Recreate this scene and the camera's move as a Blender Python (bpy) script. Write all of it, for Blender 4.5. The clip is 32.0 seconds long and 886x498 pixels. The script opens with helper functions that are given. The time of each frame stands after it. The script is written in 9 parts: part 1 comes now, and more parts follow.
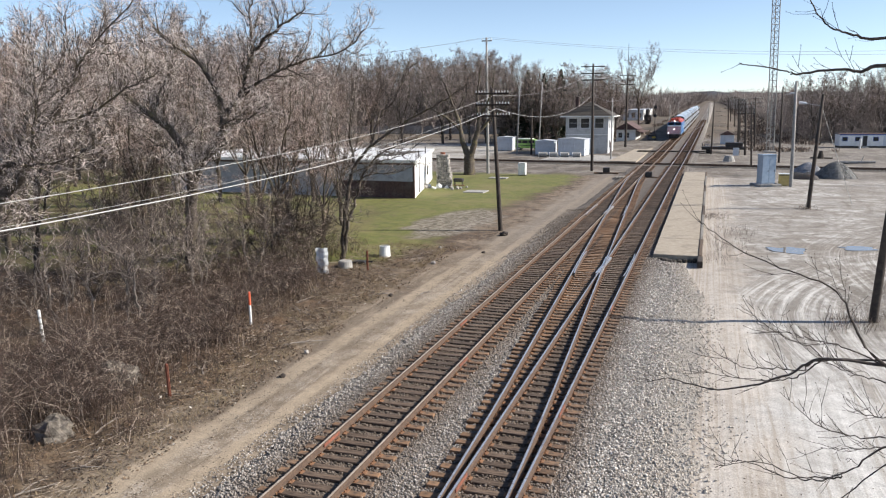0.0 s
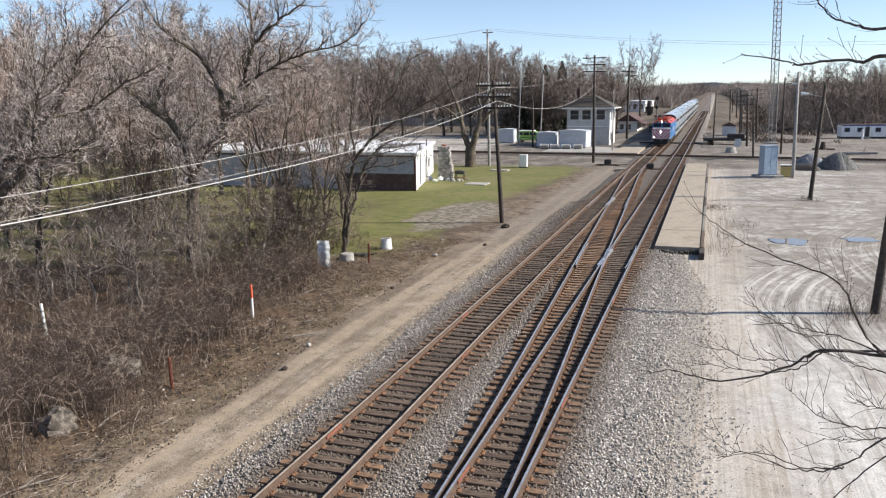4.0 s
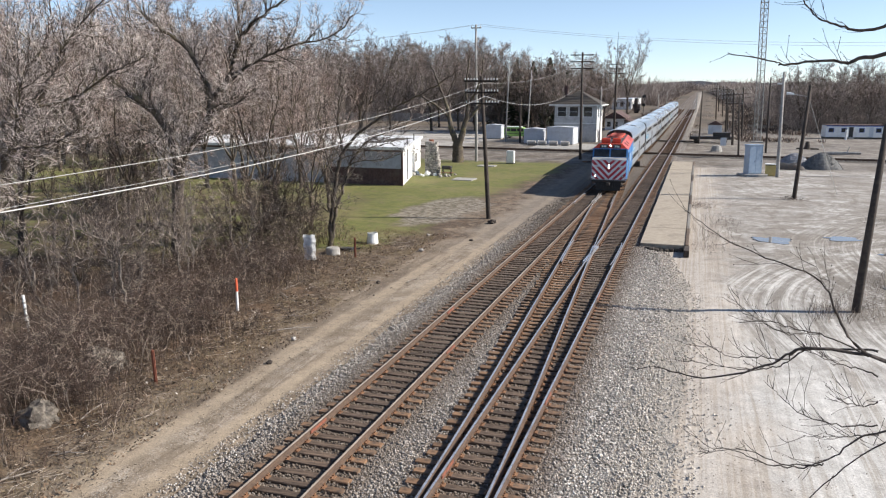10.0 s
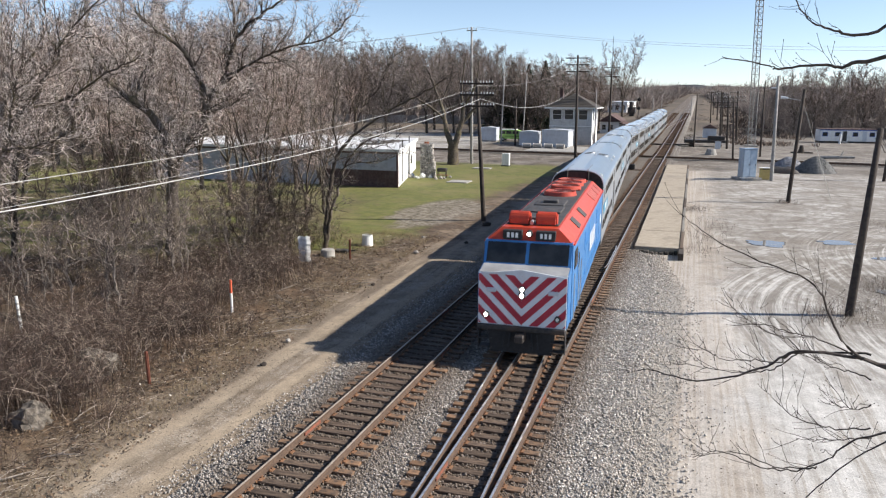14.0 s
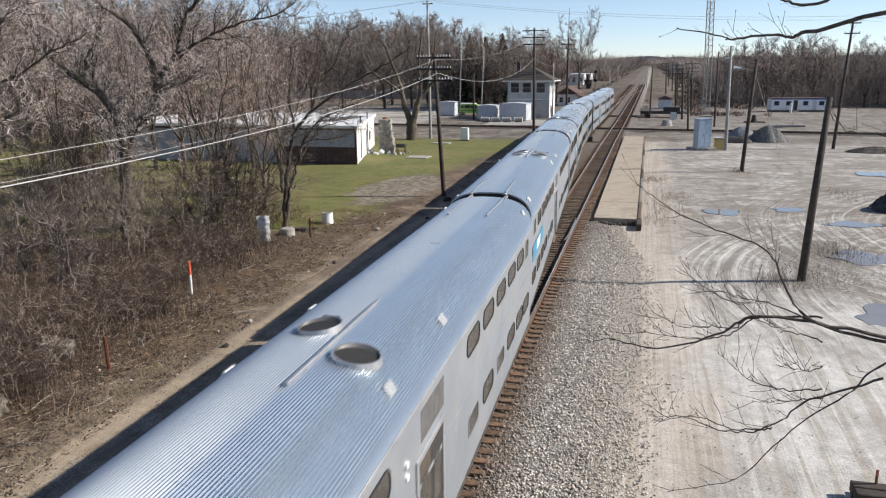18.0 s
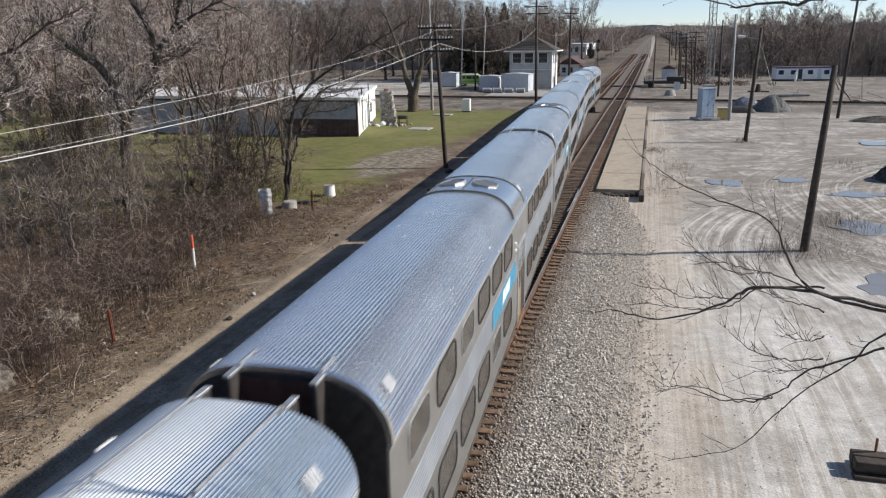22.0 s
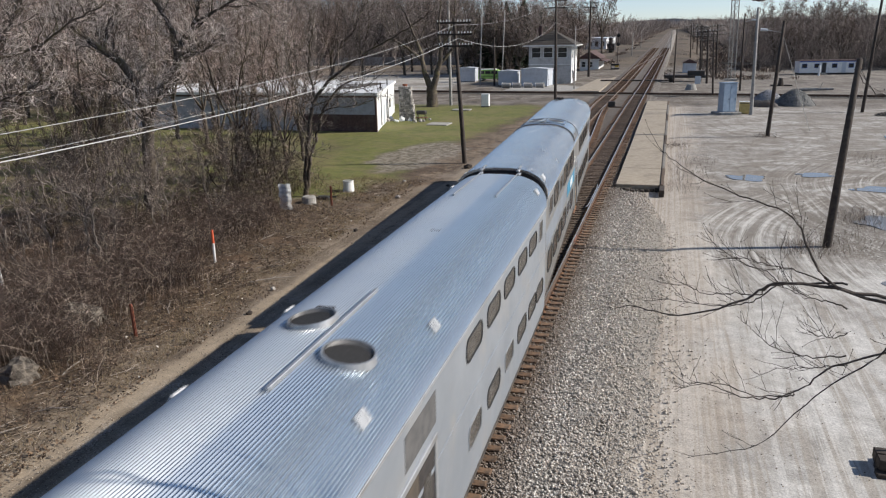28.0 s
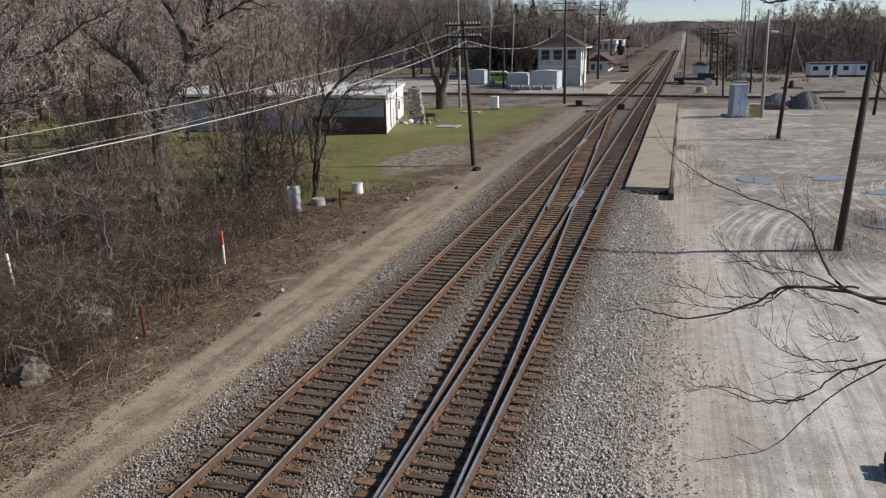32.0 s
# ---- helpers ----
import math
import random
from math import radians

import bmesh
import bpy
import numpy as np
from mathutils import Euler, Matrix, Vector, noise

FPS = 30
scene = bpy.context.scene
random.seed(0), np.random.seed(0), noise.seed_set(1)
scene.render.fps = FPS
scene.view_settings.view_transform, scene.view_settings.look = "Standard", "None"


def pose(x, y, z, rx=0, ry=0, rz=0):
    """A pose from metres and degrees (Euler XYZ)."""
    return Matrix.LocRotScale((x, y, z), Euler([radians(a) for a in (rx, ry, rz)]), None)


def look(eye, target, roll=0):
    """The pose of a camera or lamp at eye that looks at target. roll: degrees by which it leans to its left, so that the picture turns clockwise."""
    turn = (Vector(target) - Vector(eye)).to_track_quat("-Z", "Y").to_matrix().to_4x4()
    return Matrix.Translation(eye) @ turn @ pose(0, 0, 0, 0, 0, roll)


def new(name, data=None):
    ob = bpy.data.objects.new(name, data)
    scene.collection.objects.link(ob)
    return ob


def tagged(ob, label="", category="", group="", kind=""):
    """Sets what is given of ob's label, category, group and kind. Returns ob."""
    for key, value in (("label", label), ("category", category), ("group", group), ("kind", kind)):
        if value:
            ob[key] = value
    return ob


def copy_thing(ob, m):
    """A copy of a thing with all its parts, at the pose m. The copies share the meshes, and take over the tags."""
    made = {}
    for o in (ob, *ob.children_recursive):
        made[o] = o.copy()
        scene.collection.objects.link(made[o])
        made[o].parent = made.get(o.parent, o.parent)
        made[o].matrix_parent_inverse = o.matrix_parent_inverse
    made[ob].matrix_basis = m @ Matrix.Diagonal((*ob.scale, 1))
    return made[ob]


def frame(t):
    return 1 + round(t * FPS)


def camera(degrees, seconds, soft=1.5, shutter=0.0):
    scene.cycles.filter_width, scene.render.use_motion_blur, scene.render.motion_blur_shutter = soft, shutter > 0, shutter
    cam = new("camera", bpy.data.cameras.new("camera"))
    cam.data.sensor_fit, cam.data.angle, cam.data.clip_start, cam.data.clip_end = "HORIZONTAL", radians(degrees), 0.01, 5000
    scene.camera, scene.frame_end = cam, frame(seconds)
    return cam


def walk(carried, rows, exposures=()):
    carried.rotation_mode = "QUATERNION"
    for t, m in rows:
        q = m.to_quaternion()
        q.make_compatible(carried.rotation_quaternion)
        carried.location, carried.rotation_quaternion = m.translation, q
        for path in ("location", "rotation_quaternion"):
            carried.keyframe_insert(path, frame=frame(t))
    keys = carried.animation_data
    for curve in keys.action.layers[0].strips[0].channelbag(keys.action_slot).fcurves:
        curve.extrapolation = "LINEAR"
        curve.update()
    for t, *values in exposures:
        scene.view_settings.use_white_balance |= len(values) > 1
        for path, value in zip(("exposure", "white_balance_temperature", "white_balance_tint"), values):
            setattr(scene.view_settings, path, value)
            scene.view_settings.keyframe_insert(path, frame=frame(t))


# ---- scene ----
# World: y runs along the railway away from the bridge, x to the right, z = 0 at the rail heads.
EYE_Z = 8.871
cam = camera(60.5, 32.0, soft=1.2, shutter=0.3)


def aim(yaw, pitch, roll):
    """A view from the bridge rail: degrees to the left of the tracks, up and roll."""
    a, b = radians(yaw), radians(pitch)
    ahead = Vector((-math.sin(a) * math.cos(b), math.cos(a) * math.cos(b), math.sin(b)))
    return look((0, 0, EYE_Z), Vector((0, 0, EYE_Z)) + ahead * 10, roll)


PATH = [
    (0, 19.25, -10.69, -0.53),
    (0.5, 19.26, -10.72, -0.42),
    (1, 19.29, -10.71, -0.33),
    (1.5, 19.33, -10.76, -0.35),
    (2, 19.40, -10.77, -0.34),
    (2.5, 19.44, -10.85, -0.42),
    (3, 19.47, -10.93, -0.54),
    (3.5, 19.41, -11.10, -0.66),
    (5.5, 19.30, -11.44, -0.91),
    (6, 19.23, -11.39, -0.98),
    (6.5, 19.16, -11.26, -0.63),
    (7, 19.06, -11.30, -0.60),
    (7.5, 18.87, -11.36, -0.44),
    (8, 18.75, -11.36, -0.26),
    (8.5, 18.63, -11.34, 0.12),
    (9, 18.41, -11.40, 0.24),
    (9.5, 18.26, -11.57, 0.10),
    (10, 18.32, -11.63, 0.05),
    (10.5, 18.32, -11.60, 0.13),
    (11, 18.30, -11.47, 0.17),
    (11.5, 18.30, -11.40, 0.17),
    (12, 18.24, -11.37, 0.33),
    (12.5, 18.17, -11.32, 0.34),
    (13, 18.10, -11.35, 0.26),
    (13.5, 17.96, -11.46, 0.30),
    (14, 17.93, -11.46, 0.33),
    (14.5, 17.91, -11.47, 0.22),
    (16.5, 18.08, -12.30, 0.10),
    (17, 16.89, -12.79, 0.07),
    (17.5, 14.31, -13.24, 0.23),
    (18, 14.95, -13.30, -0.44),
    (18.5, 15.71, -13.75, -0.86),
    (19, 15.71, -14.32, -0.55),
    (19.5, 15.77, -14.75, -0.84),
    (20, 15.52, -14.89, -0.79),
    (20.5, 15.38, -15.09, -0.54),
    (21, 15.37, -15.02, -0.56),
    (21.5, 15.29, -15.18, -0.90),
    (22, 15.15, -15.40, -0.77),
    (22.5, 15.17, -15.52, -0.62),
    (23, 15.71, -15.19, -0.56),
    (23.5, 15.79, -15.21, -0.59),
    (24, 16.05, -15.32, -0.85),
    (24.5, 16.44, -15.37, -0.98),
    (25, 16.57, -15.48, -1.13),
    (25.5, 16.54, -15.61, -1.11),
    (27.5, 16.53, -15.70, -1.04),
    (28, 16.61, -15.73, -1.07),
    (28.5, 16.70, -15.75, -1.24),
    (29, 16.77, -15.66, -1.06),
    (29.5, 16.85, -15.74, -1.13),
    (30, 16.91, -15.83, -1.20),
    (30.5, 16.95, -15.87, -1.20),
    (31, 17.05, -15.71, -1.07),
    (31.5, 17.23, -15.62, -1.12),
    (32, 17.29, -15.55, -1.09),
]
walk(cam, [(t, aim(yaw, pitch, roll)) for t, yaw, pitch, roll in PATH], exposures=[(0.0, 0.66, 6550, 10), (14.5, 0.64, 6550, 10), (17, 0.63, 6550, 10), (19, 0.27, 6550, 10), (23, 0.27, 6450, 10), (28, 0.18, 6480, 10), (30.5, 0.02, 6600, 10), (32.0, -0.02, 6650, 10)])

# ---- light ----
SUN_EL, SUN_AZ = 34.0, 75.0
world = bpy.data.worlds.new("world")
scene.world = world
world.use_nodes = True
sky = world.node_tree.nodes.new("ShaderNodeTexSky")
sky.sky_type, sky.sun_disc = "NISHITA", False
sky.sun_elevation, sky.sun_rotation = radians(SUN_EL), radians(SUN_AZ)
sky.air_density, sky.dust_density, sky.ozone_density = 0.7, 0.1, 1.0
back = world.node_tree.nodes["Background"]
back.inputs["Strength"].default_value = 0.100
cool = world.node_tree.nodes.new("ShaderNodeMix")
cool.data_type, cool.blend_type = "RGBA", "MULTIPLY"
cool.inputs[0].default_value = 1.0
# clear blue haze towards the horizon
up = world.node_tree.nodes.new("ShaderNodeSeparateXYZ")
world.node_tree.links.new(world.node_tree.nodes.new("ShaderNodeTexCoord").outputs["Generated"], up.inputs[0])
haze = world.node_tree.nodes.new("ShaderNodeMapRange")
haze.interpolation_type = "SMOOTHSTEP"
haze.inputs["From Min"].default_value, haze.inputs["From Max"].default_value = 0.0, 0.16
world.node_tree.links.new(up.outputs["Z"], haze.inputs["Value"])
tone_ = world.node_tree.nodes.new("ShaderNodeMix")
tone_.data_type = "RGBA"
tone_.inputs[6].default_value, tone_.inputs[7].default_value = (0.93, 0.96, 1.10, 1), (1.05, 1.02, 1.02, 1)
world.node_tree.links.new(haze.outputs["Result"], tone_.inputs[0])
world.node_tree.links.new(tone_.outputs[2], cool.inputs[7])
world.node_tree.links.new(sky.outputs["Color"], cool.inputs[6])
world.node_tree.links.new(cool.outputs[2], back.inputs["Color"])
sun = new("sun", bpy.data.lights.new("sun", "SUN"))
sun.data.energy, sun.data.angle, sun.data.color = 5.0, radians(0.55), (1.0, 0.94, 0.86)
_h = math.cos(radians(SUN_EL))
sun.matrix_world = look((_h * math.sin(radians(SUN_AZ)) * 100, _h * math.cos(radians(SUN_AZ)) * 100, math.sin(radians(SUN_EL)) * 100), (0, 0, 0))


# ---- materials ----
class Graph:
    """A node material and short calls for its nodes."""

    def __init__(self, name):
        self.mat = bpy.data.materials.new(name)
        self.mat.use_nodes = True
        self.nt = self.mat.node_tree
        self.bsdf = self.nt.nodes["Principled BSDF"]
        self.coords = self.nt.nodes.new("ShaderNodeTexCoord").outputs["Object"]

    def put(self, value, socket):
        if isinstance(value, bpy.types.NodeSocket):
            self.nt.links.new(value, socket)
        elif isinstance(value, tuple) and len(value) == 3 and socket.type == "RGBA":
            socket.default_value = (*value, 1)
        else:
            socket.default_value = value

    def noise(self, scale, detail=3.0, vec=None, rough=0.6, warp=0.0):
        n = self.nt.nodes.new("ShaderNodeTexNoise")
        self.put(vec if vec is not None else self.coords, n.inputs["Vector"])
        self.put(float(scale), n.inputs["Scale"]), self.put(float(detail), n.inputs["Detail"])
        self.put(rough, n.inputs["Roughness"]), self.put(warp, n.inputs["Distortion"])
        return n.outputs["Fac"]

    def stretch(self, x, y, z, vec=None):
        n = self.nt.nodes.new("ShaderNodeMapping")
        self.put(vec if vec is not None else self.coords, n.inputs["Vector"])
        n.inputs["Scale"].default_value = (x, y, z)
        return n.outputs["Vector"]

    def cells(self, scale, vec=None):
        n = self.nt.nodes.new("ShaderNodeTexVoronoi")
        self.put(vec if vec is not None else self.coords, n.inputs["Vector"])
        self.put(float(scale), n.inputs["Scale"])
        return n.outputs["Distance"], n.outputs["Color"]

    def axis(self):
        n = self.nt.nodes.new("ShaderNodeSeparateXYZ")
        self.put(self.coords, n.inputs[0])
        return n.outputs

    def calc(self, op, a, b=0.0, c=0.0):
        n = self.nt.nodes.new("ShaderNodeMath")
        n.operation = op
        self.put(a, n.inputs[0]), self.put(b, n.inputs[1]), self.put(c, n.inputs[2])
        return n.outputs[0]

    def step(self, v, lo, hi):
        n = self.nt.nodes.new("ShaderNodeMapRange")
        n.interpolation_type = "SMOOTHSTEP"
        self.put(v, n.inputs["Value"]), self.put(lo, n.inputs["From Min"]), self.put(hi, n.inputs["From Max"])
        return n.outputs["Result"]

    def mix(self, fac, a, b, blend="MIX"):
        n = self.nt.nodes.new("ShaderNodeMix")
        n.data_type, n.blend_type = "RGBA", blend
        self.put(fac, n.inputs[0]), self.put(a, n.inputs[6]), self.put(b, n.inputs[7])
        return n.outputs[2]

    def bump(self, height, strength, distance):
        n = self.nt.nodes.new("ShaderNodeBump")
        self.put(height, n.inputs["Height"]), self.put(strength, n.inputs["Strength"]), self.put(distance, n.inputs["Distance"])
        self.put(n.outputs["Normal"], self.bsdf.inputs["Normal"])

    def random(self):
        return self.nt.nodes.new("ShaderNodeObjectInfo").outputs["Random"]

    def island(self):
        return self.nt.nodes.new("ShaderNodeNewGeometry").outputs["Random Per Island"]

    def done(self, colour, rough=0.8, metal=0.0):
        self.put(colour, self.bsdf.inputs["Base Color"]), self.put(rough, self.bsdf.inputs["Roughness"]), self.put(metal, self.bsdf.inputs["Metallic"])
        return self.mat


def surf(name, a, b, scale=6.0, rough=0.8, metal=0.0, stain=None, stain_scale=1.2, amount=0.5, bump=0.3, fine=40.0, depth=0.01, vary=0.0, uneven=0.2):
    """Two tones of grain, larger stains, fine relief; vary: lighter and darker from object to object."""
    g = Graph(name)
    col = g.mix(g.step(g.noise(scale, 4), 0.3, 0.7), a, b)
    if stain:
        col = g.mix(g.calc("MULTIPLY", g.step(g.noise(stain_scale, 5, warp=0.5), 0.48, 0.68), amount), col, stain)
    if vary:
        k = g.calc("MULTIPLY_ADD", g.random(), 2 * vary, 1 - vary)
        n = g.nt.nodes.new("ShaderNodeCombineColor")
        for i in range(3):
            g.put(k, n.inputs[i])
        col = g.mix(1.0, col, n.outputs[0], "MULTIPLY")
    r = g.calc("MULTIPLY_ADD", g.noise(scale * 2.3, 3), uneven, rough - uneven / 2)
    if bump:
        g.bump(g.noise(fine, 4), bump, depth)
    return g.done(col, r, metal)


def tint(c, k):
    return tuple(v * k for v in c)


M = {}
M["rail_side"] = surf("rusty_rail", (0.070, 0.045, 0.032), (0.13, 0.084, 0.056), 9, 0.85, stain=(0.10, 0.06, 0.04), stain_scale=2.5, bump=0.4, fine=70)
M["rail_top"] = surf("worn_rail_head", (0.66, 0.65, 0.64), (0.78, 0.77, 0.755), 4, 0.30, 0.75, stain=(0.22, 0.16, 0.12), bump=0.05)
M["rail_tan"] = surf("rust_brown_rail_head", (0.36, 0.30, 0.235), (0.50, 0.42, 0.335), 3, 0.55, 0.2, stain=(0.22, 0.14, 0.085), bump=0.05)
M["plate"] = surf("rusty_tie_plate", (0.17, 0.085, 0.044), (0.28, 0.145, 0.075), 14, 0.9, stain=(0.12, 0.06, 0.03), bump=0.4)


def tie_material():
    g = Graph("weathered_tie")
    x = g.calc("ABSOLUTE", g.axis()[0])
    col = g.mix(g.step(g.noise(7, 4, g.stretch(0.4, 2.0, 1.0)), 0.3, 0.7), (0.050, 0.034, 0.024), (0.135, 0.093, 0.064))
    rust = g.calc("MULTIPLY", g.calc("MULTIPLY", g.step(x, 0.75, 1.05), g.step(g.noise(3.0, 5), 0.36, 0.60)), 0.75)
    col = g.mix(rust, col, (0.235, 0.132, 0.07))
    k = g.calc("MULTIPLY_ADD", g.random(), 0.6, 0.7)
    n = g.nt.nodes.new("ShaderNodeCombineColor")
    for i in range(3):
        g.put(k, n.inputs[i])
    g.bump(g.noise(26, 4), 0.6, 0.015)
    return g.done(g.mix(1.0, col, n.outputs[0], "MULTIPLY"), 0.9)


M["tie"] = tie_material()
M["pole"] = surf("dark_pole_wood", (0.030, 0.023, 0.019), (0.062, 0.048, 0.038), 5, 0.9, stain=(0.09, 0.072, 0.058), bump=0.5, fine=20)
M["pole_grey"] = surf("pale_pole_wood", (0.26, 0.25, 0.235), (0.36, 0.345, 0.32), 4, 0.85, stain=(0.18, 0.16, 0.14), bump=0.4)
M["steel"] = surf("galvanised_steel", (0.42, 0.43, 0.44), (0.52, 0.53, 0.54), 8, 0.45, 0.7, stain=(0.3, 0.28, 0.26), bump=0.1)
M["dark_steel"] = surf("dark_steel", (0.03, 0.03, 0.032), (0.06, 0.055, 0.05), 9, 0.6, 0.3, stain=(0.10, 0.06, 0.04), bump=0.3)
M["rust"] = surf("rusty_steel", (0.16, 0.055, 0.035), (0.26, 0.09, 0.05), 14, 0.85, stain=(0.08, 0.04, 0.03), bump=0.4)
M["insulator"] = surf("glass_insulator", (0.55, 0.58, 0.55), (0.7, 0.72, 0.7), 20, 0.25, bump=0)
M["wire_pale"] = surf("pale_cable", (0.40, 0.395, 0.38), (0.50, 0.49, 0.47), 3, 0.5, bump=0)
M["wire_dark"] = surf("dark_cable", (0.05, 0.05, 0.05), (0.09, 0.085, 0.08), 3, 0.7, bump=0)
M["white_paint"] = surf("white_paint", (0.74, 0.74, 0.72), (0.82, 0.82, 0.80), 3, 0.6, stain=(0.55, 0.53, 0.48), stain_scale=1.5, amount=0.5, bump=0.15)
M["grey_paint"] = surf("grey_painted_metal", (0.50, 0.53, 0.57), (0.57, 0.60, 0.64), 2, 0.5, stain=(0.42, 0.42, 0.42), amount=0.4, bump=0.05)
M["blue_grey"] = surf("blue_grey_siding", (0.35, 0.36, 0.40), (0.45, 0.46, 0.50), 2, 0.7, stain=(0.27, 0.26, 0.26), bump=0.1)
M["brown_board"] = surf("brown_boards", (0.070, 0.040, 0.036), (0.115, 0.068, 0.06), 4, 0.85, stain=(0.16, 0.13, 0.11), bump=0.4)
M["concrete"] = surf("pale_concrete", (0.30, 0.255, 0.195), (0.385, 0.33, 0.26), 3, 0.9, stain=(0.19, 0.16, 0.125), stain_scale=0.7, bump=0.35, fine=60)
M["concrete_grey"] = surf("grey_concrete", (0.27, 0.255, 0.235), (0.40, 0.385, 0.355), 4, 0.9, stain=(0.16, 0.15, 0.13), bump=0.4)
M["stone"] = surf("field_stone", (0.26, 0.24, 0.22), (0.42, 0.39, 0.35), 5, 0.9, stain=(0.15, 0.14, 0.13), bump=0.5, vary=0.3)
M["shingle"] = surf("brown_shingles", (0.048, 0.041, 0.034), (0.085, 0.073, 0.06), 6, 0.92, stain=(0.07, 0.06, 0.05), bump=0.5, fine=25)
M["glass"] = surf("dark_window_glass", (0.014, 0.016, 0.018), (0.03, 0.033, 0.036), 2, 0.12, bump=0)
M["rubber"] = surf("black_rubber", (0.012, 0.012, 0.013), (0.025, 0.025, 0.026), 8, 0.7, bump=0.1)
M["bark"] = surf("grey_bark", (0.042, 0.032, 0.025), (0.135, 0.110, 0.087), 7, 0.95, stain=(0.20, 0.17, 0.07), stain_scale=1.3, amount=0.45, bump=0.6, fine=30, depth=0.02, vary=0.2)


def stems(name, dark, mid, light, bright=0.82):
    """Twigs that differ one from another: mostly dark, a few painted pale as if sunlit."""
    g = Graph(name)
    r = g.island()
    col = g.mix(g.step(r, 0.0, 0.7), dark, mid)
    col = g.mix(g.step(r, bright, bright + 0.06), col, light)
    return g.done(col, 0.7)


# the pale share of the twigs holds painted sun glints
M["twig"] = stems("grey_brown_twigs", (0.05, 0.038, 0.032), (0.24, 0.18, 0.15), (0.72, 0.63, 0.57), 0.56)
M["twig_red"] = stems("reddish_twigs", (0.07, 0.044, 0.035), (0.27, 0.18, 0.142), (0.66, 0.54, 0.47), 0.60)
M["twig_dark"] = stems("dark_twigs", (0.035, 0.027, 0.023), (0.12, 0.092, 0.076), (0.34, 0.28, 0.24), 0.80)
M["brush_pale"] = stems("pale_sapling_twigs", (0.04, 0.029, 0.023), (0.14, 0.105, 0.086), (0.52, 0.44, 0.38), 0.87)
M["brush"] = stems("dead_brush_stems", (0.014, 0.009, 0.006), (0.10, 0.062, 0.044), (0.50, 0.41, 0.335), 0.85)
M["wood_twig"] = stems("woodland_twigs", (0.06, 0.048, 0.043), (0.21, 0.168, 0.148), (0.48, 0.41, 0.37), 0.74)
M["wood_twig_red"] = stems("reddish_woodland_twigs", (0.055, 0.038, 0.032), (0.185, 0.130, 0.108), (0.44, 0.355, 0.31), 0.76)
M["sapling_bark"] = surf("pale_sapling_bark", (0.13, 0.105, 0.088), (0.30, 0.255, 0.22), 5, 0.9, stain=(0.07, 0.055, 0.042), bump=0.2, vary=0.25)
M["near_bark"] = surf("dark_twig_bark", (0.032, 0.024, 0.02), (0.085, 0.066, 0.054), 25, 0.85, bump=0.3, fine=120, depth=0.002)
# paler darks and little contrast: distance haze put into the twig colour
M["wood_far"] = stems("far_twigs_painted_haze", (0.115, 0.091, 0.080), (0.25, 0.202, 0.177), (0.40, 0.34, 0.305))
M["needle"] = surf("dark_conifer", (0.012, 0.022, 0.012), (0.03, 0.045, 0.022), 2, 0.9, bump=0)
M["red_paint"] = surf("red_paint", (0.55, 0.045, 0.03), (0.65, 0.06, 0.04), 3, 0.45, bump=0)


# ---- mesh helpers ----
def pd(name, verts, faces, mats, parent=None, label="", smooth=False, index=None):
    """A mesh object from points and faces."""
    me = bpy.data.meshes.new(name)
    me.from_pydata([tuple(v) for v in verts], [], [tuple(f) for f in faces])
    for m in mats if isinstance(mats, (list, tuple)) else [mats]:
        me.materials.append(m)
    if smooth:
        me.polygons.foreach_set("use_smooth", [True] * len(me.polygons))
    if index is not None:
        me.polygons.foreach_set("material_index", index)
    me.update()
    ob = new(name, me)
    if parent:
        ob.parent = parent
    if label:
        ob["label"] = label
    return ob


def part(name, bm, mat, parent=None, label="", smooth=False):
    """Links a bmesh as one mesh object under a thing or a part."""
    me = bpy.data.meshes.new(name)
    bmesh.ops.recalc_face_normals(bm, faces=bm.faces)
    bm.to_mesh(me)
    bm.free()
    for m in mat if isinstance(mat, (list, tuple)) else [mat]:
        me.materials.append(m)
    if smooth:
        me.polygons.foreach_set("use_smooth", [True] * len(me.polygons))
    ob = new(name, me)
    if parent:
        ob.parent = parent
    if label:
        ob["label"] = label
    return ob


def share(name, ob, parent, m):
    """Another object on the mesh of ob, under parent."""
    o = new(name, ob.data)
    o.parent, o.matrix_basis = parent, m
    return o


def thing(name, m, label, category, group="", kind=""):
    ob = new(name)
    ob.matrix_basis = m
    ob.empty_display_size = 0.2
    return tagged(ob, label, category, group, kind)


def bx(bm, x0, x1, y0, y1, z0, z1, bevel=0.0, m=None):
    """A box, bevelled where bevel is given."""
    k = Matrix.Translation(((x0 + x1) / 2, (y0 + y1) / 2, (z0 + z1) / 2)) @ Matrix.Diagonal((abs(x1 - x0), abs(y1 - y0), abs(z1 - z0), 1))
    r = bmesh.ops.create_cube(bm, size=1.0, matrix=(m @ k) if m else k)
    if bevel:
        edges = list({e for v in r["verts"] for e in v.link_edges})
        bmesh.ops.bevel(bm, geom=edges, offset=bevel, segments=1, affect="EDGES")


def box(x0, x1, y0, y1, z0, z1, bevel=0.0, m=None):
    bm = bmesh.new()
    bx(bm, x0, x1, y0, y1, z0, z1, bevel, m)
    return bm


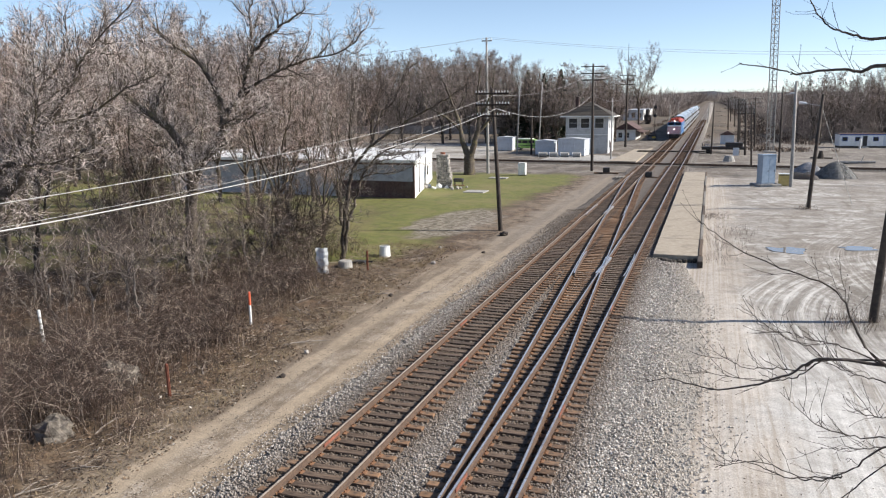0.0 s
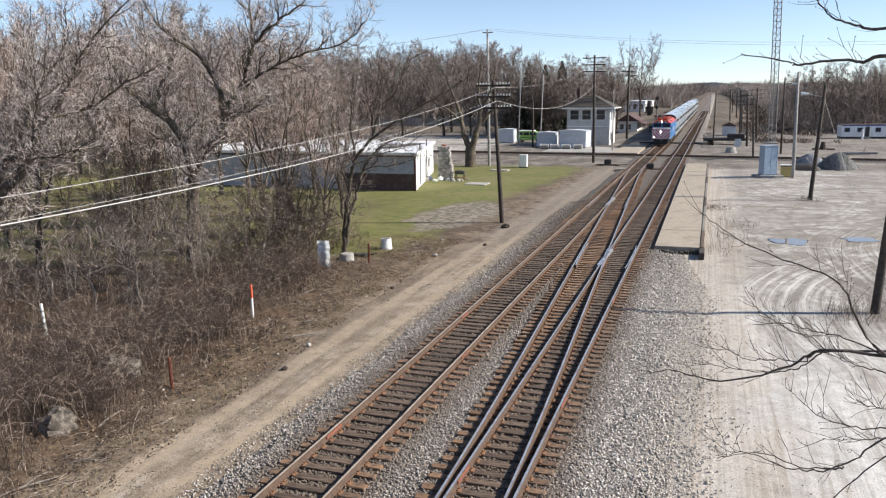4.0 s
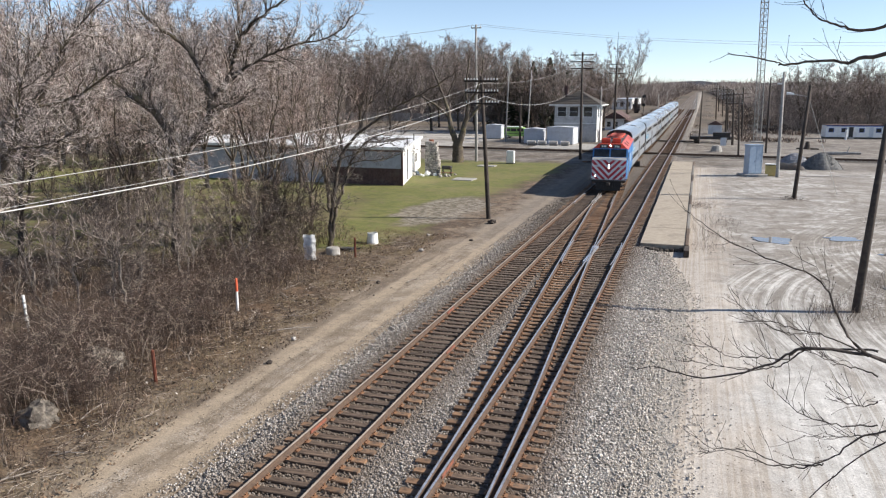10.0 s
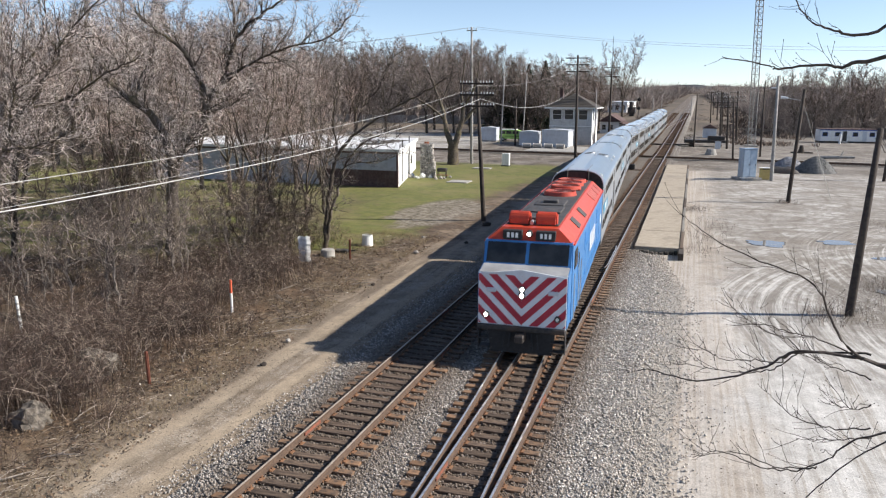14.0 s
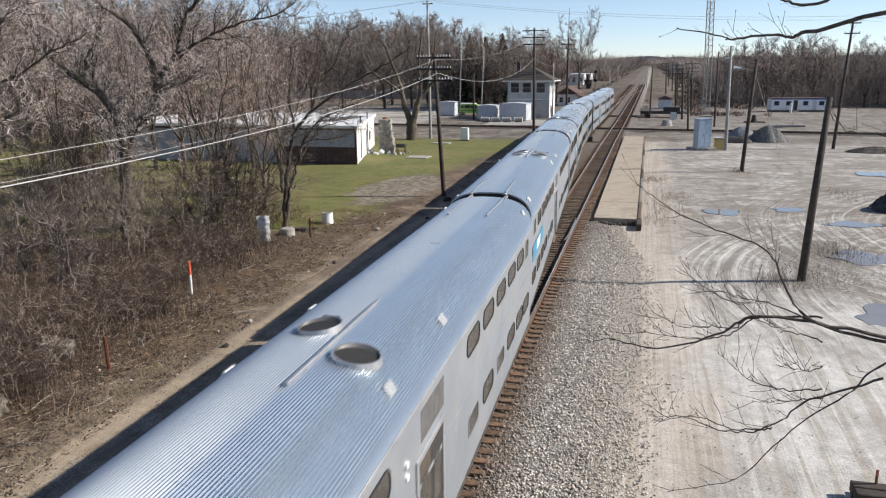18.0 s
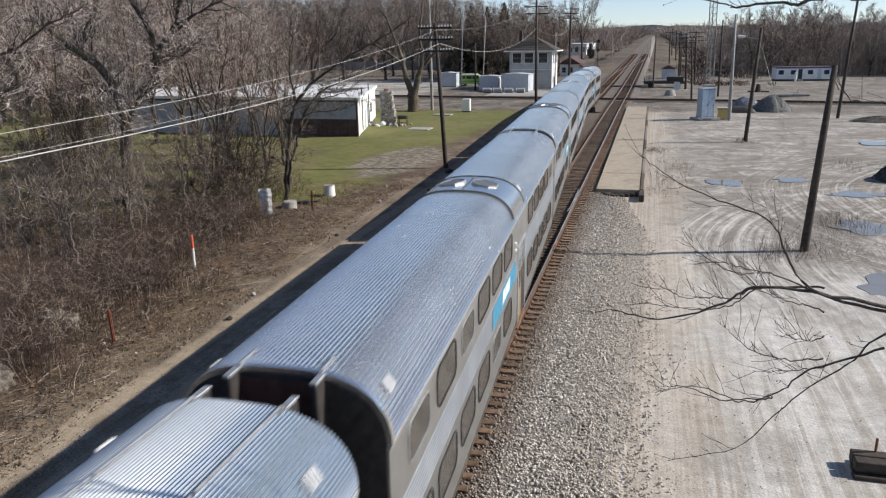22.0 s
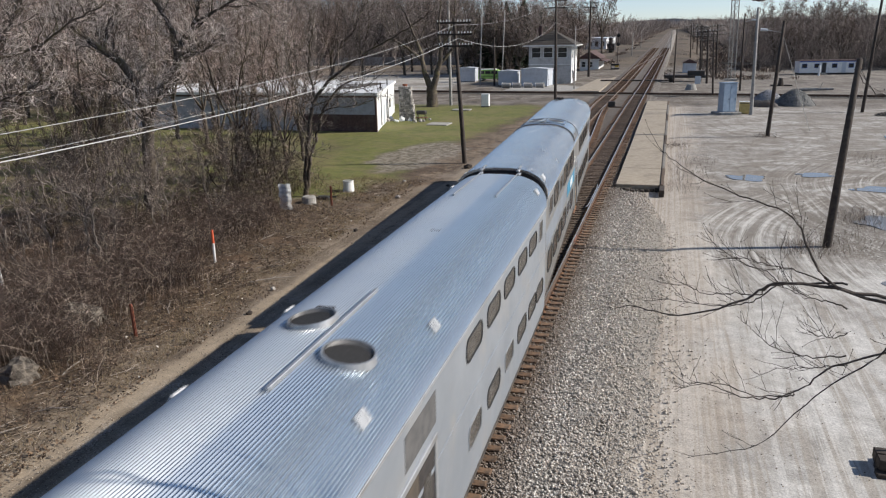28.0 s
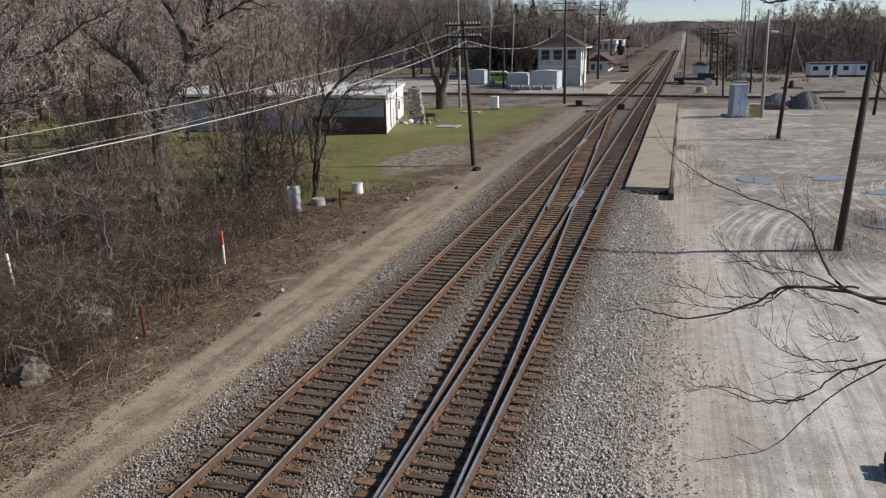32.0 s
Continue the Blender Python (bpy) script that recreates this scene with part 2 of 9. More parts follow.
def rod(bm, p, q, r0, r1=None, n=8, caps=True):
    """A tapered round bar from p to q."""
    r1 = r0 if r1 is None else r1
    p, q = Vector(p), Vector(q)
    d = q - p
    m = Matrix.Translation((p + q) / 2) @ d.to_track_quat("Z", "Y").to_matrix().to_4x4()
    bmesh.ops.create_cone(bm, cap_ends=caps, segments=n, radius1=r0, radius2=r1, depth=d.length, matrix=m)


def bar(p, q, r0, r1=None, n=8):
    bm = bmesh.new()
    rod(bm, p, q, r0, r1, n)
    return bm


def prism(bm, outline, axis, lo, hi):
    """An outline of 2D points drawn out along an axis (x: points are y, z; y: x, z; z: x, y)."""
    def at(a, b, c):
        return {"x": (c, a, b), "y": (a, c, b), "z": (a, b, c)}[axis]
    low = [bm.verts.new(at(a, b, lo)) for a, b in outline]
    high = [bm.verts.new(at(a, b, hi)) for a, b in outline]
    n = len(outline)
    bm.faces.new(low), bm.faces.new(high[::-1])
    for i in range(n):
        bm.faces.new((low[i], low[(i + 1) % n], high[(i + 1) % n], high[i]))


def prismed(outline, axis, lo, hi):
    bm = bmesh.new()
    prism(bm, outline, axis, lo, hi)
    return bm


def tubes(paths, n=5):
    """Points and faces of tapered tubes; each path is a list of (point, radius)."""
    verts, faces = [], []
    for path in paths:
        base = len(verts)
        for i, (p, r) in enumerate(path):
            a, b = path[max(i - 1, 0)][0], path[min(i + 1, len(path) - 1)][0]
            d = (b - a)
            d = d.normalized() if d.length > 1e-6 else Vector((0, 0, 1))
            u = d.orthogonal().normalized()
            w = d.cross(u)
            for k in range(n):
                t = 2 * math.pi * k / n
                verts.append(p + (u * math.cos(t) + w * math.sin(t)) * r)
        for i in range(len(path) - 1):
            for k in range(n):
                a, b = base + i * n + k, base + i * n + (k + 1) % n
                faces.append((a, b, b + n, a + n))
    return verts, faces


def rounded(w, h, r, seg=3):
    """The outline of a rectangle with rounded corners, round 0, 0."""
    out = []
    for cx_, cy_, a0 in ((w / 2 - r, h / 2 - r, 0), (-w / 2 + r, h / 2 - r, 90), (-w / 2 + r, -h / 2 + r, 180), (w / 2 - r, -h / 2 + r, 270)):
        for i in range(seg + 1):
            a = radians(a0 + 90 * i / seg)
            out.append((cx_ + r * math.cos(a), cy_ + r * math.sin(a)))
    return out


def smooth_path(pts, n=6):
    """A smooth curve through a few points."""
    out = []
    p = [Vector(v) for v in pts]
    for i in range(len(p) - 1):
        a, b, c, d = p[max(i - 1, 0)], p[i], p[i + 1], p[min(i + 2, len(p) - 1)]
        for k in range(n):
            t = k / n
            out.append(0.5 * ((2 * b) + (c - a) * t + (2 * a - 5 * b + 4 * c - d) * t * t + (3 * b - a - 3 * c + d) * t**3))
    out.append(p[-1])
    return out


# ---- ground ----
def lift(y):
    """How the land climbs in the far distance."""
    return np.maximum(0.0, y - 180.0) * 0.004 + np.maximum(0.0, y - 280.0) * 0.009


def rise(y):
    """The line climbs a little beyond the depot."""
    return 0.0128 * (y - 140.0 + math.hypot(y - 140.0, 12.0)) / 2 if y > 60 else 0.0


def bend(y):
    """The line bears a little to the right beyond the depot."""
    return 0.0078 * (y - 104.0 + math.hypot(y - 104.0, 14.0)) / 2 if y > 60 else 0.0


GROUND_Z = -0.36


def ground_material():
    g = Graph("ground_earth")
    x, y, _ = g.axis()
    wob = g.calc("MULTIPLY_ADD", g.noise(0.35, 4), 5.0, -2.5)
    xs, ys = g.calc("ADD", x, wob), g.calc("ADD", y, g.calc("MULTIPLY", wob, 1.6))
    fine, mid, big = g.noise(9, 5), g.noise(1.1, 5), g.noise(0.16, 4)
    pebble, _ = g.cells(16)
    # crushed limestone yard with wheel tracks
    yard = g.mix(g.step(mid, 0.3, 0.7), (0.40, 0.382, 0.352), (0.525, 0.508, 0.478))
    yard = g.mix(g.calc("MULTIPLY", g.step(big, 0.47, 0.60), 0.55), yard, (0.21, 0.19, 0.167))
    ruts = g.noise(1.0, 4, g.stretch(2.6, 0.10, 1.0), warp=0.6)
    front = g.calc("SUBTRACT", 1.0, g.step(y, 26, 38))
    yard = g.mix(g.calc("MULTIPLY", g.step(ruts, 0.50, 0.60), g.calc("MULTIPLY_ADD", front, 0.5, 0.1)), yard, (0.30, 0.265, 0.22))
    lines = g.noise(1.0, 3, g.stretch(5.5, 0.09, 1.0), 0.7, 0.35)
    yard = g.mix(g.calc("MULTIPLY", g.step(lines, 0.54, 0.64), g.calc("MULTIPLY", front, 0.28)), yard, (0.27, 0.242, 0.21))
    yard = g.mix(g.calc("MULTIPLY", g.step(lines, 0.45, 0.38), g.calc("MULTIPLY", front, 0.5)), yard, (0.58, 0.562, 0.53))
    swing = g.noise(0.55, 3, g.stretch(1.0, 0.55, 1.0), warp=3.5)
    yard = g.mix(g.calc("MULTIPLY", g.step(swing, 0.50, 0.62), g.calc("MULTIPLY", g.step(y, 24, 34), 0.55)), yard, (0.19, 0.17, 0.145))
    yard = g.mix(g.calc("MULTIPLY", g.calc("MULTIPLY", g.step(y, 34, 46), g.calc("SUBTRACT", 1.0, g.step(y, 95, 110))), g.calc("MULTIPLY", g.step(g.noise(0.5, 6, g.stretch(0.6, 1.0, 1.0), 0.7, 1.2), 0.42, 0.58), 0.72)), yard, (0.18, 0.153, 0.124))
    # wheel marks that swing round to the right
    for cx, cy, seed in ((26.0, 34.0, 0.0), (31.0, 47.0, 9.0)):
        rx, ry = g.calc("SUBTRACT", x, cx), g.calc("SUBTRACT", y, cy)
        rad = g.calc("SQRT", g.calc("ADD", g.calc("MULTIPLY", rx, rx), g.calc("MULTIPLY", ry, ry)))
        rad = g.calc("ADD", rad, g.calc("MULTIPLY", g.noise(0.06, 1), 2.0))
        ring = g.nt.nodes.new("ShaderNodeCombineXYZ")
        g.put(g.calc("MULTIPLY", rad, 2.4), ring.inputs[0]), g.put(g.calc("MULTIPLY_ADD", g.calc("ARCTAN2", ry, rx), 1.1, seed), ring.inputs[1])
        marks = g.noise(1.0, 5, ring.outputs[0], 0.8)
        where = g.calc("MULTIPLY", g.calc("MULTIPLY", g.step(y, 24, 33), g.step(x, 0.8, 3.0)), g.step(g.noise(0.16, 3, g.stretch(1.0, 1.0, 1.0 + seed)), 0.30, 0.46))
        near = g.calc("SUBTRACT", 1.0, g.step(rad, 25.0, 28.0))
        where = g.calc("MULTIPLY", where, near)
        yard = g.mix(g.calc("MULTIPLY", g.calc("MULTIPLY", g.step(marks, 0.49, 0.57), where), 0.68), yard, (0.15, 0.130, 0.106))
        yard = g.mix(g.calc("MULTIPLY", g.calc("MULTIPLY", g.step(marks, 0.47, 0.40), where), 0.65), yard, (0.60, 0.58, 0.54))
    for cx, cy, r_ in ((22.0, 30.0, 33.0), (30.0, 60.0, 25.0), (-18.0, 78.0, 31.0), (34.0, 88.0, 30.0), (4.0, 20.0, 47.0)):
        rx, ry = g.calc("SUBTRACT", x, cx), g.calc("SUBTRACT", y, cy)
        away = g.calc("SUBTRACT", g.calc("SQRT", g.calc("ADD", g.calc("MULTIPLY", rx, rx), g.calc("MULTIPLY", ry, ry))), r_)
        away = g.calc("ABSOLUTE", g.calc("SUBTRACT", g.calc("ABSOLUTE", away), 0.8))
        yard = g.mix(g.calc("MULTIPLY", g.step(away, 0.28, 0.08), g.calc("MULTIPLY", g.step(g.noise(0.35, 5, None, 0.7), 0.42, 0.62), 0.7)), yard, (0.15, 0.128, 0.102))
    yard = g.mix(g.calc("MULTIPLY", g.step(y, 36, 50), g.calc("MULTIPLY", g.step(g.noise(0.22, 5, g.stretch(0.7, 1.0, 1.0), 0.65), 0.36, 0.60), 0.5)), yard, (0.19, 0.163, 0.133))
    # trampled mud and gravel round the pole
    px, py = g.calc("SUBTRACT", xs, 8.4), g.calc("MULTIPLY", g.calc("SUBTRACT", ys, 38.0), 0.45)
    mud = g.step(g.calc("ADD", g.calc("MULTIPLY", px, px), g.calc("MULTIPLY", py, py)), 9.0, 2.0)
    yard = g.mix(g.calc("MULTIPLY", mud, g.step(fine, 0.3, 0.6)), yard, (0.15, 0.13, 0.107))
    # tan strip beside the ballast
    strip = g.calc("MULTIPLY", g.step(xs, -3.0, -0.6), g.calc("SUBTRACT", 1.0, g.step(xs, 1.0, 3.2)))
    treads = g.noise(1.0, 3, g.stretch(7.0, 0.05, 1.0), 0.6, 0.25)
    tan = g.mix(fine, (0.345, 0.292, 0.235), (0.46, 0.40, 0.335))
    tan = g.mix(g.calc("MULTIPLY", g.step(treads, 0.46, 0.60), 0.5), tan, (0.54, 0.50, 0.45))
    tan = g.mix(g.calc("MULTIPLY", g.step(treads, 0.44, 0.36), 0.45), tan, (0.27, 0.222, 0.172))
    yard = g.mix(g.calc("MULTIPLY", strip, 0.78), yard, tan)
    # dirt track left of the ballast, with two worn wheel lanes
    dirt = g.mix(g.step(mid, 0.3, 0.7), (0.20, 0.158, 0.113), (0.29, 0.233, 0.17))
    rut = g.noise(1.0, 3, g.stretch(2.4, 0.16, 1.0), warp=0.5)
    dirt = g.mix(g.calc("MULTIPLY", g.step(rut, 0.50, 0.62), 0.65), dirt, (0.125, 0.09, 0.06))
    lane = g.calc("ADD", g.calc("MULTIPLY", g.noise(0.4, 2), 0.5), g.calc("SUBTRACT", x, 0.25))

    def along(at, outer, inner):
        return g.step(g.calc("ABSOLUTE", g.calc("SUBTRACT", lane, at)), outer, inner)

    # pebbles along the crown, two smooth wheel lanes, damp dark edges
    dirt = g.mix(g.calc("MULTIPLY", g.step(pebble, 0.62, 0.25), g.calc("MULTIPLY", along(-12.65, 0.8, 0.2), g.step(mid, 0.40, 0.62))), dirt, (0.36, 0.32, 0.27))
    for at, wide_ in ((-13.45, 0.50), (-11.95, 0.34)):
        dirt = g.mix(g.calc("MULTIPLY", along(at, wide_, wide_ * 0.4), g.calc("MULTIPLY_ADD", mid, 0.7, 0.35)), dirt, (0.335, 0.268, 0.19))
    blot = g.step(g.noise(0.8, 3, g.stretch(1.0, 0.45, 1.0)), 0.42, 0.56)
    for at, wide_, deep in ((-14.15, 0.55, 0.6), (-11.35, 0.5, 0.35)):
        dirt = g.mix(g.calc("MULTIPLY", along(at, wide_, wide_ * 0.3), g.calc("MULTIPLY", blot, deep)), dirt, (0.115, 0.088, 0.064))
    dirt = g.mix(g.calc("MULTIPLY", along(-12.75, 0.55, 0.15), g.calc("MULTIPLY", g.step(g.noise(0.5, 5, g.stretch(1.0, 0.3, 1.0), 0.7), 0.42, 0.60), 0.6)), dirt, (0.15, 0.115, 0.08))
    chip, _ = g.cells(11)
    dirt = g.mix(g.calc("MULTIPLY", g.step(chip, 0.22, 0.12), g.calc("MULTIPLY", g.step(g.noise(0.9, 4), 0.45, 0.62), 0.7)), dirt, (0.44, 0.39, 0.32))
    # leaf litter and dead stalks
    mat_ = g.noise(5.0, 6, g.stretch(1.0, 1.6, 1.0), 0.75, 0.8)
    litter = g.mix(g.step(mat_, 0.36, 0.64), (0.017, 0.011, 0.007), (0.12, 0.076, 0.043))
    litter = g.mix(g.calc("MULTIPLY", g.step(g.noise(0.7, 4), 0.5, 0.66), 0.55), litter, (0.15, 0.088, 0.045))
    litter = g.mix(g.calc("MULTIPLY", g.step(big, 0.45, 0.6), 0.4), litter, (0.165, 0.125, 0.083))
    # pale straw trodden into the verge
    verge = g.calc("MULTIPLY", g.step(xs, -17.5, -15.0), g.step(g.noise(1.3, 6, None, 0.7), 0.44, 0.60))
    litter = g.mix(g.calc("MULTIPLY", verge, 0.7), litter, (0.24, 0.185, 0.13))
    litter = g.mix(g.calc("MULTIPLY", g.step(chip, 0.22, 0.12), g.calc("MULTIPLY", g.step(xs, -17.0, -14.6), 0.65)), litter, (0.42, 0.37, 0.31))
    # lawn
    lawn = g.mix(g.step(mid, 0.3, 0.7), (0.095, 0.103, 0.021), (0.145, 0.146, 0.034))
    lawn = g.mix(g.calc("MULTIPLY", g.step(big, 0.48, 0.62), 0.6), lawn, (0.175, 0.148, 0.055))
    lawn = g.mix(g.calc("MULTIPLY", g.step(fine, 0.5, 0.75), 0.4), lawn, (0.07, 0.085, 0.02))
    # rough brown grass under the trees, thin spots near the earth
    rough_ = g.calc("MULTIPLY", g.step(xs, -24, -30), g.step(g.noise(0.45, 5), 0.34, 0.56))
    lawn = g.mix(g.calc("MULTIPLY", rough_, g.calc("MULTIPLY_ADD", g.step(ys, 70, 55), 0.8, 0.0)), lawn, (0.10, 0.072, 0.036))
    lawn = g.mix(g.calc("MULTIPLY", g.step(g.noise(0.9, 6), 0.54, 0.68), 0.55), lawn, (0.16, 0.125, 0.06))
    # beyond the crossing
    far = g.mix(g.step(mid, 0.3, 0.7), (0.105, 0.088, 0.071), (0.185, 0.158, 0.131))
    far = g.mix(g.calc("MULTIPLY", g.step(big, 0.44, 0.6), 0.7), far, (0.10, 0.078, 0.055))
    lumps = g.noise(0.30, 7, g.stretch(1.0, 0.55, 1.0), 0.7, 0.6)
    far = g.mix(g.calc("MULTIPLY", g.step(lumps, 0.50, 0.60), 0.75), far, (0.25, 0.222, 0.188))
    far = g.mix(g.calc("MULTIPLY", g.step(lumps, 0.45, 0.36), 0.7), far, (0.045, 0.036, 0.029))
    left = g.calc("SUBTRACT", 1.0, g.step(xs, -9.0, -8.0))
    dirt = g.mix(g.calc("MULTIPLY", g.step(y, 38, 56), g.calc("MULTIPLY_ADD", fine, 0.5, 0.4)), dirt, (0.165, 0.138, 0.112))
    col = g.mix(left, yard, dirt)
    soil = g.calc("SUBTRACT", 1.0, g.step(g.calc("ADD", xs, g.calc("MULTIPLY", g.step(y, 38, 60), -0.8)), -15.5, -13.7))
    col = g.mix(soil, col, litter)
    grass = g.calc("SUBTRACT", 1.0, g.step(g.calc("ADD", xs, g.calc("MULTIPLY", g.step(y, 62, 90), -2.0)), -19.2, -16.8))
    grass = g.calc("MULTIPLY", grass, g.step(g.calc("ADD", ys, g.calc("MULTIPLY", g.step(x, -19, -27), 7.5)), 39.0, 43.0))
    # worn patch of earth on the lawn
    dx, dy = g.calc("MULTIPLY", g.calc("ADD", xs, 19.0), 0.30), g.calc("MULTIPLY", g.calc("ADD", ys, -58.0), 0.12)
    patch = g.step(g.calc("ADD", g.calc("MULTIPLY", dx, dx), g.calc("MULTIPLY", dy, dy)), 1.15, 0.6)
    grass = g.calc("MULTIPLY", grass, g.calc("SUBTRACT", 1.0, g.calc("MULTIPLY", patch, 0.9)))
    col = g.mix(g.calc("MULTIPLY", patch, 0.9), col, g.mix(g.step(g.noise(2.2, 6, None, 0.75), 0.40, 0.60), (0.085, 0.066, 0.046), (0.29, 0.255, 0.205)))
    col = g.mix(grass, col, lawn)
    col = g.mix(g.step(ys, 99, 104), col, g.mix(g.step(xs, -1, 6), far, g.mix(0.17, far, yard)))
    # pale gravel beyond the crossing track
    pale = g.calc("MULTIPLY", g.step(ys, 124, 127), g.calc("SUBTRACT", 1.0, g.step(ys, 176, 186)))
    pale = g.calc("MULTIPLY", pale, g.calc("SUBTRACT", 1.0, g.step(xs, -41, -37)))
    streak = g.noise(1.0, 4, g.stretch(0.05, 0.5, 1.0), warp=0.5)
    col = g.mix(g.calc("MULTIPLY", pale, g.step(streak, 0.38, 0.55)), col, (0.40, 0.38, 0.345))
    # distance
    woods = g.mix(g.step(g.noise(0.03, 4), 0.35, 0.65), (0.07, 0.053, 0.037), (0.135, 0.104, 0.072))
    wide = g.calc("MAXIMUM", g.step(y, 186, 215), g.calc("MAXIMUM", g.step(x, 48, 70), g.calc("SUBTRACT", 1.0, g.step(x, -95, -70))))
    col = g.mix(wide, col, woods)
    # grit of the surface, fine and coarse
    grit = g.calc("ADD", g.calc("MULTIPLY_ADD", g.noise(24, 3, None, 0.75), 1.5, 0.25), g.calc("MULTIPLY_ADD", g.noise(2.3, 6, None, 0.8), 1.1, -0.55))
    tone = g.nt.nodes.new("ShaderNodeCombineColor")
    for k in range(3):
        g.put(grit, tone.inputs[k])
    col = g.mix(1.0, col, tone.outputs[0], "MULTIPLY")
    h = g.calc("ADD", g.calc("MULTIPLY", fine, 0.6), g.calc("MULTIPLY", pebble, -0.22))
    g.bump(h, 0.45, 0.05)
    return g.done(col, 0.95)


def ground():
    xs = sorted({*(i * 1.0 for i in range(-46, 31)), *(i * 6.0 for i in range(-20, 21)), *(i * 60.0 for i in range(-30, 31)), -3500.0, 3500.0})
    ys = sorted({*(i * 1.0 for i in range(4, 70)), *(i * 5.0 for i in range(-10, 60)), *(i * 60.0 for i in range(-10, 30)), -1500.0, 4200.0})
    verts = []
    for yy in ys:
        for xx in xs:
            p = Vector((xx * 0.3, yy * 0.3, 0))
            u = min(max((abs(xx - bend(yy) + 6.5) - 8.0) / 10.0, 0.0), 1.0)
            land = float(rise(yy) + (lift(yy) - rise(yy)) * u * u * (3 - 2 * u))
            near = 1.0 if abs(xx) < 60 and yy < 130 else 0.0
            z = GROUND_Z + 0.07 * noise.noise(p) * near + 0.03 * noise.noise(p * 4) * near + land
            if -11.6 < xx < 0.2:
                z = GROUND_Z - 0.08 + land
            if xx < -15 and yy < 42:
                z += 0.14 * (noise.noise(p * 1.7) + 0.3)
            verts.append((xx, yy, z))
    n = len(xs)
    faces = [(j * n + i, j * n + i + 1, (j + 1) * n + i + 1, (j + 1) * n + i) for j in range(len(ys) - 1) for i in range(n - 1)]
    return tagged(pd("ground", verts, faces, ground_material(), smooth=True), "pale limestone yard, dirt track, lawn and leaf litter", "ground", kind="structure")


ground()

# ---- railway ----
X_RIGHT, X_LEFT, HALF = -4.518, -8.636, 0.7525
TIE, TIE0 = 0.495, 18.574


def shift(y):
    """How far left of the right-hand track the crossover's centre line lies."""
    if y <= 2.5:
        return 0.0
    if y < 23.5:
        return (y - 2.5) ** 2 / 840
    if y < 84.9:
        return 0.525 + 0.05 * (y - 23.5)
    if y < 105.9:
        return 4.118 - (105.9 - y) ** 2 / 840
    return 4.118


def route(y):
    """The line that the train takes."""
    return X_RIGHT - shift(y) + bend(y)


RAIL = [(-0.07, -0.17), (0.07, -0.17), (0.07, -0.155), (0.012, -0.135), (0.01, -0.045), (0.036, -0.036), (0.038, -0.006), (0.028, 0.0), (-0.028, 0.0), (-0.038, -0.006), (-0.036, -0.036), (-0.01, -0.045), (-0.012, -0.135), (-0.07, -0.155)]


def rail(name, parent, centre, y0, y1, step=3.0, low=0.0, label="", head="rail_top"):
    """A rail of the usual section along x = centre(y)."""
    k = max(2, int((y1 - y0) / step) + 1)
    n = len(RAIL)
    verts, faces, index = [], [], []
    for i in range(k):
        y = y0 + (y1 - y0) * i / (k - 1)
        verts += [(centre(y) + bend(y) + a, y, b - low + rise(y)) for a, b in RAIL]
    for i in range(k - 1):
        for j in range(n):
            a, b = i * n + j, i * n + (j + 1) % n
            faces.append((a, b, b + n, a + n))
            index.append(1 if j == 7 else 0)
    faces += [tuple(range(n)), tuple(range((k - 1) * n, k * n))[::-1]]
    index += [0, 0]
    return pd(name, verts, faces, [M["rail_side"], M[head]], parent, label, index=index)


track_right = thing("railway_track", pose(0, 0, 0), "straight track on weathered timber ties with rusty rails", "railway track", "main tracks", "structure")
track_left = thing("railway_track", pose(0, 0, 0), "straight track on weathered timber ties beside the dirt road", "railway track", "main tracks", "structure")
crossover = thing("railway_crossover", pose(0, 0, 0), "diagonal crossover track with frogs and guard rails", "railway switch", kind="structure")
FAR = 900.0
for trk, xc in ((track_right, X_RIGHT), (track_left, X_LEFT)):
    for sgn in (-1, 1):
        rail("rail", trk, lambda y, c=xc + sgn * HALF: c, -25.0, FAR, 40.0, head="rail_tan" if trk is track_left else "rail_top")
# the crossover's own rails stop where they close on the stock rails
rail("rail", crossover, lambda y: route(y) - HALF, 9.0, 103.5, 2.0)
rail("rail", crossover, lambda y: route(y) + HALF, 4.5, 99.5, 2.0)
for xc, yc in ((X_RIGHT + HALF - 0.055, 43.0), (X_LEFT - HALF + 0.055, 65.5)):
    rail("guard_rail", crossover, lambda y, c=xc, m=yc: c - math.copysign(max(0, abs(y - m) - 2.2) * 0.06, c + 6.5) - math.copysign(0.03, c + 6.5), yc - 3.2, yc + 3.2, 0.5, 0.004, "short steel guard rail")
rail("guard_rail", crossover, lambda y: route(y) - HALF + 0.085 + max(0, abs(y - 43.0) - 2.2) * 0.06, 39.8, 46.2, 0.5, 0.004, "short steel guard rail")
rail("guard_rail", crossover, lambda y: route(y) + HALF - 0.085 - max(0, abs(y - 65.5) - 2.2) * 0.06, 62.3, 68.7, 0.5, 0.004, "short steel guard rail")
for yc, xc in ((42.5, X_RIGHT - HALF), (65.9, X_LEFT + HALF)):
    bm = bmesh.new()
    prism(bm, [(xc - 0.16, yc - 2.2), (xc - 0.09, yc + 0.2), (xc - 0.20, yc + 2.4), (xc + 0.16, yc + 2.4), (xc + 0.09, yc + 0.2), (xc + 0.16, yc - 2.2)], "z", -0.16, -0.022)
    part("frog", bm, M["rail_top"], crossover, "cast steel frog worn bright")


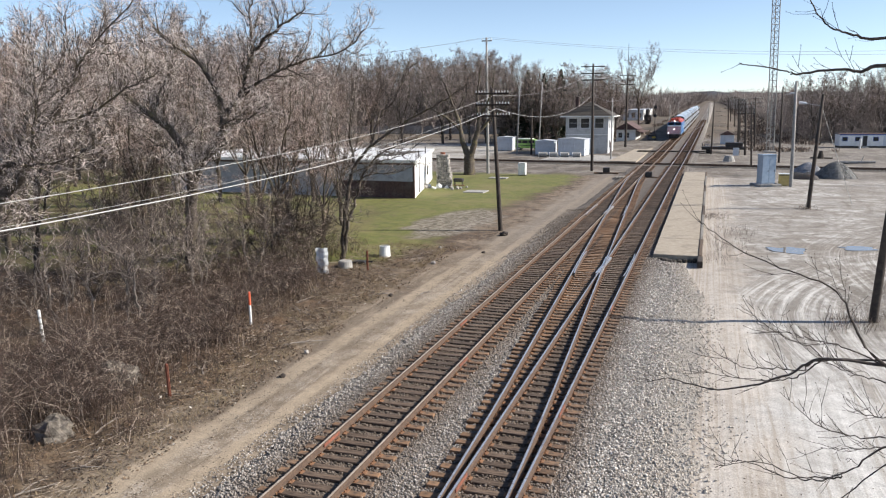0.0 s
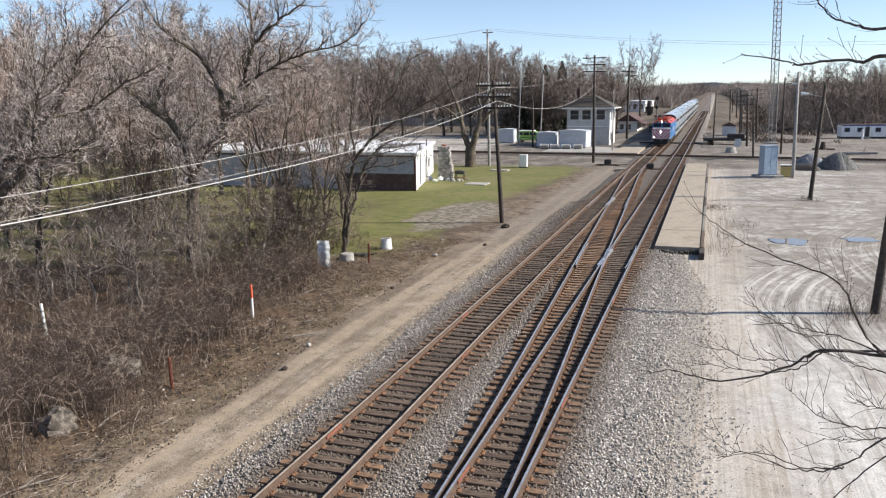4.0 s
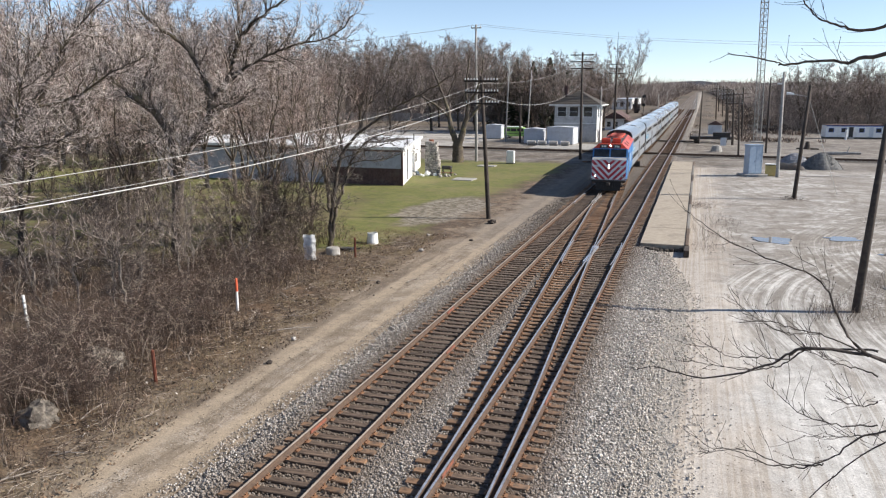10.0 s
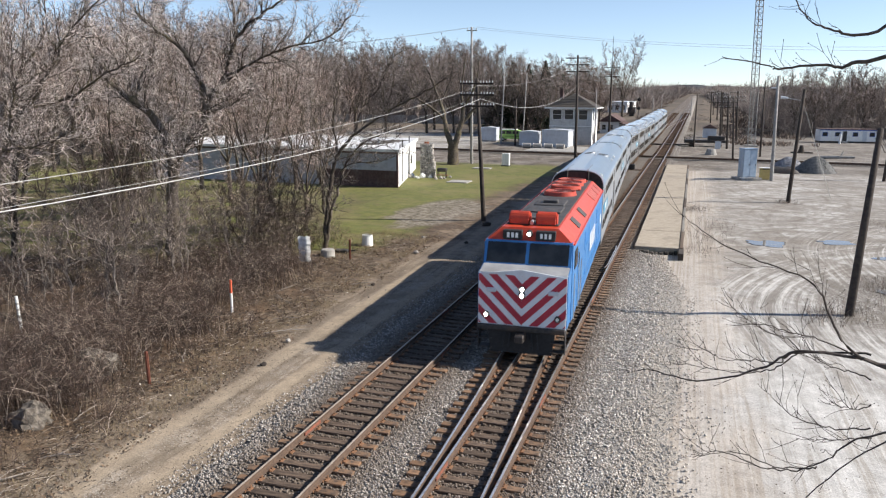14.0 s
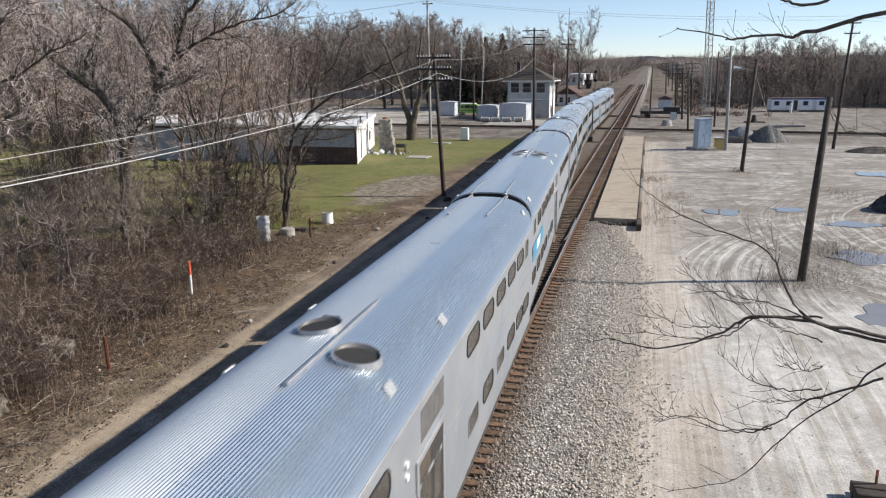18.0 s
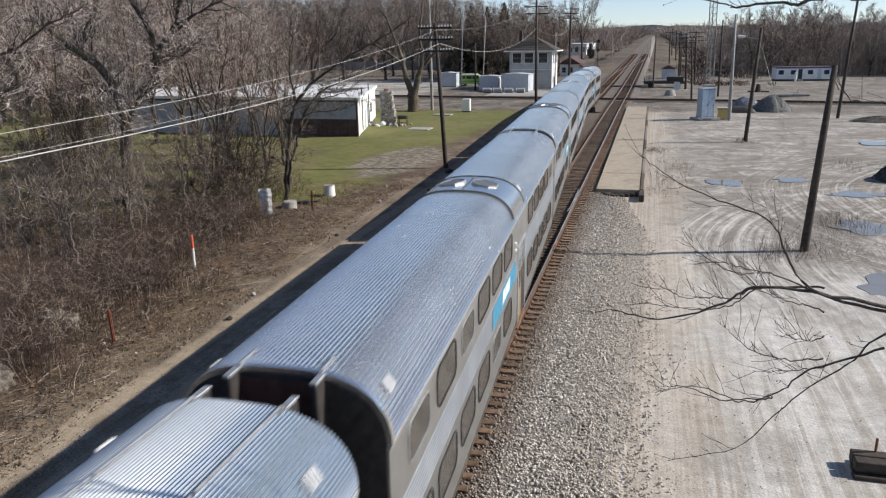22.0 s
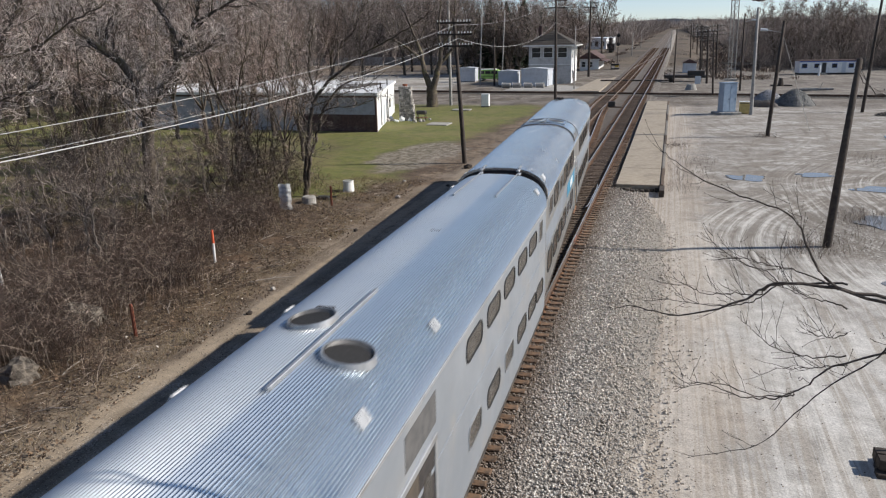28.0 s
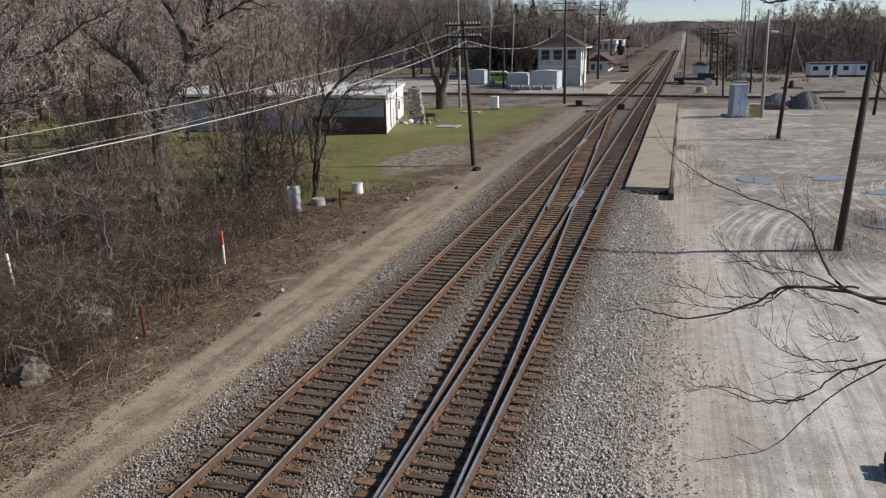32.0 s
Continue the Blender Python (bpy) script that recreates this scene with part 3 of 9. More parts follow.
def tie_mesh(name, x0, x1, seed):
    """One weathered tie with chipped ends, its middle at y = 0."""
    rnd = random.Random(seed)
    bm = bmesh.new()
    bx(bm, x0, x1, -0.115, 0.115, -0.36, -0.185, 0.014)
    for v in bm.verts:
        v.co += Vector((rnd.uniform(-0.02, 0.02), rnd.uniform(-0.008, 0.008), rnd.uniform(-0.008, 0.006)))
    return bm


def ties():
    rnd = random.Random(5)
    plain = {}
    plates = {}
    for trk, xc in ((track_right, X_RIGHT), (track_left, X_LEFT)):
        kinds = [part("tie", tie_mesh("tie", -1.3, 1.3, s), M["tie"], trk) for s in range(4)]
        for k in kinds:
            k.matrix_basis = pose(xc, 8.2 - kinds.index(k) * TIE, 0)
        near = []
        i = 0
        y = TIE0 - 19 * TIE
        while y < 117.0:
            y += TIE
            left = right = 1.3
            if xc == X_RIGHT and 6 < y < 54.5:
                left += shift(y)
            if xc == X_LEFT and 54 < y < 102:
                right += 4.118 - shift(y)
            dy, rz = rnd.uniform(-0.03, 0.03), rnd.uniform(-0.8, 0.8)
            if left == 1.3 and right == 1.3:
                share("tie", kinds[i % 4], trk, pose(xc + rnd.uniform(-0.05, 0.05), y + dy, rnd.uniform(-0.012, 0.008), 0, 0, rz + 180 * (i % 2)))
            else:
                o = part("tie", tie_mesh("tie", -left - rnd.uniform(0, 0.15), right, i), M["tie"], trk)
                o.matrix_basis = pose(xc, y + dy, rnd.uniform(-0.01, 0.006), 0, 0, rz * 0.4)
            i += 1
            near.append(y + dy)
        plates[xc] = near
        far = bmesh.new()
        y = 122.5
        while y < 330:
            bx(far, xc + bend(y) - 1.3, xc + bend(y) + 1.3, y - 0.11, y + 0.11, -0.36 + rise(y), -0.185 + rise(y))
            y += TIE * 1.5
        tagged(part("tie_row", far, M["tie"], trk), kind="stuff")
    # plates, spikes and anchors
    for trk, xc in ((track_right, X_RIGHT), (track_left, X_LEFT)):
        verts, faces = [], []

        def block(x0, x1, y0, y1, z0, z1):
            b = len(verts)
            verts.extend([(x0, y0, z0), (x1, y0, z0), (x1, y1, z0), (x0, y1, z0), (x0, y0, z1), (x1, y0, z1), (x1, y1, z1), (x0, y1, z1)])
            faces.extend([(b + 4, b + 5, b + 6, b + 7), (b, b + 1, b + 5, b + 4), (b + 1, b + 2, b + 6, b + 5), (b + 2, b + 3, b + 7, b + 6), (b + 3, b, b + 4, b + 7)])

        for y in plates[xc]:
            lines = [xc - HALF, xc + HALF]
            if xc == X_RIGHT and 9 < y < 54.4:
                lines += [route(y) - HALF, route(y) + HALF]
            if xc == X_LEFT and 54.4 <= y < 100:
                lines += [route(y) - HALF, route(y) + HALF]
            for x in lines:
                block(x - 0.17, x + 0.17, y - 0.09, y + 0.09, -0.19, -0.168)
                if y < 48:
                    for sx in (-0.095, 0.095):
                        for sy in (-0.05, 0.05):
                            block(x + sx - 0.02, x + sx + 0.02, y + sy - 0.015, y + sy + 0.015, -0.17, -0.138)
                    if rnd.random() < 0.75:
                        for sy in (-0.135, 0.135):
                            block(x - 0.085, x + 0.085, y + sy - 0.018, y + sy + 0.018, -0.20, -0.15)
        tagged(pd("tie_plate", verts, faces, M["plate"], trk, "rusty orange tie plates and spikes"), kind="stuff")
    # joint bars
    for xc, y, s in ((X_RIGHT - HALF, 16.2, 1), (X_LEFT - HALF, 17.4, 1), (X_LEFT + HALF, 24.6, 1), (X_RIGHT + HALF, 21.3, 1), (X_LEFT - HALF, 29.3, 1), (X_RIGHT + HALF, 33.5, 1)):
        for sx in (-0.03, 0.03):
            part("joint_bar", box(xc + sx - 0.016, xc + sx + 0.016, y - 0.45, y + 0.45, -0.14, -0.05, 0.006), M["rust"], track_right if xc > -6.5 else track_left)


# a second crossover far beyond the depot
far_crossover = thing("railway_track", pose(0, 0, 0), "distant crossover between the two tracks", "railway track", "", "structure")
for _s in (-1, 1):
    def far_line(y, side=_s):
        u = min(max((y - 178) / 105, 0.0), 1.0)
        return X_LEFT + (X_RIGHT - X_LEFT) * (3 * u * u - 2 * u**3) + side * HALF
    rail("rail", far_crossover, far_line, 178, 283, 5.0)


def ballast_material(islands):
    g = Graph("ballast_stone")
    mid = g.noise(0.6, 4)
    if islands:
        r = g.island()
        col = g.mix(g.step(r, 0.0, 0.55), (0.195, 0.18, 0.167), (0.55, 0.52, 0.478))
        col = g.mix(g.step(r, 0.62, 1.0), col, (0.80, 0.765, 0.715))
        warm = g.noise(37, 0)
        col = g.mix(g.step(warm, 0.55, 0.7), col, (0.36, 0.27, 0.20))
    else:
        d, c = g.cells(19)
        sep = g.nt.nodes.new("ShaderNodeSeparateColor")
        g.put(c, sep.inputs[0])
        col = g.mix(sep.outputs[0], (0.085, 0.078, 0.071), (0.38, 0.358, 0.328))
        # shade in the gaps between stones, painted along the cell edges
        col = g.mix(g.calc("MULTIPLY", g.step(d, 0.35, 0.7), 0.6), col, (0.075, 0.065, 0.055))
        g.bump(d, 0.9, -0.05)
    x, y, _ = g.axis()
    # brake dust and rust between the rails
    for c in (X_RIGHT, X_LEFT):
        band = g.step(g.calc("ABSOLUTE", g.calc("SUBTRACT", x, c)), 2.4, 1.0)
        col = g.mix(g.calc("MULTIPLY", band, g.calc("MULTIPLY_ADD", mid, 0.6, 0.48)), col, (0.12, 0.08, 0.052))
    # left half browner and darker, with its shading put into the tone
    col = g.mix(g.calc("MULTIPLY", g.calc("SUBTRACT", 1.0, g.step(x, -7.5, -5.5)), 0.35), col, (0.155, 0.128, 0.102))
    # dust and soot over the whole bed past the platform
    col = g.mix(g.calc("MULTIPLY", g.step(y, 34, 62), g.calc("MULTIPLY_ADD", mid, 0.6, 0.42)), col, g.mix(g.step(y, 70, 130), (0.10, 0.08, 0.063), (0.15, 0.128, 0.108)))
    # sand and dust work in from the yard
    edge = g.calc("ADD", x, g.calc("MULTIPLY_ADD", g.noise(0.8, 4), 2.4, -1.2))
    col = g.mix(g.calc("MULTIPLY", g.step(edge, -2.2, -0.2), 0.6), col, (0.46, 0.415, 0.355))
    return g.done(col, 0.92)


def road_stones(base, tri):
    """Pebbles pressed into the dirt track and strewn on the yard."""
    rng = np.random.default_rng(14)
    n = 9000
    y = 10 + 34 * rng.random(n) ** 1.6
    lane = np.array([-11.45, -12.75, -14.0])[rng.integers(0, 3, n)] - 0.012 * (y - 10)
    x = np.where(rng.random(n) < 0.86, rng.normal(lane, 0.34, n), 6.0 * rng.random(n) ** 2.2)
    size = rng.uniform(0.008, 0.026, n)
    v = (base[None] * rng.uniform(0.6, 1.3, (n, 6, 1)) + rng.uniform(-0.25, 0.25, (n, 6, 3))) * size[:, None, None]
    a = rng.uniform(0, 6.28, n)
    c, s = np.cos(a)[:, None], np.sin(a)[:, None]
    z = np.full(n, GROUND_Z + 0.005)
    pts = np.stack([v[..., 0] * c - v[..., 1] * s + x[:, None], v[..., 0] * s + v[..., 1] * c + y[:, None], v[..., 2] * 0.7 + z[:, None] + 0.02], -1)
    me = bpy.data.meshes.new("pebbles")
    me.vertices.add(n * 6)
    me.vertices.foreach_set("co", pts.ravel())
    f = (tri[None] + 6 * np.arange(n)[:, None, None]).ravel()
    me.loops.add(len(f))
    me.loops.foreach_set("vertex_index", f)
    me.polygons.add(len(f) // 3)
    me.polygons.foreach_set("loop_start", np.arange(0, len(f), 3))
    g = Graph("tan_pebbles")
    me.materials.append(g.done(g.mix(g.island(), (0.12, 0.09, 0.062), (0.44, 0.375, 0.30)), 0.9))
    me.update(calc_edges=True)
    tagged(new("pebbles", me), "tan pebbles on the dirt track", "pebbles", kind="stuff")


def ballast():
    """The stone bed: one shaped sheet, and loose stones on it near the bridge."""
    prof = [(-12.0, -0.47), (-11.2, -0.40), (-10.5, -0.27), (-10.1, -0.235), (-7.2, -0.24), (-6.9, -0.265), (-6.3, -0.265), (-5.9, -0.24), (-3.2, -0.235), (-2.8, -0.25), (-2.1, -0.34), (-0.9, -0.37), (0.0, -0.40), (0.5, -0.48)]

    def height(x):
        for (a, za), (b, zb) in zip(prof, prof[1:]):
            if a <= x <= b:
                return za + (zb - za) * (x - a) / (b - a)
        return -0.5

    xs = [p[0] for p in prof]
    xs = sorted({*xs, *(i * 0.25 for i in range(-46, 1))})
    ys = [-30.0, 0.0, *(8 + 0.33 * i for i in range(120)), *(48 + 2.0 * i for i in range(36)), *(130 + 20.0 * i for i in range(40))]
    verts = []
    for y in ys:
        narrow = 1.0 if y < 40 else max(0.72, 1.0 - (y - 40) * 0.012)
        for x in xs:
            xx = x
            if x > -2.8:
                xx = -2.8 + (x + 2.8) * (1.0 if y < 38 else max(0.25, 1 - (y - 38) * 0.09))
            if x < -10.1:
                xx = -10.1 + (x + 10.1) * narrow
            rough = 1.0 if y < 44 else 0.3
            xx += rough * (0.9 * noise.noise(Vector((x * 0.2, y * 0.22, 3))) + 0.35 * noise.noise(Vector((x, y * 0.9, 8)))) if x < -11 or x > -1.0 else 0
            verts.append((xx + bend(y), y, height(x) + 0.035 * noise.noise(Vector((x * 2.1, y * 2.1, 0))) - 0.02 + rise(y)))
    n = len(xs)
    faces = [(j * n + i, j * n + i + 1, (j + 1) * n + i + 1, (j + 1) * n + i) for j in range(len(ys) - 1) for i in range(n - 1)]
    tagged(pd("ballast", verts, faces, ballast_material(False), smooth=True), "bed of grey crushed stone under the tracks", "ballast", kind="structure")
    rng = np.random.default_rng(4)
    total = 112000
    u = rng.random(total)
    y = 9.5 + 58 * u ** 2.0
    x = np.where(rng.random(total) < 0.09, rng.normal(-0.3, 0.75, total), rng.uniform(-11.7, -0.5, total))
    keep = ~((x > -0.8) & (rng.random(total) < 0.3)) & (x < 1.6) & ~((x < -11.1) & (rng.random(total) < 0.5))
    keep &= (y < 37) | (x < -2.2) | ((y < 46) & (x < 0.4 - 0.17 * (y - 37)))
    x, y = x[keep], y[keep]
    count = len(x)
    z = np.maximum(np.interp(x, [p[0] for p in prof], [p[1] for p in prof]), GROUND_Z - 0.02)
    size = rng.uniform(0.017, 0.040, count) * (1 + (y - 9.5) * 0.012)
    z = z + rng.uniform(-0.01, 0.016, count)
    base = np.array([(1, 0, 0), (0, 1, 0), (-1, 0, 0), (0, -1, 0), (0, 0, 1), (0, 0, -1)], float)
    tri = np.array([(0, 1, 4), (1, 2, 4), (2, 3, 4), (3, 0, 4), (1, 0, 5), (2, 1, 5), (3, 2, 5), (0, 3, 5)])
    v = base[None] * rng.uniform(0.6, 1.35, (count, 6, 1)) + rng.uniform(-0.28, 0.28, (count, 6, 3))
    a, b = rng.uniform(0, 6.28, count), rng.uniform(-0.8, 0.8, count)
    ca, sa, cb, sb = np.cos(a), np.sin(a), np.cos(b), np.sin(b)
    vx, vy, vz = v[..., 0] * ca[:, None] - v[..., 1] * sa[:, None], v[..., 0] * sa[:, None] + v[..., 1] * ca[:, None], v[..., 2] * 0.8
    vy, vz = vy * cb[:, None] - vz * sb[:, None], vy * sb[:, None] + vz * cb[:, None]
    pts = np.stack([vx, vy, vz], -1) * size[:, None, None] + np.stack([x, y, z], -1)[:, None]
    me = bpy.data.meshes.new("ballast_stones")
    me.vertices.add(count * 6)
    me.vertices.foreach_set("co", pts.ravel())
    f = (tri[None] + 6 * np.arange(count)[:, None, None]).ravel()
    me.loops.add(len(f))
    me.loops.foreach_set("vertex_index", f)
    me.polygons.add(len(f) // 3)
    me.polygons.foreach_set("loop_start", np.arange(0, len(f), 3))
    me.materials.append(ballast_material(True))
    me.update(calc_edges=True)
    tagged(new("ballast_stones", me), "loose grey and tan crushed stones", "ballast", kind="stuff")
    road_stones(base, tri)


ballast()

# ---- train ----
M["stainless"] = surf("stainless_roof", (0.755, 0.745, 0.725), (0.825, 0.815, 0.795), 0.7, 0.27, 0.97, bump=0.01, fine=30, uneven=0.02)


def dull_roof_material():
    g = Graph("dull_roof_metal")
    x = g.axis()[0]
    edge = g.calc("ADD", x, g.calc("MULTIPLY_ADD", g.noise(0.5, 3, g.stretch(1.0, 0.15, 1.0)), 0.3, -0.15))
    band = g.calc("MULTIPLY", g.step(edge, -1.15, -0.75), g.calc("SUBTRACT", 1.0, g.step(edge, 0.05, 0.30)))
    band = g.calc("MULTIPLY", band, g.calc("MULTIPLY_ADD", g.noise(0.7, 4, g.stretch(1.0, 0.2, 1.0)), 0.5, 0.05))
    col = g.mix(g.noise(0.8, 4), (0.53, 0.585, 0.625), (0.61, 0.665, 0.705))
    col = g.mix(band, col, (0.54, 0.525, 0.50))
    rough = g.calc("MULTIPLY_ADD", band, 0.16, g.calc("MULTIPLY_ADD", g.noise(1.6, 3), 0.05, 0.29))
    return g.done(col, rough, g.calc("MULTIPLY_ADD", band, -0.22, 0.94))


M["stainless_dull"] = dull_roof_material()
M["side_steel"] = surf("car_side_steel", (0.40, 0.40, 0.39), (0.47, 0.47, 0.455), 1.3, 0.38, 0.85, stain=(0.36, 0.33, 0.29), stain_scale=0.9, amount=0.4, bump=0.02)
M["side_paint"] = surf("car_side_grey", (0.285, 0.31, 0.34), (0.335, 0.36, 0.39), 0.8, 0.42, 0.4, stain=(0.42, 0.39, 0.35), stain_scale=0.7, amount=0.35, bump=0.02)
M["coach_glass"] = surf("tinted_coach_glass", (0.035, 0.032, 0.028), (0.085, 0.078, 0.068), 1.5, 0.14, bump=0)
M["coach_vent"] = surf("pale_vent_metal", (0.42, 0.43, 0.44), (0.52, 0.53, 0.54), 3, 0.6, 0.2, bump=0.1)
M["fan_mesh"] = surf("fan_mesh_shaded", (0.014, 0.013, 0.012), (0.06, 0.057, 0.053), 60, 0.7, 0.3, bump=0.2)
M["fan_lid"] = surf("dull_lid_metal", (0.30, 0.315, 0.325), (0.37, 0.385, 0.395), 3, 0.5, 0.6, stain=(0.27, 0.25, 0.22), amount=0.4, bump=0.02)
M["fan_cover"] = surf("fan_cover_grey", (0.12, 0.123, 0.126), (0.17, 0.173, 0.176), 20, 0.6, 0.3, bump=0.1)
M["end_panel"] = surf("rusty_end_panel", (0.055, 0.025, 0.022), (0.095, 0.045, 0.035), 3, 0.7, bump=0.1)
M["fan_inside"] = surf("fan_shaft_grey", (0.10, 0.10, 0.10), (0.16, 0.155, 0.15), 4, 0.6, 0.4, bump=0.1)
M["door_tan"] = surf("door_edge_tan", (0.20, 0.15, 0.08), (0.27, 0.205, 0.115), 4, 0.6, stain=(0.2, 0.13, 0.07), amount=0.5, bump=0.05)
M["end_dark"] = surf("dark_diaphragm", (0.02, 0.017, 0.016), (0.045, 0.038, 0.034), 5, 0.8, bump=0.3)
M["under"] = surf("grimy_running_gear", (0.03, 0.026, 0.022), (0.075, 0.062, 0.05), 6, 0.85, stain=(0.13, 0.10, 0.075), bump=0.4)
# brown darkened to carry the shade inside the doorway
M["door_shade_brown"] = surf("doorway_shade", (0.05, 0.042, 0.034), (0.09, 0.07, 0.05), 4, 0.6, bump=0.1)
M["banner"] = surf("sky_blue_banner", (0.042, 0.205, 0.33), (0.058, 0.245, 0.38), 2, 0.5, bump=0)
M["loco_blue"] = surf("locomotive_blue", (0.035, 0.16, 0.39), (0.05, 0.20, 0.45), 2, 0.38, stain=(0.05, 0.14, 0.30), amount=0.4, bump=0.02)
M["loco_red"] = surf("locomotive_red", (0.50, 0.052, 0.022), (0.57, 0.068, 0.03), 2, 0.4, stain=(0.36, 0.045, 0.025), amount=0.4, bump=0.02)
M["nose_grey"] = surf("dusty_nose_grey", (0.24, 0.25, 0.26), (0.34, 0.345, 0.35), 2, 0.6, stain=(0.20, 0.19, 0.18), amount=0.5, bump=0.05)
M["louvre_red"] = surf("dull_louvre_red", (0.30, 0.10, 0.085), (0.40, 0.17, 0.15), 25, 0.7, bump=0.2)
M["fan_blade"] = surf("dusty_fan_blade", (0.22, 0.18, 0.185), (0.36, 0.30, 0.305), 4, 0.6, 0.2, bump=0.1)
M["fan_red"] = surf("fan_cowl_red", (0.42, 0.040, 0.016), (0.50, 0.055, 0.022), 4, 0.5, stain=(0.25, 0.04, 0.03), amount=0.6, bump=0.05)
M["stripe_red"] = surf("stripe_red", (0.36, 0.022, 0.045), (0.44, 0.03, 0.055), 3, 0.5, bump=0)
M["stripe_white"] = surf("stripe_white", (0.62, 0.64, 0.68), (0.70, 0.72, 0.75), 3, 0.5, stain=(0.5, 0.48, 0.46), amount=0.4, bump=0)
M["roof_black"] = surf("sooty_roof", (0.035, 0.033, 0.034), (0.07, 0.065, 0.062), 4, 0.7, stain=(0.12, 0.10, 0.09), bump=0.15)


def glow(name, colour, power):
    g = Graph(name)
    g.put(colour, g.bsdf.inputs["Emission Color"]), g.put(power, g.bsdf.inputs["Emission Strength"])
    return g.done(colour, 0.3)


M["headlight"] = glow("lit_headlight", (1.0, 0.93, 0.82), 25.0)
CAR, PITCH, LOCO = 26.0, 26.9, 17.3


def roof_curve(t):
    c, s = math.cos(t), math.sin(t)
    return 1.585 * math.copysign(abs(c) ** 0.72, c), 3.93 + 0.90 * s ** 0.86


def ribbed_roof(ribs, amp, y0, y1, lift=0.0, a0=0.0, a1=math.pi):
    """The curved roof with its lengthwise corrugation, closed below."""
    n = 400
    pts = [roof_curve(a0 + (a1 - a0) * i / n) for i in range(n + 1)]
    run = [0.0]
    for (xa, za), (xb, zb) in zip(pts, pts[1:]):
        run.append(run[-1] + math.hypot(xb - xa, zb - za))
    out = []
    wave = ((0.0, 0.0), (0.2, 0.55), (0.38, 0.95), (0.5, 1.0), (0.62, 0.95), (0.8, 0.55))
    spots = [((k + f) / ribs, v) for k in range(ribs) for f, v in wave] + [(1.0, 0.0)]
    for f, v in spots:
        s = f * run[-1]
        i = min(max(int(np.searchsorted(run, s)) - 1, 0), n - 1)
        w = (s - run[i]) / max(run[i + 1] - run[i], 1e-9)
        x, z = pts[i][0] + (pts[i + 1][0] - pts[i][0]) * w, pts[i][1] + (pts[i + 1][1] - pts[i][1]) * w
        dx, dz = pts[i + 1][0] - pts[i][0], pts[i + 1][1] - pts[i][1]
        d = math.hypot(dx, dz)
        o = lift + amp * v
        out.append((x + dz / d * o, z - dx / d * o))
    k = len(out)
    verts = [(x, y, z) for y in (y0, y1) for x, z in out]
    faces = [(i, i + 1, i + 1 + k, i + k) for i in range(k - 1)]
    faces += [tuple(range(k)), tuple(range(k, 2 * k))[::-1], (0, k, 2 * k - 1, k - 1)]
    return verts, faces


def window_kit():
    """Shared window meshes, flat on a side wall at x = 0 that faces +x."""
    kit = {}
    for key, w, h, r in (("large", 1.46, 0.68, 0.18), ("medium", 1.25, 0.42, 0.16), ("slot", 1.0, 0.46, 0.12), ("silver", 1.2, 0.60, 0.16), ("small", 0.62, 0.56, 0.12), ("door", 0.42, 0.9, 0.10)):
        bm = bmesh.new()
        outer, inner = rounded(w + 0.06, h + 0.06, r + 0.03), rounded(w, h, r)
        n = len(outer)
        rings = [[bm.verts.new((x, a, b)) for a, b in ring] for x, ring in ((0.0, outer), (0.022, outer), (0.022, inner), (0.004, inner))]
        for a, b in zip(rings, rings[1:]):
            for i in range(n):
                bm.faces.new((a[i], a[(i + 1) % n], b[(i + 1) % n], b[i]))
        frame_ob = part("window_frame", bm, M["steel"] if key in ("small", "slot", "silver") else M["rubber"])
        pane = part("pane", prismed([(a, b) for a, b in inner], "x", -0.02, 0.006), M["coach_glass"])
        kit[key] = (frame_ob, pane)
    return kit


def fan_rim(parent, m, n, r_out, r_in, high, material, label):
    """A low round or many-sided rim on the roof."""
    bm = bmesh.new()
    turn_ = math.pi / n
    rings = [[bm.verts.new(m @ Vector((r * math.cos(turn_ + 2 * math.pi * i / n), r * math.sin(turn_ + 2 * math.pi * i / n), z))) for i in range(n)] for r, z in ((r_out + 0.025, -0.05), (r_out, high), (r_in, high), (r_in - 0.01, -0.02))]
    for a, b in zip(rings, rings[1:]):
        for i in range(n):
            bm.faces.new((a[i], a[(i + 1) % n], b[(i + 1) % n], b[i]))
    return part("roof_fan", bm, material, parent, label)


def truck(parent, y, wheelbase, r, width=2.3):
    """A two-axle bogie with its wheels."""
    bm = bmesh.new()
    for s in (-1, 1):
        bx(bm, s * 1.02 - 0.07, s * 1.02 + 0.07, y - wheelbase / 2 - 0.35, y + wheelbase / 2 + 0.35, 0.42, 0.68, 0.03)
        for k in (-1, 1):
            bx(bm, s * 1.05 - 0.12, s * 1.05 + 0.12, y + k * wheelbase / 2 - 0.16, y + k * wheelbase / 2 + 0.16, 0.3, 0.62, 0.03)
            rod(bm, (s * 1.08, y + k * 0.35, 0.4), (s * 1.08, y + k * 0.35, 0.75), 0.09)
    bx(bm, -1.0, 1.0, y - 0.3, y + 0.3, 0.45, 0.8, 0.03)
    tr = part("truck", bm, M["under"], parent)
    for k in (-1, 1):
        for s in (-1, 1):
            bm = bmesh.new()
            yy = y + k * wheelbase / 2
            rod(bm, (s * 0.69, yy, r), (s * 0.82, yy, r), r, r, 24)
            rod(bm, (s * 0.66, yy, r), (s * 0.69, yy, r), r + 0.028, r + 0.028, 24)
            part("wheel", bm, M["under"], tr)
    return tr


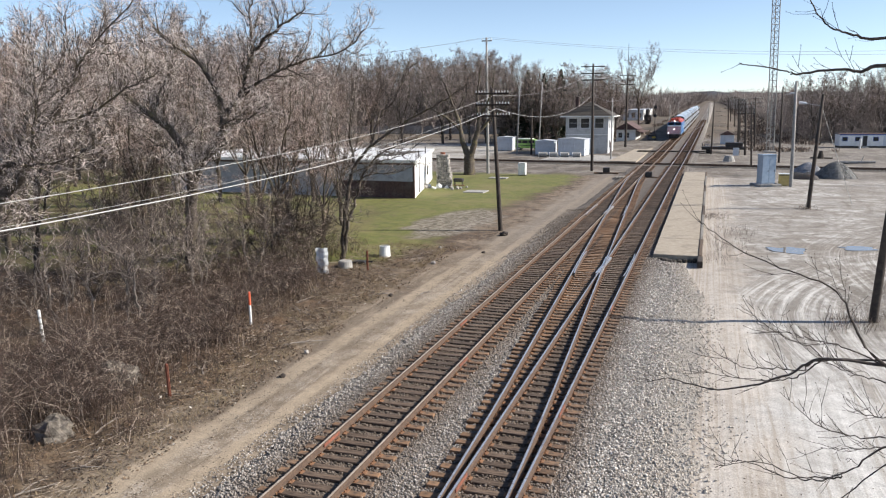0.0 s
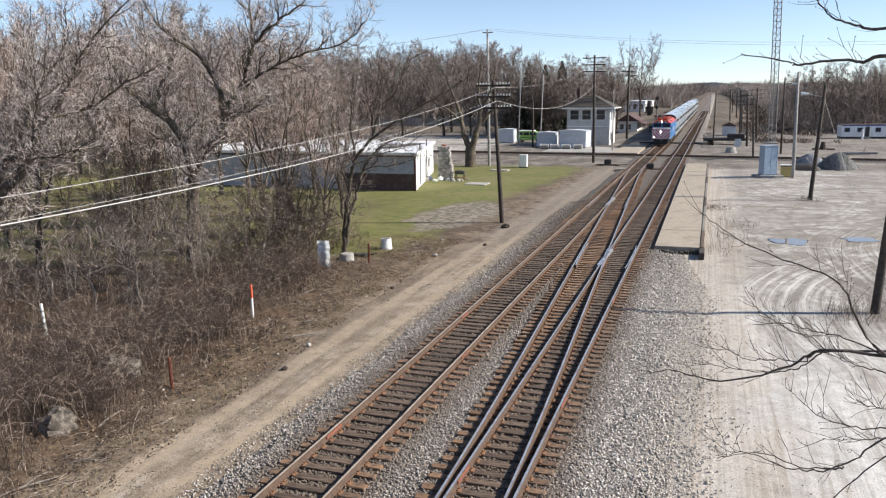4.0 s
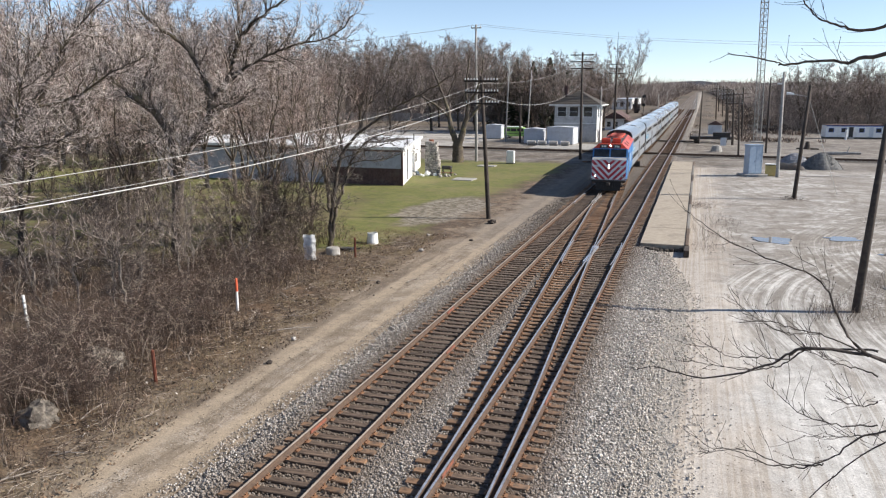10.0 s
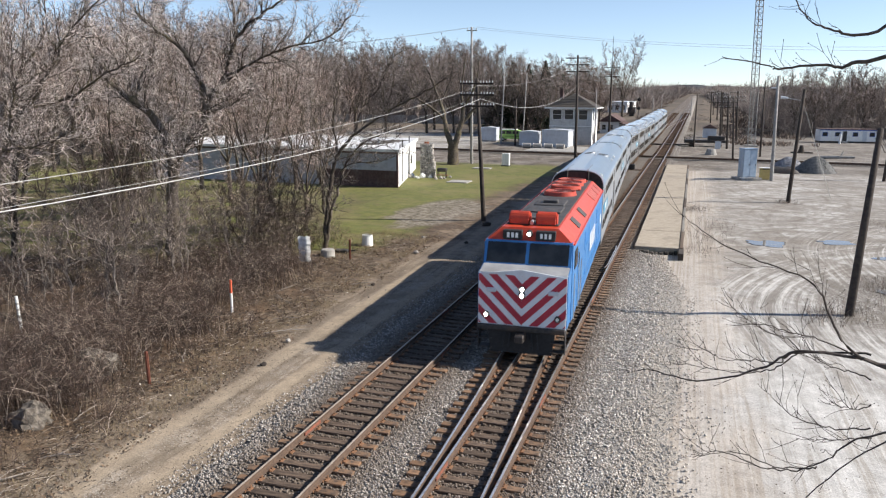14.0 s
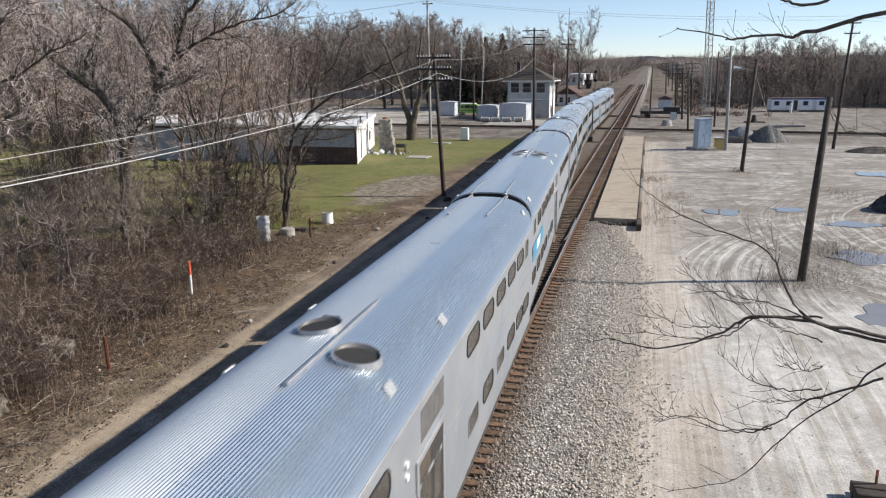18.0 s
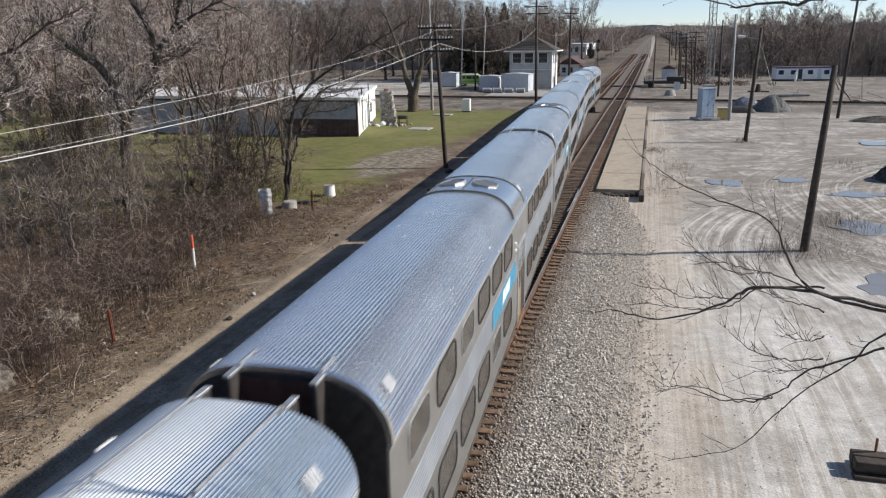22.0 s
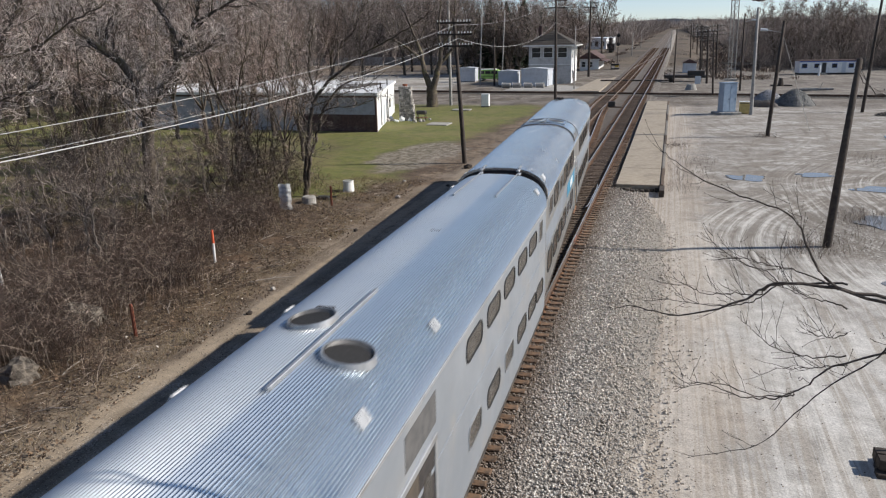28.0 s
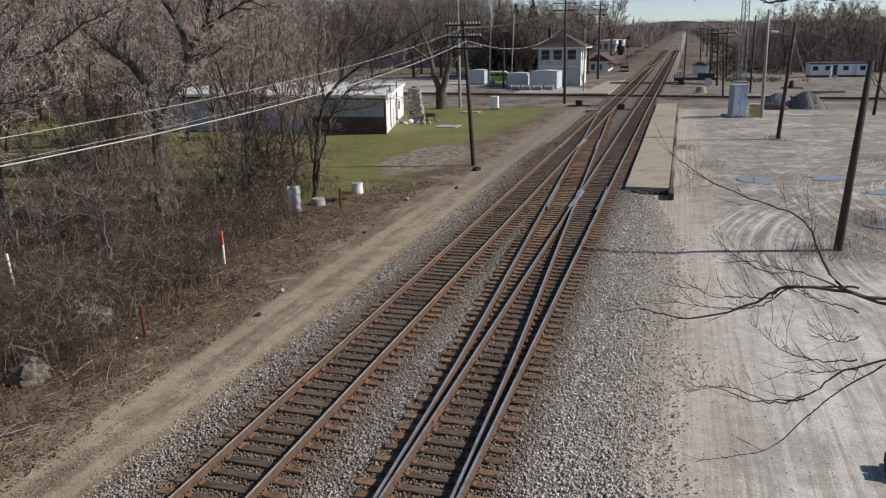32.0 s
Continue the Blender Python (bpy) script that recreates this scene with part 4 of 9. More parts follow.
def coach(style, kit, label):
    """A gallery coach, 26 m long, front towards -y."""
    car = thing("passenger_coach", pose(0, 0, 0), label, "train car", "coaches of the train")
    h = CAR / 2
    side = M["side_paint"] if style == "smooth" else M["side_steel"]
    body = [(1.54, 0.62), (1.585, 0.8), (1.585, 3.935), (-1.585, 3.935), (-1.585, 0.8), (-1.54, 0.62)]
    part("body", prismed(body, "y", -h, h), side, car)
    if style == "smooth":
        v, f = ribbed_roof(78, 0.024, -h, h)
        pd("roof", v, f, M["stainless_dull"], car, "finely ribbed dull metal roof")
    else:
        v, f = ribbed_roof(56, 0.042, -h + 0.10, h - 0.10)
        pd("roof", v, f, M["stainless"], car, "corrugated stainless steel roof")
        for y0 in (-h, h - 0.10):
            v, f = ribbed_roof(12, 0.0, y0, y0 + 0.10, 0.049)
            pd("roof_end", v, f, M["stainless"], car, "smooth metal band at the roof's end")
    # sill, letterboard and belt mouldings
    for s in (-1, 1):
        bm = bmesh.new()
        bx(bm, s * 1.585, s * 1.615, -h + 0.02, h - 0.02, 3.86, 3.93, 0.008)
        part("gutter", bm, M["steel"], car)
        bm = bmesh.new()
        if style != "smooth":
            for i in range(8):
                z = 2.16 + i * 0.085
                prism(bm, [(s * 1.583, z), (s * 1.607, z + 0.02), (s * 1.607, z + 0.045), (s * 1.583, z + 0.065)], "y", -h + 0.05, h - 0.05)
        else:
            bx(bm, s * 1.583, s * 1.600, -h + 0.05, h - 0.05, 2.42, 2.50, 0.005)
        part("belt_moulding", bm, side, car)
        bm = bmesh.new()
        bx(bm, s * 1.45, s * 1.56, -h + 0.05, h - 0.05, 0.55, 0.64)
        part("sill", bm, M["under"], car)
    # windows, both decks, either side of the middle doors
    smooth = style == "smooth"
    if smooth:
        low, high = 1.66, 3.44
        spots = [-11.6, -9.75, -8.0, -6.25, -4.5, -2.75, 3.6, 5.35, 7.1, 8.85, 10.5, 11.9]
    else:
        low, high = 1.62, 3.42
        spots = [-11.5, -9.6, -7.7, -5.8, -3.9, -2.0, 3.4, 5.3, 7.2, 9.1, 11.0]
    for s in (-1, 1):
        turn_ = pose(0, 0, 0) if s > 0 else pose(0, 0, 0, 0, 0, 180)
        for z in (low, high):
            for i, y in enumerate(spots):
                kind = "medium" if smooth else "large"
                if smooth and z == low and i in (4, 6, 8):
                    kind = "slot"
                if i in (0, len(spots) - 1) and z == high:
                    kind = "small" if smooth else "silver"
                if not smooth and (i, z) in ((2, high), (4, low)):
                    kind = "silver"
                fr, pane = kit[kind]
                m = Matrix.Translation((s * 1.5855, y, z)) @ turn_
                w = share("window", pane, car, m)
                share("window_frame", fr, w, pose(0, 0, 0))
        if smooth:
            part("equipment_hatch", box(s * 1.584, s * 1.590, -0.5, 1.0, 3.16, 3.70), M["fan_inside"], car, "dull grey hatch over the doors")
        # doorway
        d0 = -0.9 if smooth else 0.0
        bm = bmesh.new()
        for y0, y1 in ((d0 + 0.05, d0 + 0.17), (d0 + 1.73, d0 + 1.85)):
            bx(bm, s * 1.56, s * 1.625, y0, y1, 0.66, 2.98, 0.01)
        bx(bm, s * 1.56, s * 1.625, d0 + 0.05, d0 + 1.85, 2.90, 3.02, 0.01)
        part("door_frame", bm, M["steel"], car)
        for y0, y1 in ((d0 + 0.17, d0 + 0.945), (d0 + 0.955, d0 + 1.73)):
            # the dark leaf colours stand in for the shade of a recessed doorway
            leaf = part("door", box(s * 1.56, s * 1.595, y0, y1, 0.66, 2.90), M["end_dark"] if y0 > d0 + 0.5 else M["door_shade_brown"] if smooth else M["door_tan"], car, "sliding door in a dark doorway")
            share("pane", kit["door"][1], leaf, Matrix.Translation((s * 1.597, (y0 + y1) / 2, 2.1)) @ turn_)
        # step and running marker lamps
        part("step", box(s * 1.4, s * 1.62, d0 + 0.1, d0 + 1.8, 0.42, 0.48, 0.01), M["plate"], car, "yellow-brown step below the doors")
        for z in (3.05, 3.25):
            part("marker_lamp", bar((s * 1.58, d0 - 0.45, z), (s * 1.63, d0 - 0.45, z), 0.06, 0.05, 12), M["white_paint"], car)
        # banner with a plain device
        y0 = -10.2 if smooth else -2.6
        zc = 2.55 if smooth else 2.50
        bm = prismed([(y0 - 2.1, zc - 0.27), (y0 + 2.1, zc - 0.27), (y0 + 2.1, zc + 0.27), (y0 - 2.1, zc + 0.27)], "x", s * 1.604, s * 1.612)
        ban = part("banner", bm, M["banner"], car, "sky blue banner with slanted white bars")
        for a, b in ((-0.55, -0.20), (-0.12, 0.10), (0.18, 0.42), (0.50, 0.72)):
            bm = prismed([(y0 + a, zc - 0.15), (y0 + b, zc - 0.15), (y0 + b + 0.16, zc + 0.18), (y0 + a + 0.16, zc + 0.18)], "x", s * 1.612, s * 1.617)
            part("lettering_bar", bm, M["white_paint"], ban)
        # louvred ventilators on the shoulder
        for y in (-12.2, -1.5, 1.6, 12.2) if smooth else (-12.4, 1.4):
            bm = bmesh.new()
            m = Matrix.Translation((s * 1.40, y, 4.50)) @ pose(0, 0, 0, 0, s * 52, 0)
            for k in range(4):
                bx(bm, -0.09, 0.09, -0.13 + k * 0.07, -0.09 + k * 0.07, -0.02, 0.035, 0.006, m)
            bx(bm, -0.10, 0.10, -0.15, 0.15, -0.04, 0.015, 0.006, m)
            part("ventilator", bm, M["coach_vent"], car, "pale louvred ventilator")
    # roof fans in the middle
    if style == "smooth":
        for s in (-1, 1):
            tilt = Matrix.Translation((s * 0.54 + 0.20, -0.68 - s * 0.5, 4.815 - 0.02 * s)) @ pose(0, 0, 0, 0, s * 7 + 1.5, 0)
            fan = fan_rim(car, tilt, 28, 0.40, 0.375, 0.065, M["steel"], "round fan opening with a low bright rim")
            # solid mesh disc; the shade down the shaft is put into its dark colour
            part("fan_grille", bar(tilt @ Vector((0, 0, -0.02)), tilt @ Vector((0, 0, 0.022)), 0.362, 0.362, 28), M["fan_mesh"], fan, "dark wire mesh over the shaft")
            bm = bmesh.new()
            n = 28
            rings = [[bm.verts.new(tilt @ Vector((0.355 * math.cos(math.pi * (0.15 + 0.95 * i / n)), 0.355 * math.sin(math.pi * (0.15 + 0.95 * i / n)) - d, z))) for i in range(n + 1)] for d, z in ((0.0, 0.062), (0.07, 0.026))]
            for i in range(n):
                bm.faces.new((rings[0][i], rings[0][i + 1], rings[1][i + 1], rings[1][i]))
            part("fan_shaft", bm, M["fan_inside"], fan)
        part("fan_bracket", box(-0.53, -0.18, 0.25, 0.37, 4.78, 4.87, 0.02), M["end_dark"], car)
        part("roof_strip", box(0.155, 0.225, -2.5, 1.25, 4.80, 4.905, 0.01), M["steel"], car)
        part("roof_hatch", box(-0.12, 0.12, 6.0, 6.22, 4.80, 4.842, 0.008), M["fan_inside"], car)
    else:
        is_open = style == "open"
        v, f = ribbed_roof(24, 0.0, -1.15, 1.15, 0.05, 0.16, math.pi - 0.16)
        hood = pd("fan_hood", v, f, M["stainless"], car, "raised smooth hood across the roof")
        for y in (-1.15, 1.15):
            v, f = ribbed_roof(24, 0.0, y - 0.025, y + 0.025, 0.07, 0.16, math.pi - 0.16)
            pd("hood_seam", v, f, M["fan_inside"], hood)
        for s in (-1, 1):
            m = Matrix.Translation((s * 0.53 + (0.03 if is_open else 0), 0.05, 4.845)) @ pose(0, 0, 0, 0, s * 8, 0)
            if is_open:
                fan = fan_rim(car, m, 28, 0.40, 0.375, 0.065, M["fan_lid"], "round fan opening in a raised plate")
                part("fan_grille", bar(m @ Vector((0, 0, -0.03)), m @ Vector((0, 0, 0.050)), 0.365, 0.365, 28), M["fan_inside"], fan, "grey mesh over the fan shaft")
                part("fan_plate", box(-0.50, 0.50, -0.60, 0.60, 0.0, 0.045, 0.01, m), M["stainless_dull"], fan)
                continue
            fan = fan_rim(car, m, 8, 0.43, 0.39, 0.055, M["fan_lid"], "eight-sided fan rim")
            o = [(0.40 * math.cos(radians(22.5 + 45 * i)), 0.40 * math.sin(radians(22.5 + 45 * i))) for i in range(8)]
            bm = prismed(o, "z", -0.02, 0.045)
            bm.transform(m)
            part("fan_cover", bm, M["fan_cover"], fan, "pale grey mesh cover")
            for k, y in enumerate((-1.0, 1.0)):
                part("hood_latch", box(s * 1.36, s * 1.44, y - 0.14, y + 0.14, 4.38, 4.50, 0.02), M["coach_vent"], hood)
        part("hood_rib", box(-0.025, 0.025, -1.22, 1.22, 4.85, 4.885), M["fan_inside"], hood)
    # grab rails along the roof ends
    for e in (-1, 1):
        for x in (-0.62, 0.62):
            bm = bmesh.new()
            ln = 3.2 if style == "smooth" else 0.5
            z = 4.80
            rod(bm, (x, e * (h - 0.05), z + 0.06), (x, e * (h - ln), z + 0.06), 0.022, 0.022, 6)
            for k in (0.06, ln - 0.02):
                bx(bm, x - 0.03, x + 0.03, e * (h - k) - 0.04, e * (h - k) + 0.04, z - 0.06, z + 0.07)
            part("roof_rail", bm, M["steel"], car)
        # end wall and diaphragm
        v, f = ribbed_roof(24, 0.0, min(e * h, e * (h + 0.02)), max(e * h, e * (h + 0.02)), -0.03)
        cap = pd("end_wall", v, f, M["end_dark"], car)
        part("end_panel", box(-1.55, 1.55, e * h, e * (h + 0.016), 0.7, 3.95), M["end_dark"], cap)
        part("end_panel", box(-0.6, 0.6, e * (h + 0.02), e * (h + 0.03), 3.3, 4.72), M["end_panel"], cap, "rusty brown panel between two ridges")
        for x in (-0.64, 0.64):
            part("end_post", box(x - 0.05, x + 0.05, e * h, e * (h + 0.28), 0.9, 4.80, 0.015), M["end_dark"], cap)
            part("ridge_cap", box(x - 0.055, x + 0.055, e * (h - 0.02), e * (h + 0.29), 4.80, 4.85, 0.012), M["steel"], cap)
        bm = bmesh.new()
        for k in range(4):
            y = e * (h + 0.06 + k * 0.11)
            bx(bm, -0.62, 0.62, y - 0.045, y + 0.045, 0.9, 3.3, 0.02)
        part("diaphragm", bm, M["end_dark"], car)
        part("coupler", box(-0.14, 0.14, e * (h + 0.02), e * (h + 0.44), 0.72, 0.94, 0.03), M["under"], car)
    bm = bmesh.new()
    for y0, y1, x0, x1 in ((-6.2, -3.4, -1.35, 1.35), (-2.8, -0.6, -1.3, 1.3), (2.4, 4.6, -1.35, 1.35), (5.0, 6.3, -1.2, 1.2)):
        bx(bm, x0, x1, y0, y1, 0.32, 0.62, 0.03)
    part("equipment_box", bm, M["under"], car)
    for y in (-9.05, 9.05):
        truck(car, y, 2.55, 0.46)
    return car


def clip_stripe(x0, z0, x1, z1, w, lo, hi):
    """A slanting band between two heights, as an outline."""
    poly = [(x0, z0), (x1, z1), (x1, z1 + w), (x0, z0 + w)]
    for limit, keep in ((lo, 1), (hi, -1)):
        out = []
        for a, b in zip(poly, poly[1:] + poly[:1]):
            ina, inb = (a[1] - limit) * keep >= 0, (b[1] - limit) * keep >= 0
            if ina:
                out.append(a)
            if ina != inb:
                t = (limit - a[1]) / (b[1] - a[1])
                out.append((a[0] + (b[0] - a[0]) * t, limit))
        poly = out
        if len(poly) < 3:
            return []
    return poly


def locomotive():
    lo = thing("locomotive", pose(0, 0, 0), "blue diesel locomotive with red roof and striped nose, lights lit", "locomotive")
    f = -LOCO / 2
    # cowl body and roof
    part("body", prismed([(-1.55, 1.1), (1.55, 1.1), (1.55, 3.62), (-1.55, 3.62)], "y", f + 1.15, LOCO / 2 - 0.05), M["loco_blue"], lo)
    bm = bmesh.new()
    lo_ring = [(-1.55, f + 1.22, 3.62), (1.55, f + 1.22, 3.62), (1.55, LOCO / 2 - 0.05, 3.62), (-1.55, LOCO / 2 - 0.05, 3.62)]
    hi_ring = [(-1.0, f + 1.50, 4.07), (1.0, f + 1.50, 4.07), (1.0, LOCO / 2 - 0.12, 4.07), (-1.0, LOCO / 2 - 0.12, 4.07)]
    a, b = [bm.verts.new(p) for p in lo_ring], [bm.verts.new(p) for p in hi_ring]
    for i in range(4):
        bm.faces.new((a[i], a[(i + 1) % 4], b[(i + 1) % 4], b[i]))
    bm.faces.new(a), bm.faces.new(b)
    roof = part("roof", bm, M["loco_red"], lo, "bright red roof with sloping flanks")
    part("roof_walk", box(-0.93, 0.93, f + 2.0, LOCO / 2 - 0.3, 4.362, 4.395, 0.01), M["roof_black"], lo, "sooty black roof top")
    lean_ = math.degrees(math.atan2(0.45, 0.55))
    for s in (-1, 1):
        part("drip_edge", box(s * 1.548, s * 1.60, f + 1.3, LOCO / 2 - 0.05, 3.59, 3.64, 0.008), M["loco_red"], roof)
        for y in (f + 4.6, f + 7.3):
            m = Matrix.Translation((s * 1.275, y, 3.845)) @ pose(0, 0, 0, 0, s * lean_, 0)
            part("intake_grille", box(-0.24, 0.24, -0.40, 0.40, 0, 0.03, 0.01, m), M["roof_black"], lo)
        # wire louvres along the rear of the slope
        for y0, y1 in ((-1.35, -0.35), (-2.65, -1.55), (-5.1, -2.9)):
            m = Matrix.Translation((s * 1.275, LOCO / 2, 3.845)) @ pose(0, 0, 0, 0, s * lean_, 0)
            lv = part("louvre", box(-0.25, 0.25, y0, y1, 0, 0.012, 0, m), M["louvre_red"], lo, "dull red wire louvre panel")
            bm = bmesh.new()
            for k in range(9):
                bx(bm, -0.25 + k * 0.06, -0.23 + k * 0.06, y0, y1, 0.01, 0.035, 0, m)
            part("slat", bm, M["loco_red"], lv)
    # cab front
    bm = bmesh.new()
    prism(bm, [(f + 0.03, 1.12), (f, 1.2), (f, 2.78), (f + 0.05, 2.84), (f + 1.16, 2.84), (f + 1.16, 1.12)], "x", -1.5, 1.5)
    nose = part("nose", bm, M["stripe_white"], lo, "white nose with red chevrons")
    for s in (-1, 1):
        for k in range(8):
            c = -0.35 + k * 0.52
            poly = clip_stripe(0.0, c, s * 1.49, c + 1.49 * 0.92, 0.275, 1.20, 2.79)
            if poly:
                part("stripe", prismed(poly, "y", f - 0.006, f + 0.01), M["stripe_red"], nose, "dark red stripe")
    part("nose_top", prismed([(f + 0.03, 2.844), (f + 0.80, 2.97), (f + 1.16, 2.97), (f + 1.16, 2.844)], "x", -1.49, 1.49), M["nose_grey"], nose, "dusty pale grey nose top")
    part("nose_crest", prismed([(-1.49, 2.77), (1.49, 2.77), (1.49, 2.80), (0, 2.97), (-1.49, 2.80)], "y", f - 0.004, f + 0.05), M["stripe_white"], nose, "white peaked edge of the nose")
    for s in (-1, 1):
        # blue flanks of the nose
        part("nose_side", prismed([(f + 0.1, 1.14), (f + 0.06, 2.82), (f + 0.85, 2.96), (f + 1.15, 2.96), (f + 1.15, 1.14)], "x", s * 1.5, s * 1.53), M["loco_blue"], lo)
    bm = bmesh.new()
    prism(bm, [(f + 0.80, 2.95), (f + 1.20, 3.68), (f + 1.45, 3.68), (f + 1.45, 2.95)], "x", -1.52, 1.52)
    cabf = part("windshield_frame", bm, M["loco_blue"], lo)
    slope = math.degrees(math.atan2(0.73, 0.40))
    for s in (-1, 1):
        m = Matrix.Translation((s * 0.74, f + 1.0, 3.315)) @ pose(0, 0, 0, 90 - (90 - slope), 0, 0)
        part("windshield", box(-0.68, 0.68, -0.35, 0.35, -0.004, 0.014, 0.004, m), M["glass"], cabf)
        bm = bmesh.new()
        bx(bm, s * 0.24, s * 0.92, f + 1.20, f + 1.60, 3.76, 4.06, 0.02)
        nb = part("number_board", bm, M["rubber"], lo, "black number board")
        bm = bmesh.new()
        for k in range(3):
            bx(bm, s * 0.58 - 0.19 + k * 0.15, s * 0.58 - 0.10 + k * 0.15, f + 1.185, f + 1.205, 3.83, 3.99)
        part("number_bar", bm, M["white_paint"], nb, "pale bars")
    # lamps
    for x, z, r, dy in ((0.0, 3.90, 0.06, 1.26), (0.0, 2.36, 0.068, 0.0), (0.0, 2.16, 0.068, 0.0), (-1.22, 1.48, 0.058, 0.0), (1.22, 1.48, 0.058, 0.0)):
        hs = part("lamp_housing", bar((x, f + dy - 0.05, z), (x, f + dy + 0.1, z), r + 0.045, r + 0.06, 16), M["dark_steel"], lo)
        part("headlight", bar((x, f + dy - 0.062, z), (x, f + dy - 0.045, z), r, r, 16), M["insulator"] if x > 1 else M["headlight"], hs, "unlit ditch lamp" if x > 1 else "lit headlight")
    for s in (-1, 1):
        part("class_light", box(s * 1.05 - 0.17, s * 1.05 + 0.17, f - 0.05, f + 0.02, 2.22, 2.36, 0.02), M["grey_paint"], lo)
    # front end below the nose
    part("anticlimber", box(-1.5, 1.5, f - 0.10, f + 0.4, 1.0, 1.17, 0.03), M["dark_steel"], lo)
    part("pilot", prismed([(-1.05, 0.22), (1.05, 0.22), (1.15, 1.0), (-1.15, 1.0)], "y", f + 0.02, f + 0.12), M["rubber"], lo, "black steel pilot plate")
    part("coupler", box(-0.16, 0.16, f - 0.5, f + 0.2, 0.72, 0.98, 0.04), M["dark_steel"], lo)
    for s in (-1, 1):
        for a, w in ((0.35, 0.03), (0.55, 0.025)):
            part("air_hose", bar((s * a, f - 0.05, 0.95), (s * (a + 0.07), f - 0.21, 0.47), w, w, 6), M["rubber"], lo)
    for s in (-1, 1):
        bm = bmesh.new()
        for z in (0.34, 0.66):
            bx(bm, s * 1.0, s * 1.5, f - 0.02, f + 0.35, z, z + 0.035)
        bx(bm, s * 1.47, s * 1.5, f, f + 0.34, 0.3, 1.05)
        part("step", bm, M["dark_steel"], lo)
        # cab side window, door, handrails, long grilles
        win = part("side_window", box(s * 1.54, s * 1.575, f + 1.75, f + 2.75, 2.72, 3.32, 0.03), M["rubber"], lo)
        part("pane", box(s * 1.575, s * 1.582, f + 1.82, f + 2.68, 2.78, 3.26), M["glass"], win)
        door = part("door", box(s * 1.54, s * 1.565, f + 3.1, f + 3.8, 1.2, 3.2, 0.01), M["loco_blue"], lo)
        part("pane", box(s * 1.565, s * 1.572, f + 3.25, f + 3.65, 2.5, 3.0), M["glass"], door)
        for y in (f + 1.3, f + 3.0, f + 3.9):
            part("handrail", bar((s * 1.62, y, 1.2), (s * 1.62, y, 2.7), 0.02, 0.02, 6), M["steel"], lo)
        bm = bmesh.new()
        for k in range(7):
            bx(bm, s * 1.54, s * 1.57, f + 5.2, f + 15.8, 1.35 + k * 0.055, 1.385 + k * 0.055)
        part("body_rib", bm, M["loco_blue"], lo)
        for y0, y1 in ((f + 6.0, f + 8.4), (f + 12.6, f + 15.6)):
            bm = bmesh.new()
            bx(bm, s * 1.54, s * 1.565, y0, y1, 2.6, 3.3, 0.01)
            for k in range(8):
                bx(bm, s * 1.56, s * 1.58, y0 + 0.05, y1 - 0.05, 2.66 + k * 0.08, 2.69 + k * 0.08)
            part("side_grille", bm, M["loco_blue"], lo)
        bm = bmesh.new()
        for k, (a_, b_) in enumerate(((9.0, 9.5), (9.7, 10.1), (10.3, 10.7), (10.9, 11.3), (11.5, 11.9))):
            prism(bm, [(f + a_, 2.0), (f + b_, 2.0), (f + b_, 2.75), (f + a_, 2.75)], "x", s * 1.552, s * 1.562)
        part("lettering_bar", bm, M["grey_paint"], lo, "pale lettering shown as bars")
    # roof equipment
    for s in (-1, 1):
        bm = bmesh.new()
        rod(bm, (s * 0.10, f + 2.25, 4.55), (s * 0.86, f + 2.25, 4.55), 0.24, 0.24, 16)
        bmesh.ops.bevel(bm, geom=[e for e in bm.edges if len(e.link_faces) == 2 and e.calc_face_angle() > 1.2], offset=0.05, segments=2, affect="EDGES")
        bx(bm, s * 0.14, s * 0.82, f + 2.0, f + 2.5, 4.38, 4.55, 0.02)
        part("cooling_unit", bm, M["fan_red"], lo, "red rounded roof unit")
    part("horn", bar((0, f + 1.8, 4.46), (0, f + 2.05, 4.52), 0.07, 0.04, 10), M["steel"], lo)
    for y in (LOCO / 2 - 1.35, LOCO / 2 - 2.87, LOCO / 2 - 4.40, LOCO / 2 - 6.75):
        bm = bmesh.new()
        n = 32
        rings = [[bm.verts.new((r * math.cos(2 * math.pi * i / n), y + r * math.sin(2 * math.pi * i / n), z)) for i in range(n)] for r, z in ((0.76, 4.37), (0.72, 4.55), (0.67, 4.57), (0.63, 4.40))]
        for ra, rb in zip(rings, rings[1:]):
            for i in range(n):
                bm.faces.new((ra[i], ra[(i + 1) % n], rb[(i + 1) % n], rb[i]))
        fan = part("radiator_fan", bm, M["fan_red"], lo, "round orange-red fan cowl")
        part("fan_shaft", bar((0, y, 4.37), (0, y, 4.41), 0.64, 0.64, 28), M["end_dark"], fan, "dark fan shaft")
        for i in range(7):
            m = Matrix.Translation((0, y, 4.45)) @ pose(0, 0, 0, 0, 0, i * 360 / 7) @ pose(0, 0, 0, 14, 0, 0)
            part("blade", box(0.12, 0.52, -0.09, 0.09, -0.008, 0.008, 0, m), M["fan_blade"], fan)
        part("hub", bar((0, y, 4.40), (0, y, 4.49), 0.17, 0.15, 14), M["fan_blade"], fan)
        paths = [[(Vector((r * math.cos(2 * math.pi * i / 28), y + r * math.sin(2 * math.pi * i / 28), 4.55)), 0.006) for i in range(29)] for r in (0.14, 0.24, 0.34, 0.44, 0.54, 0.63)]
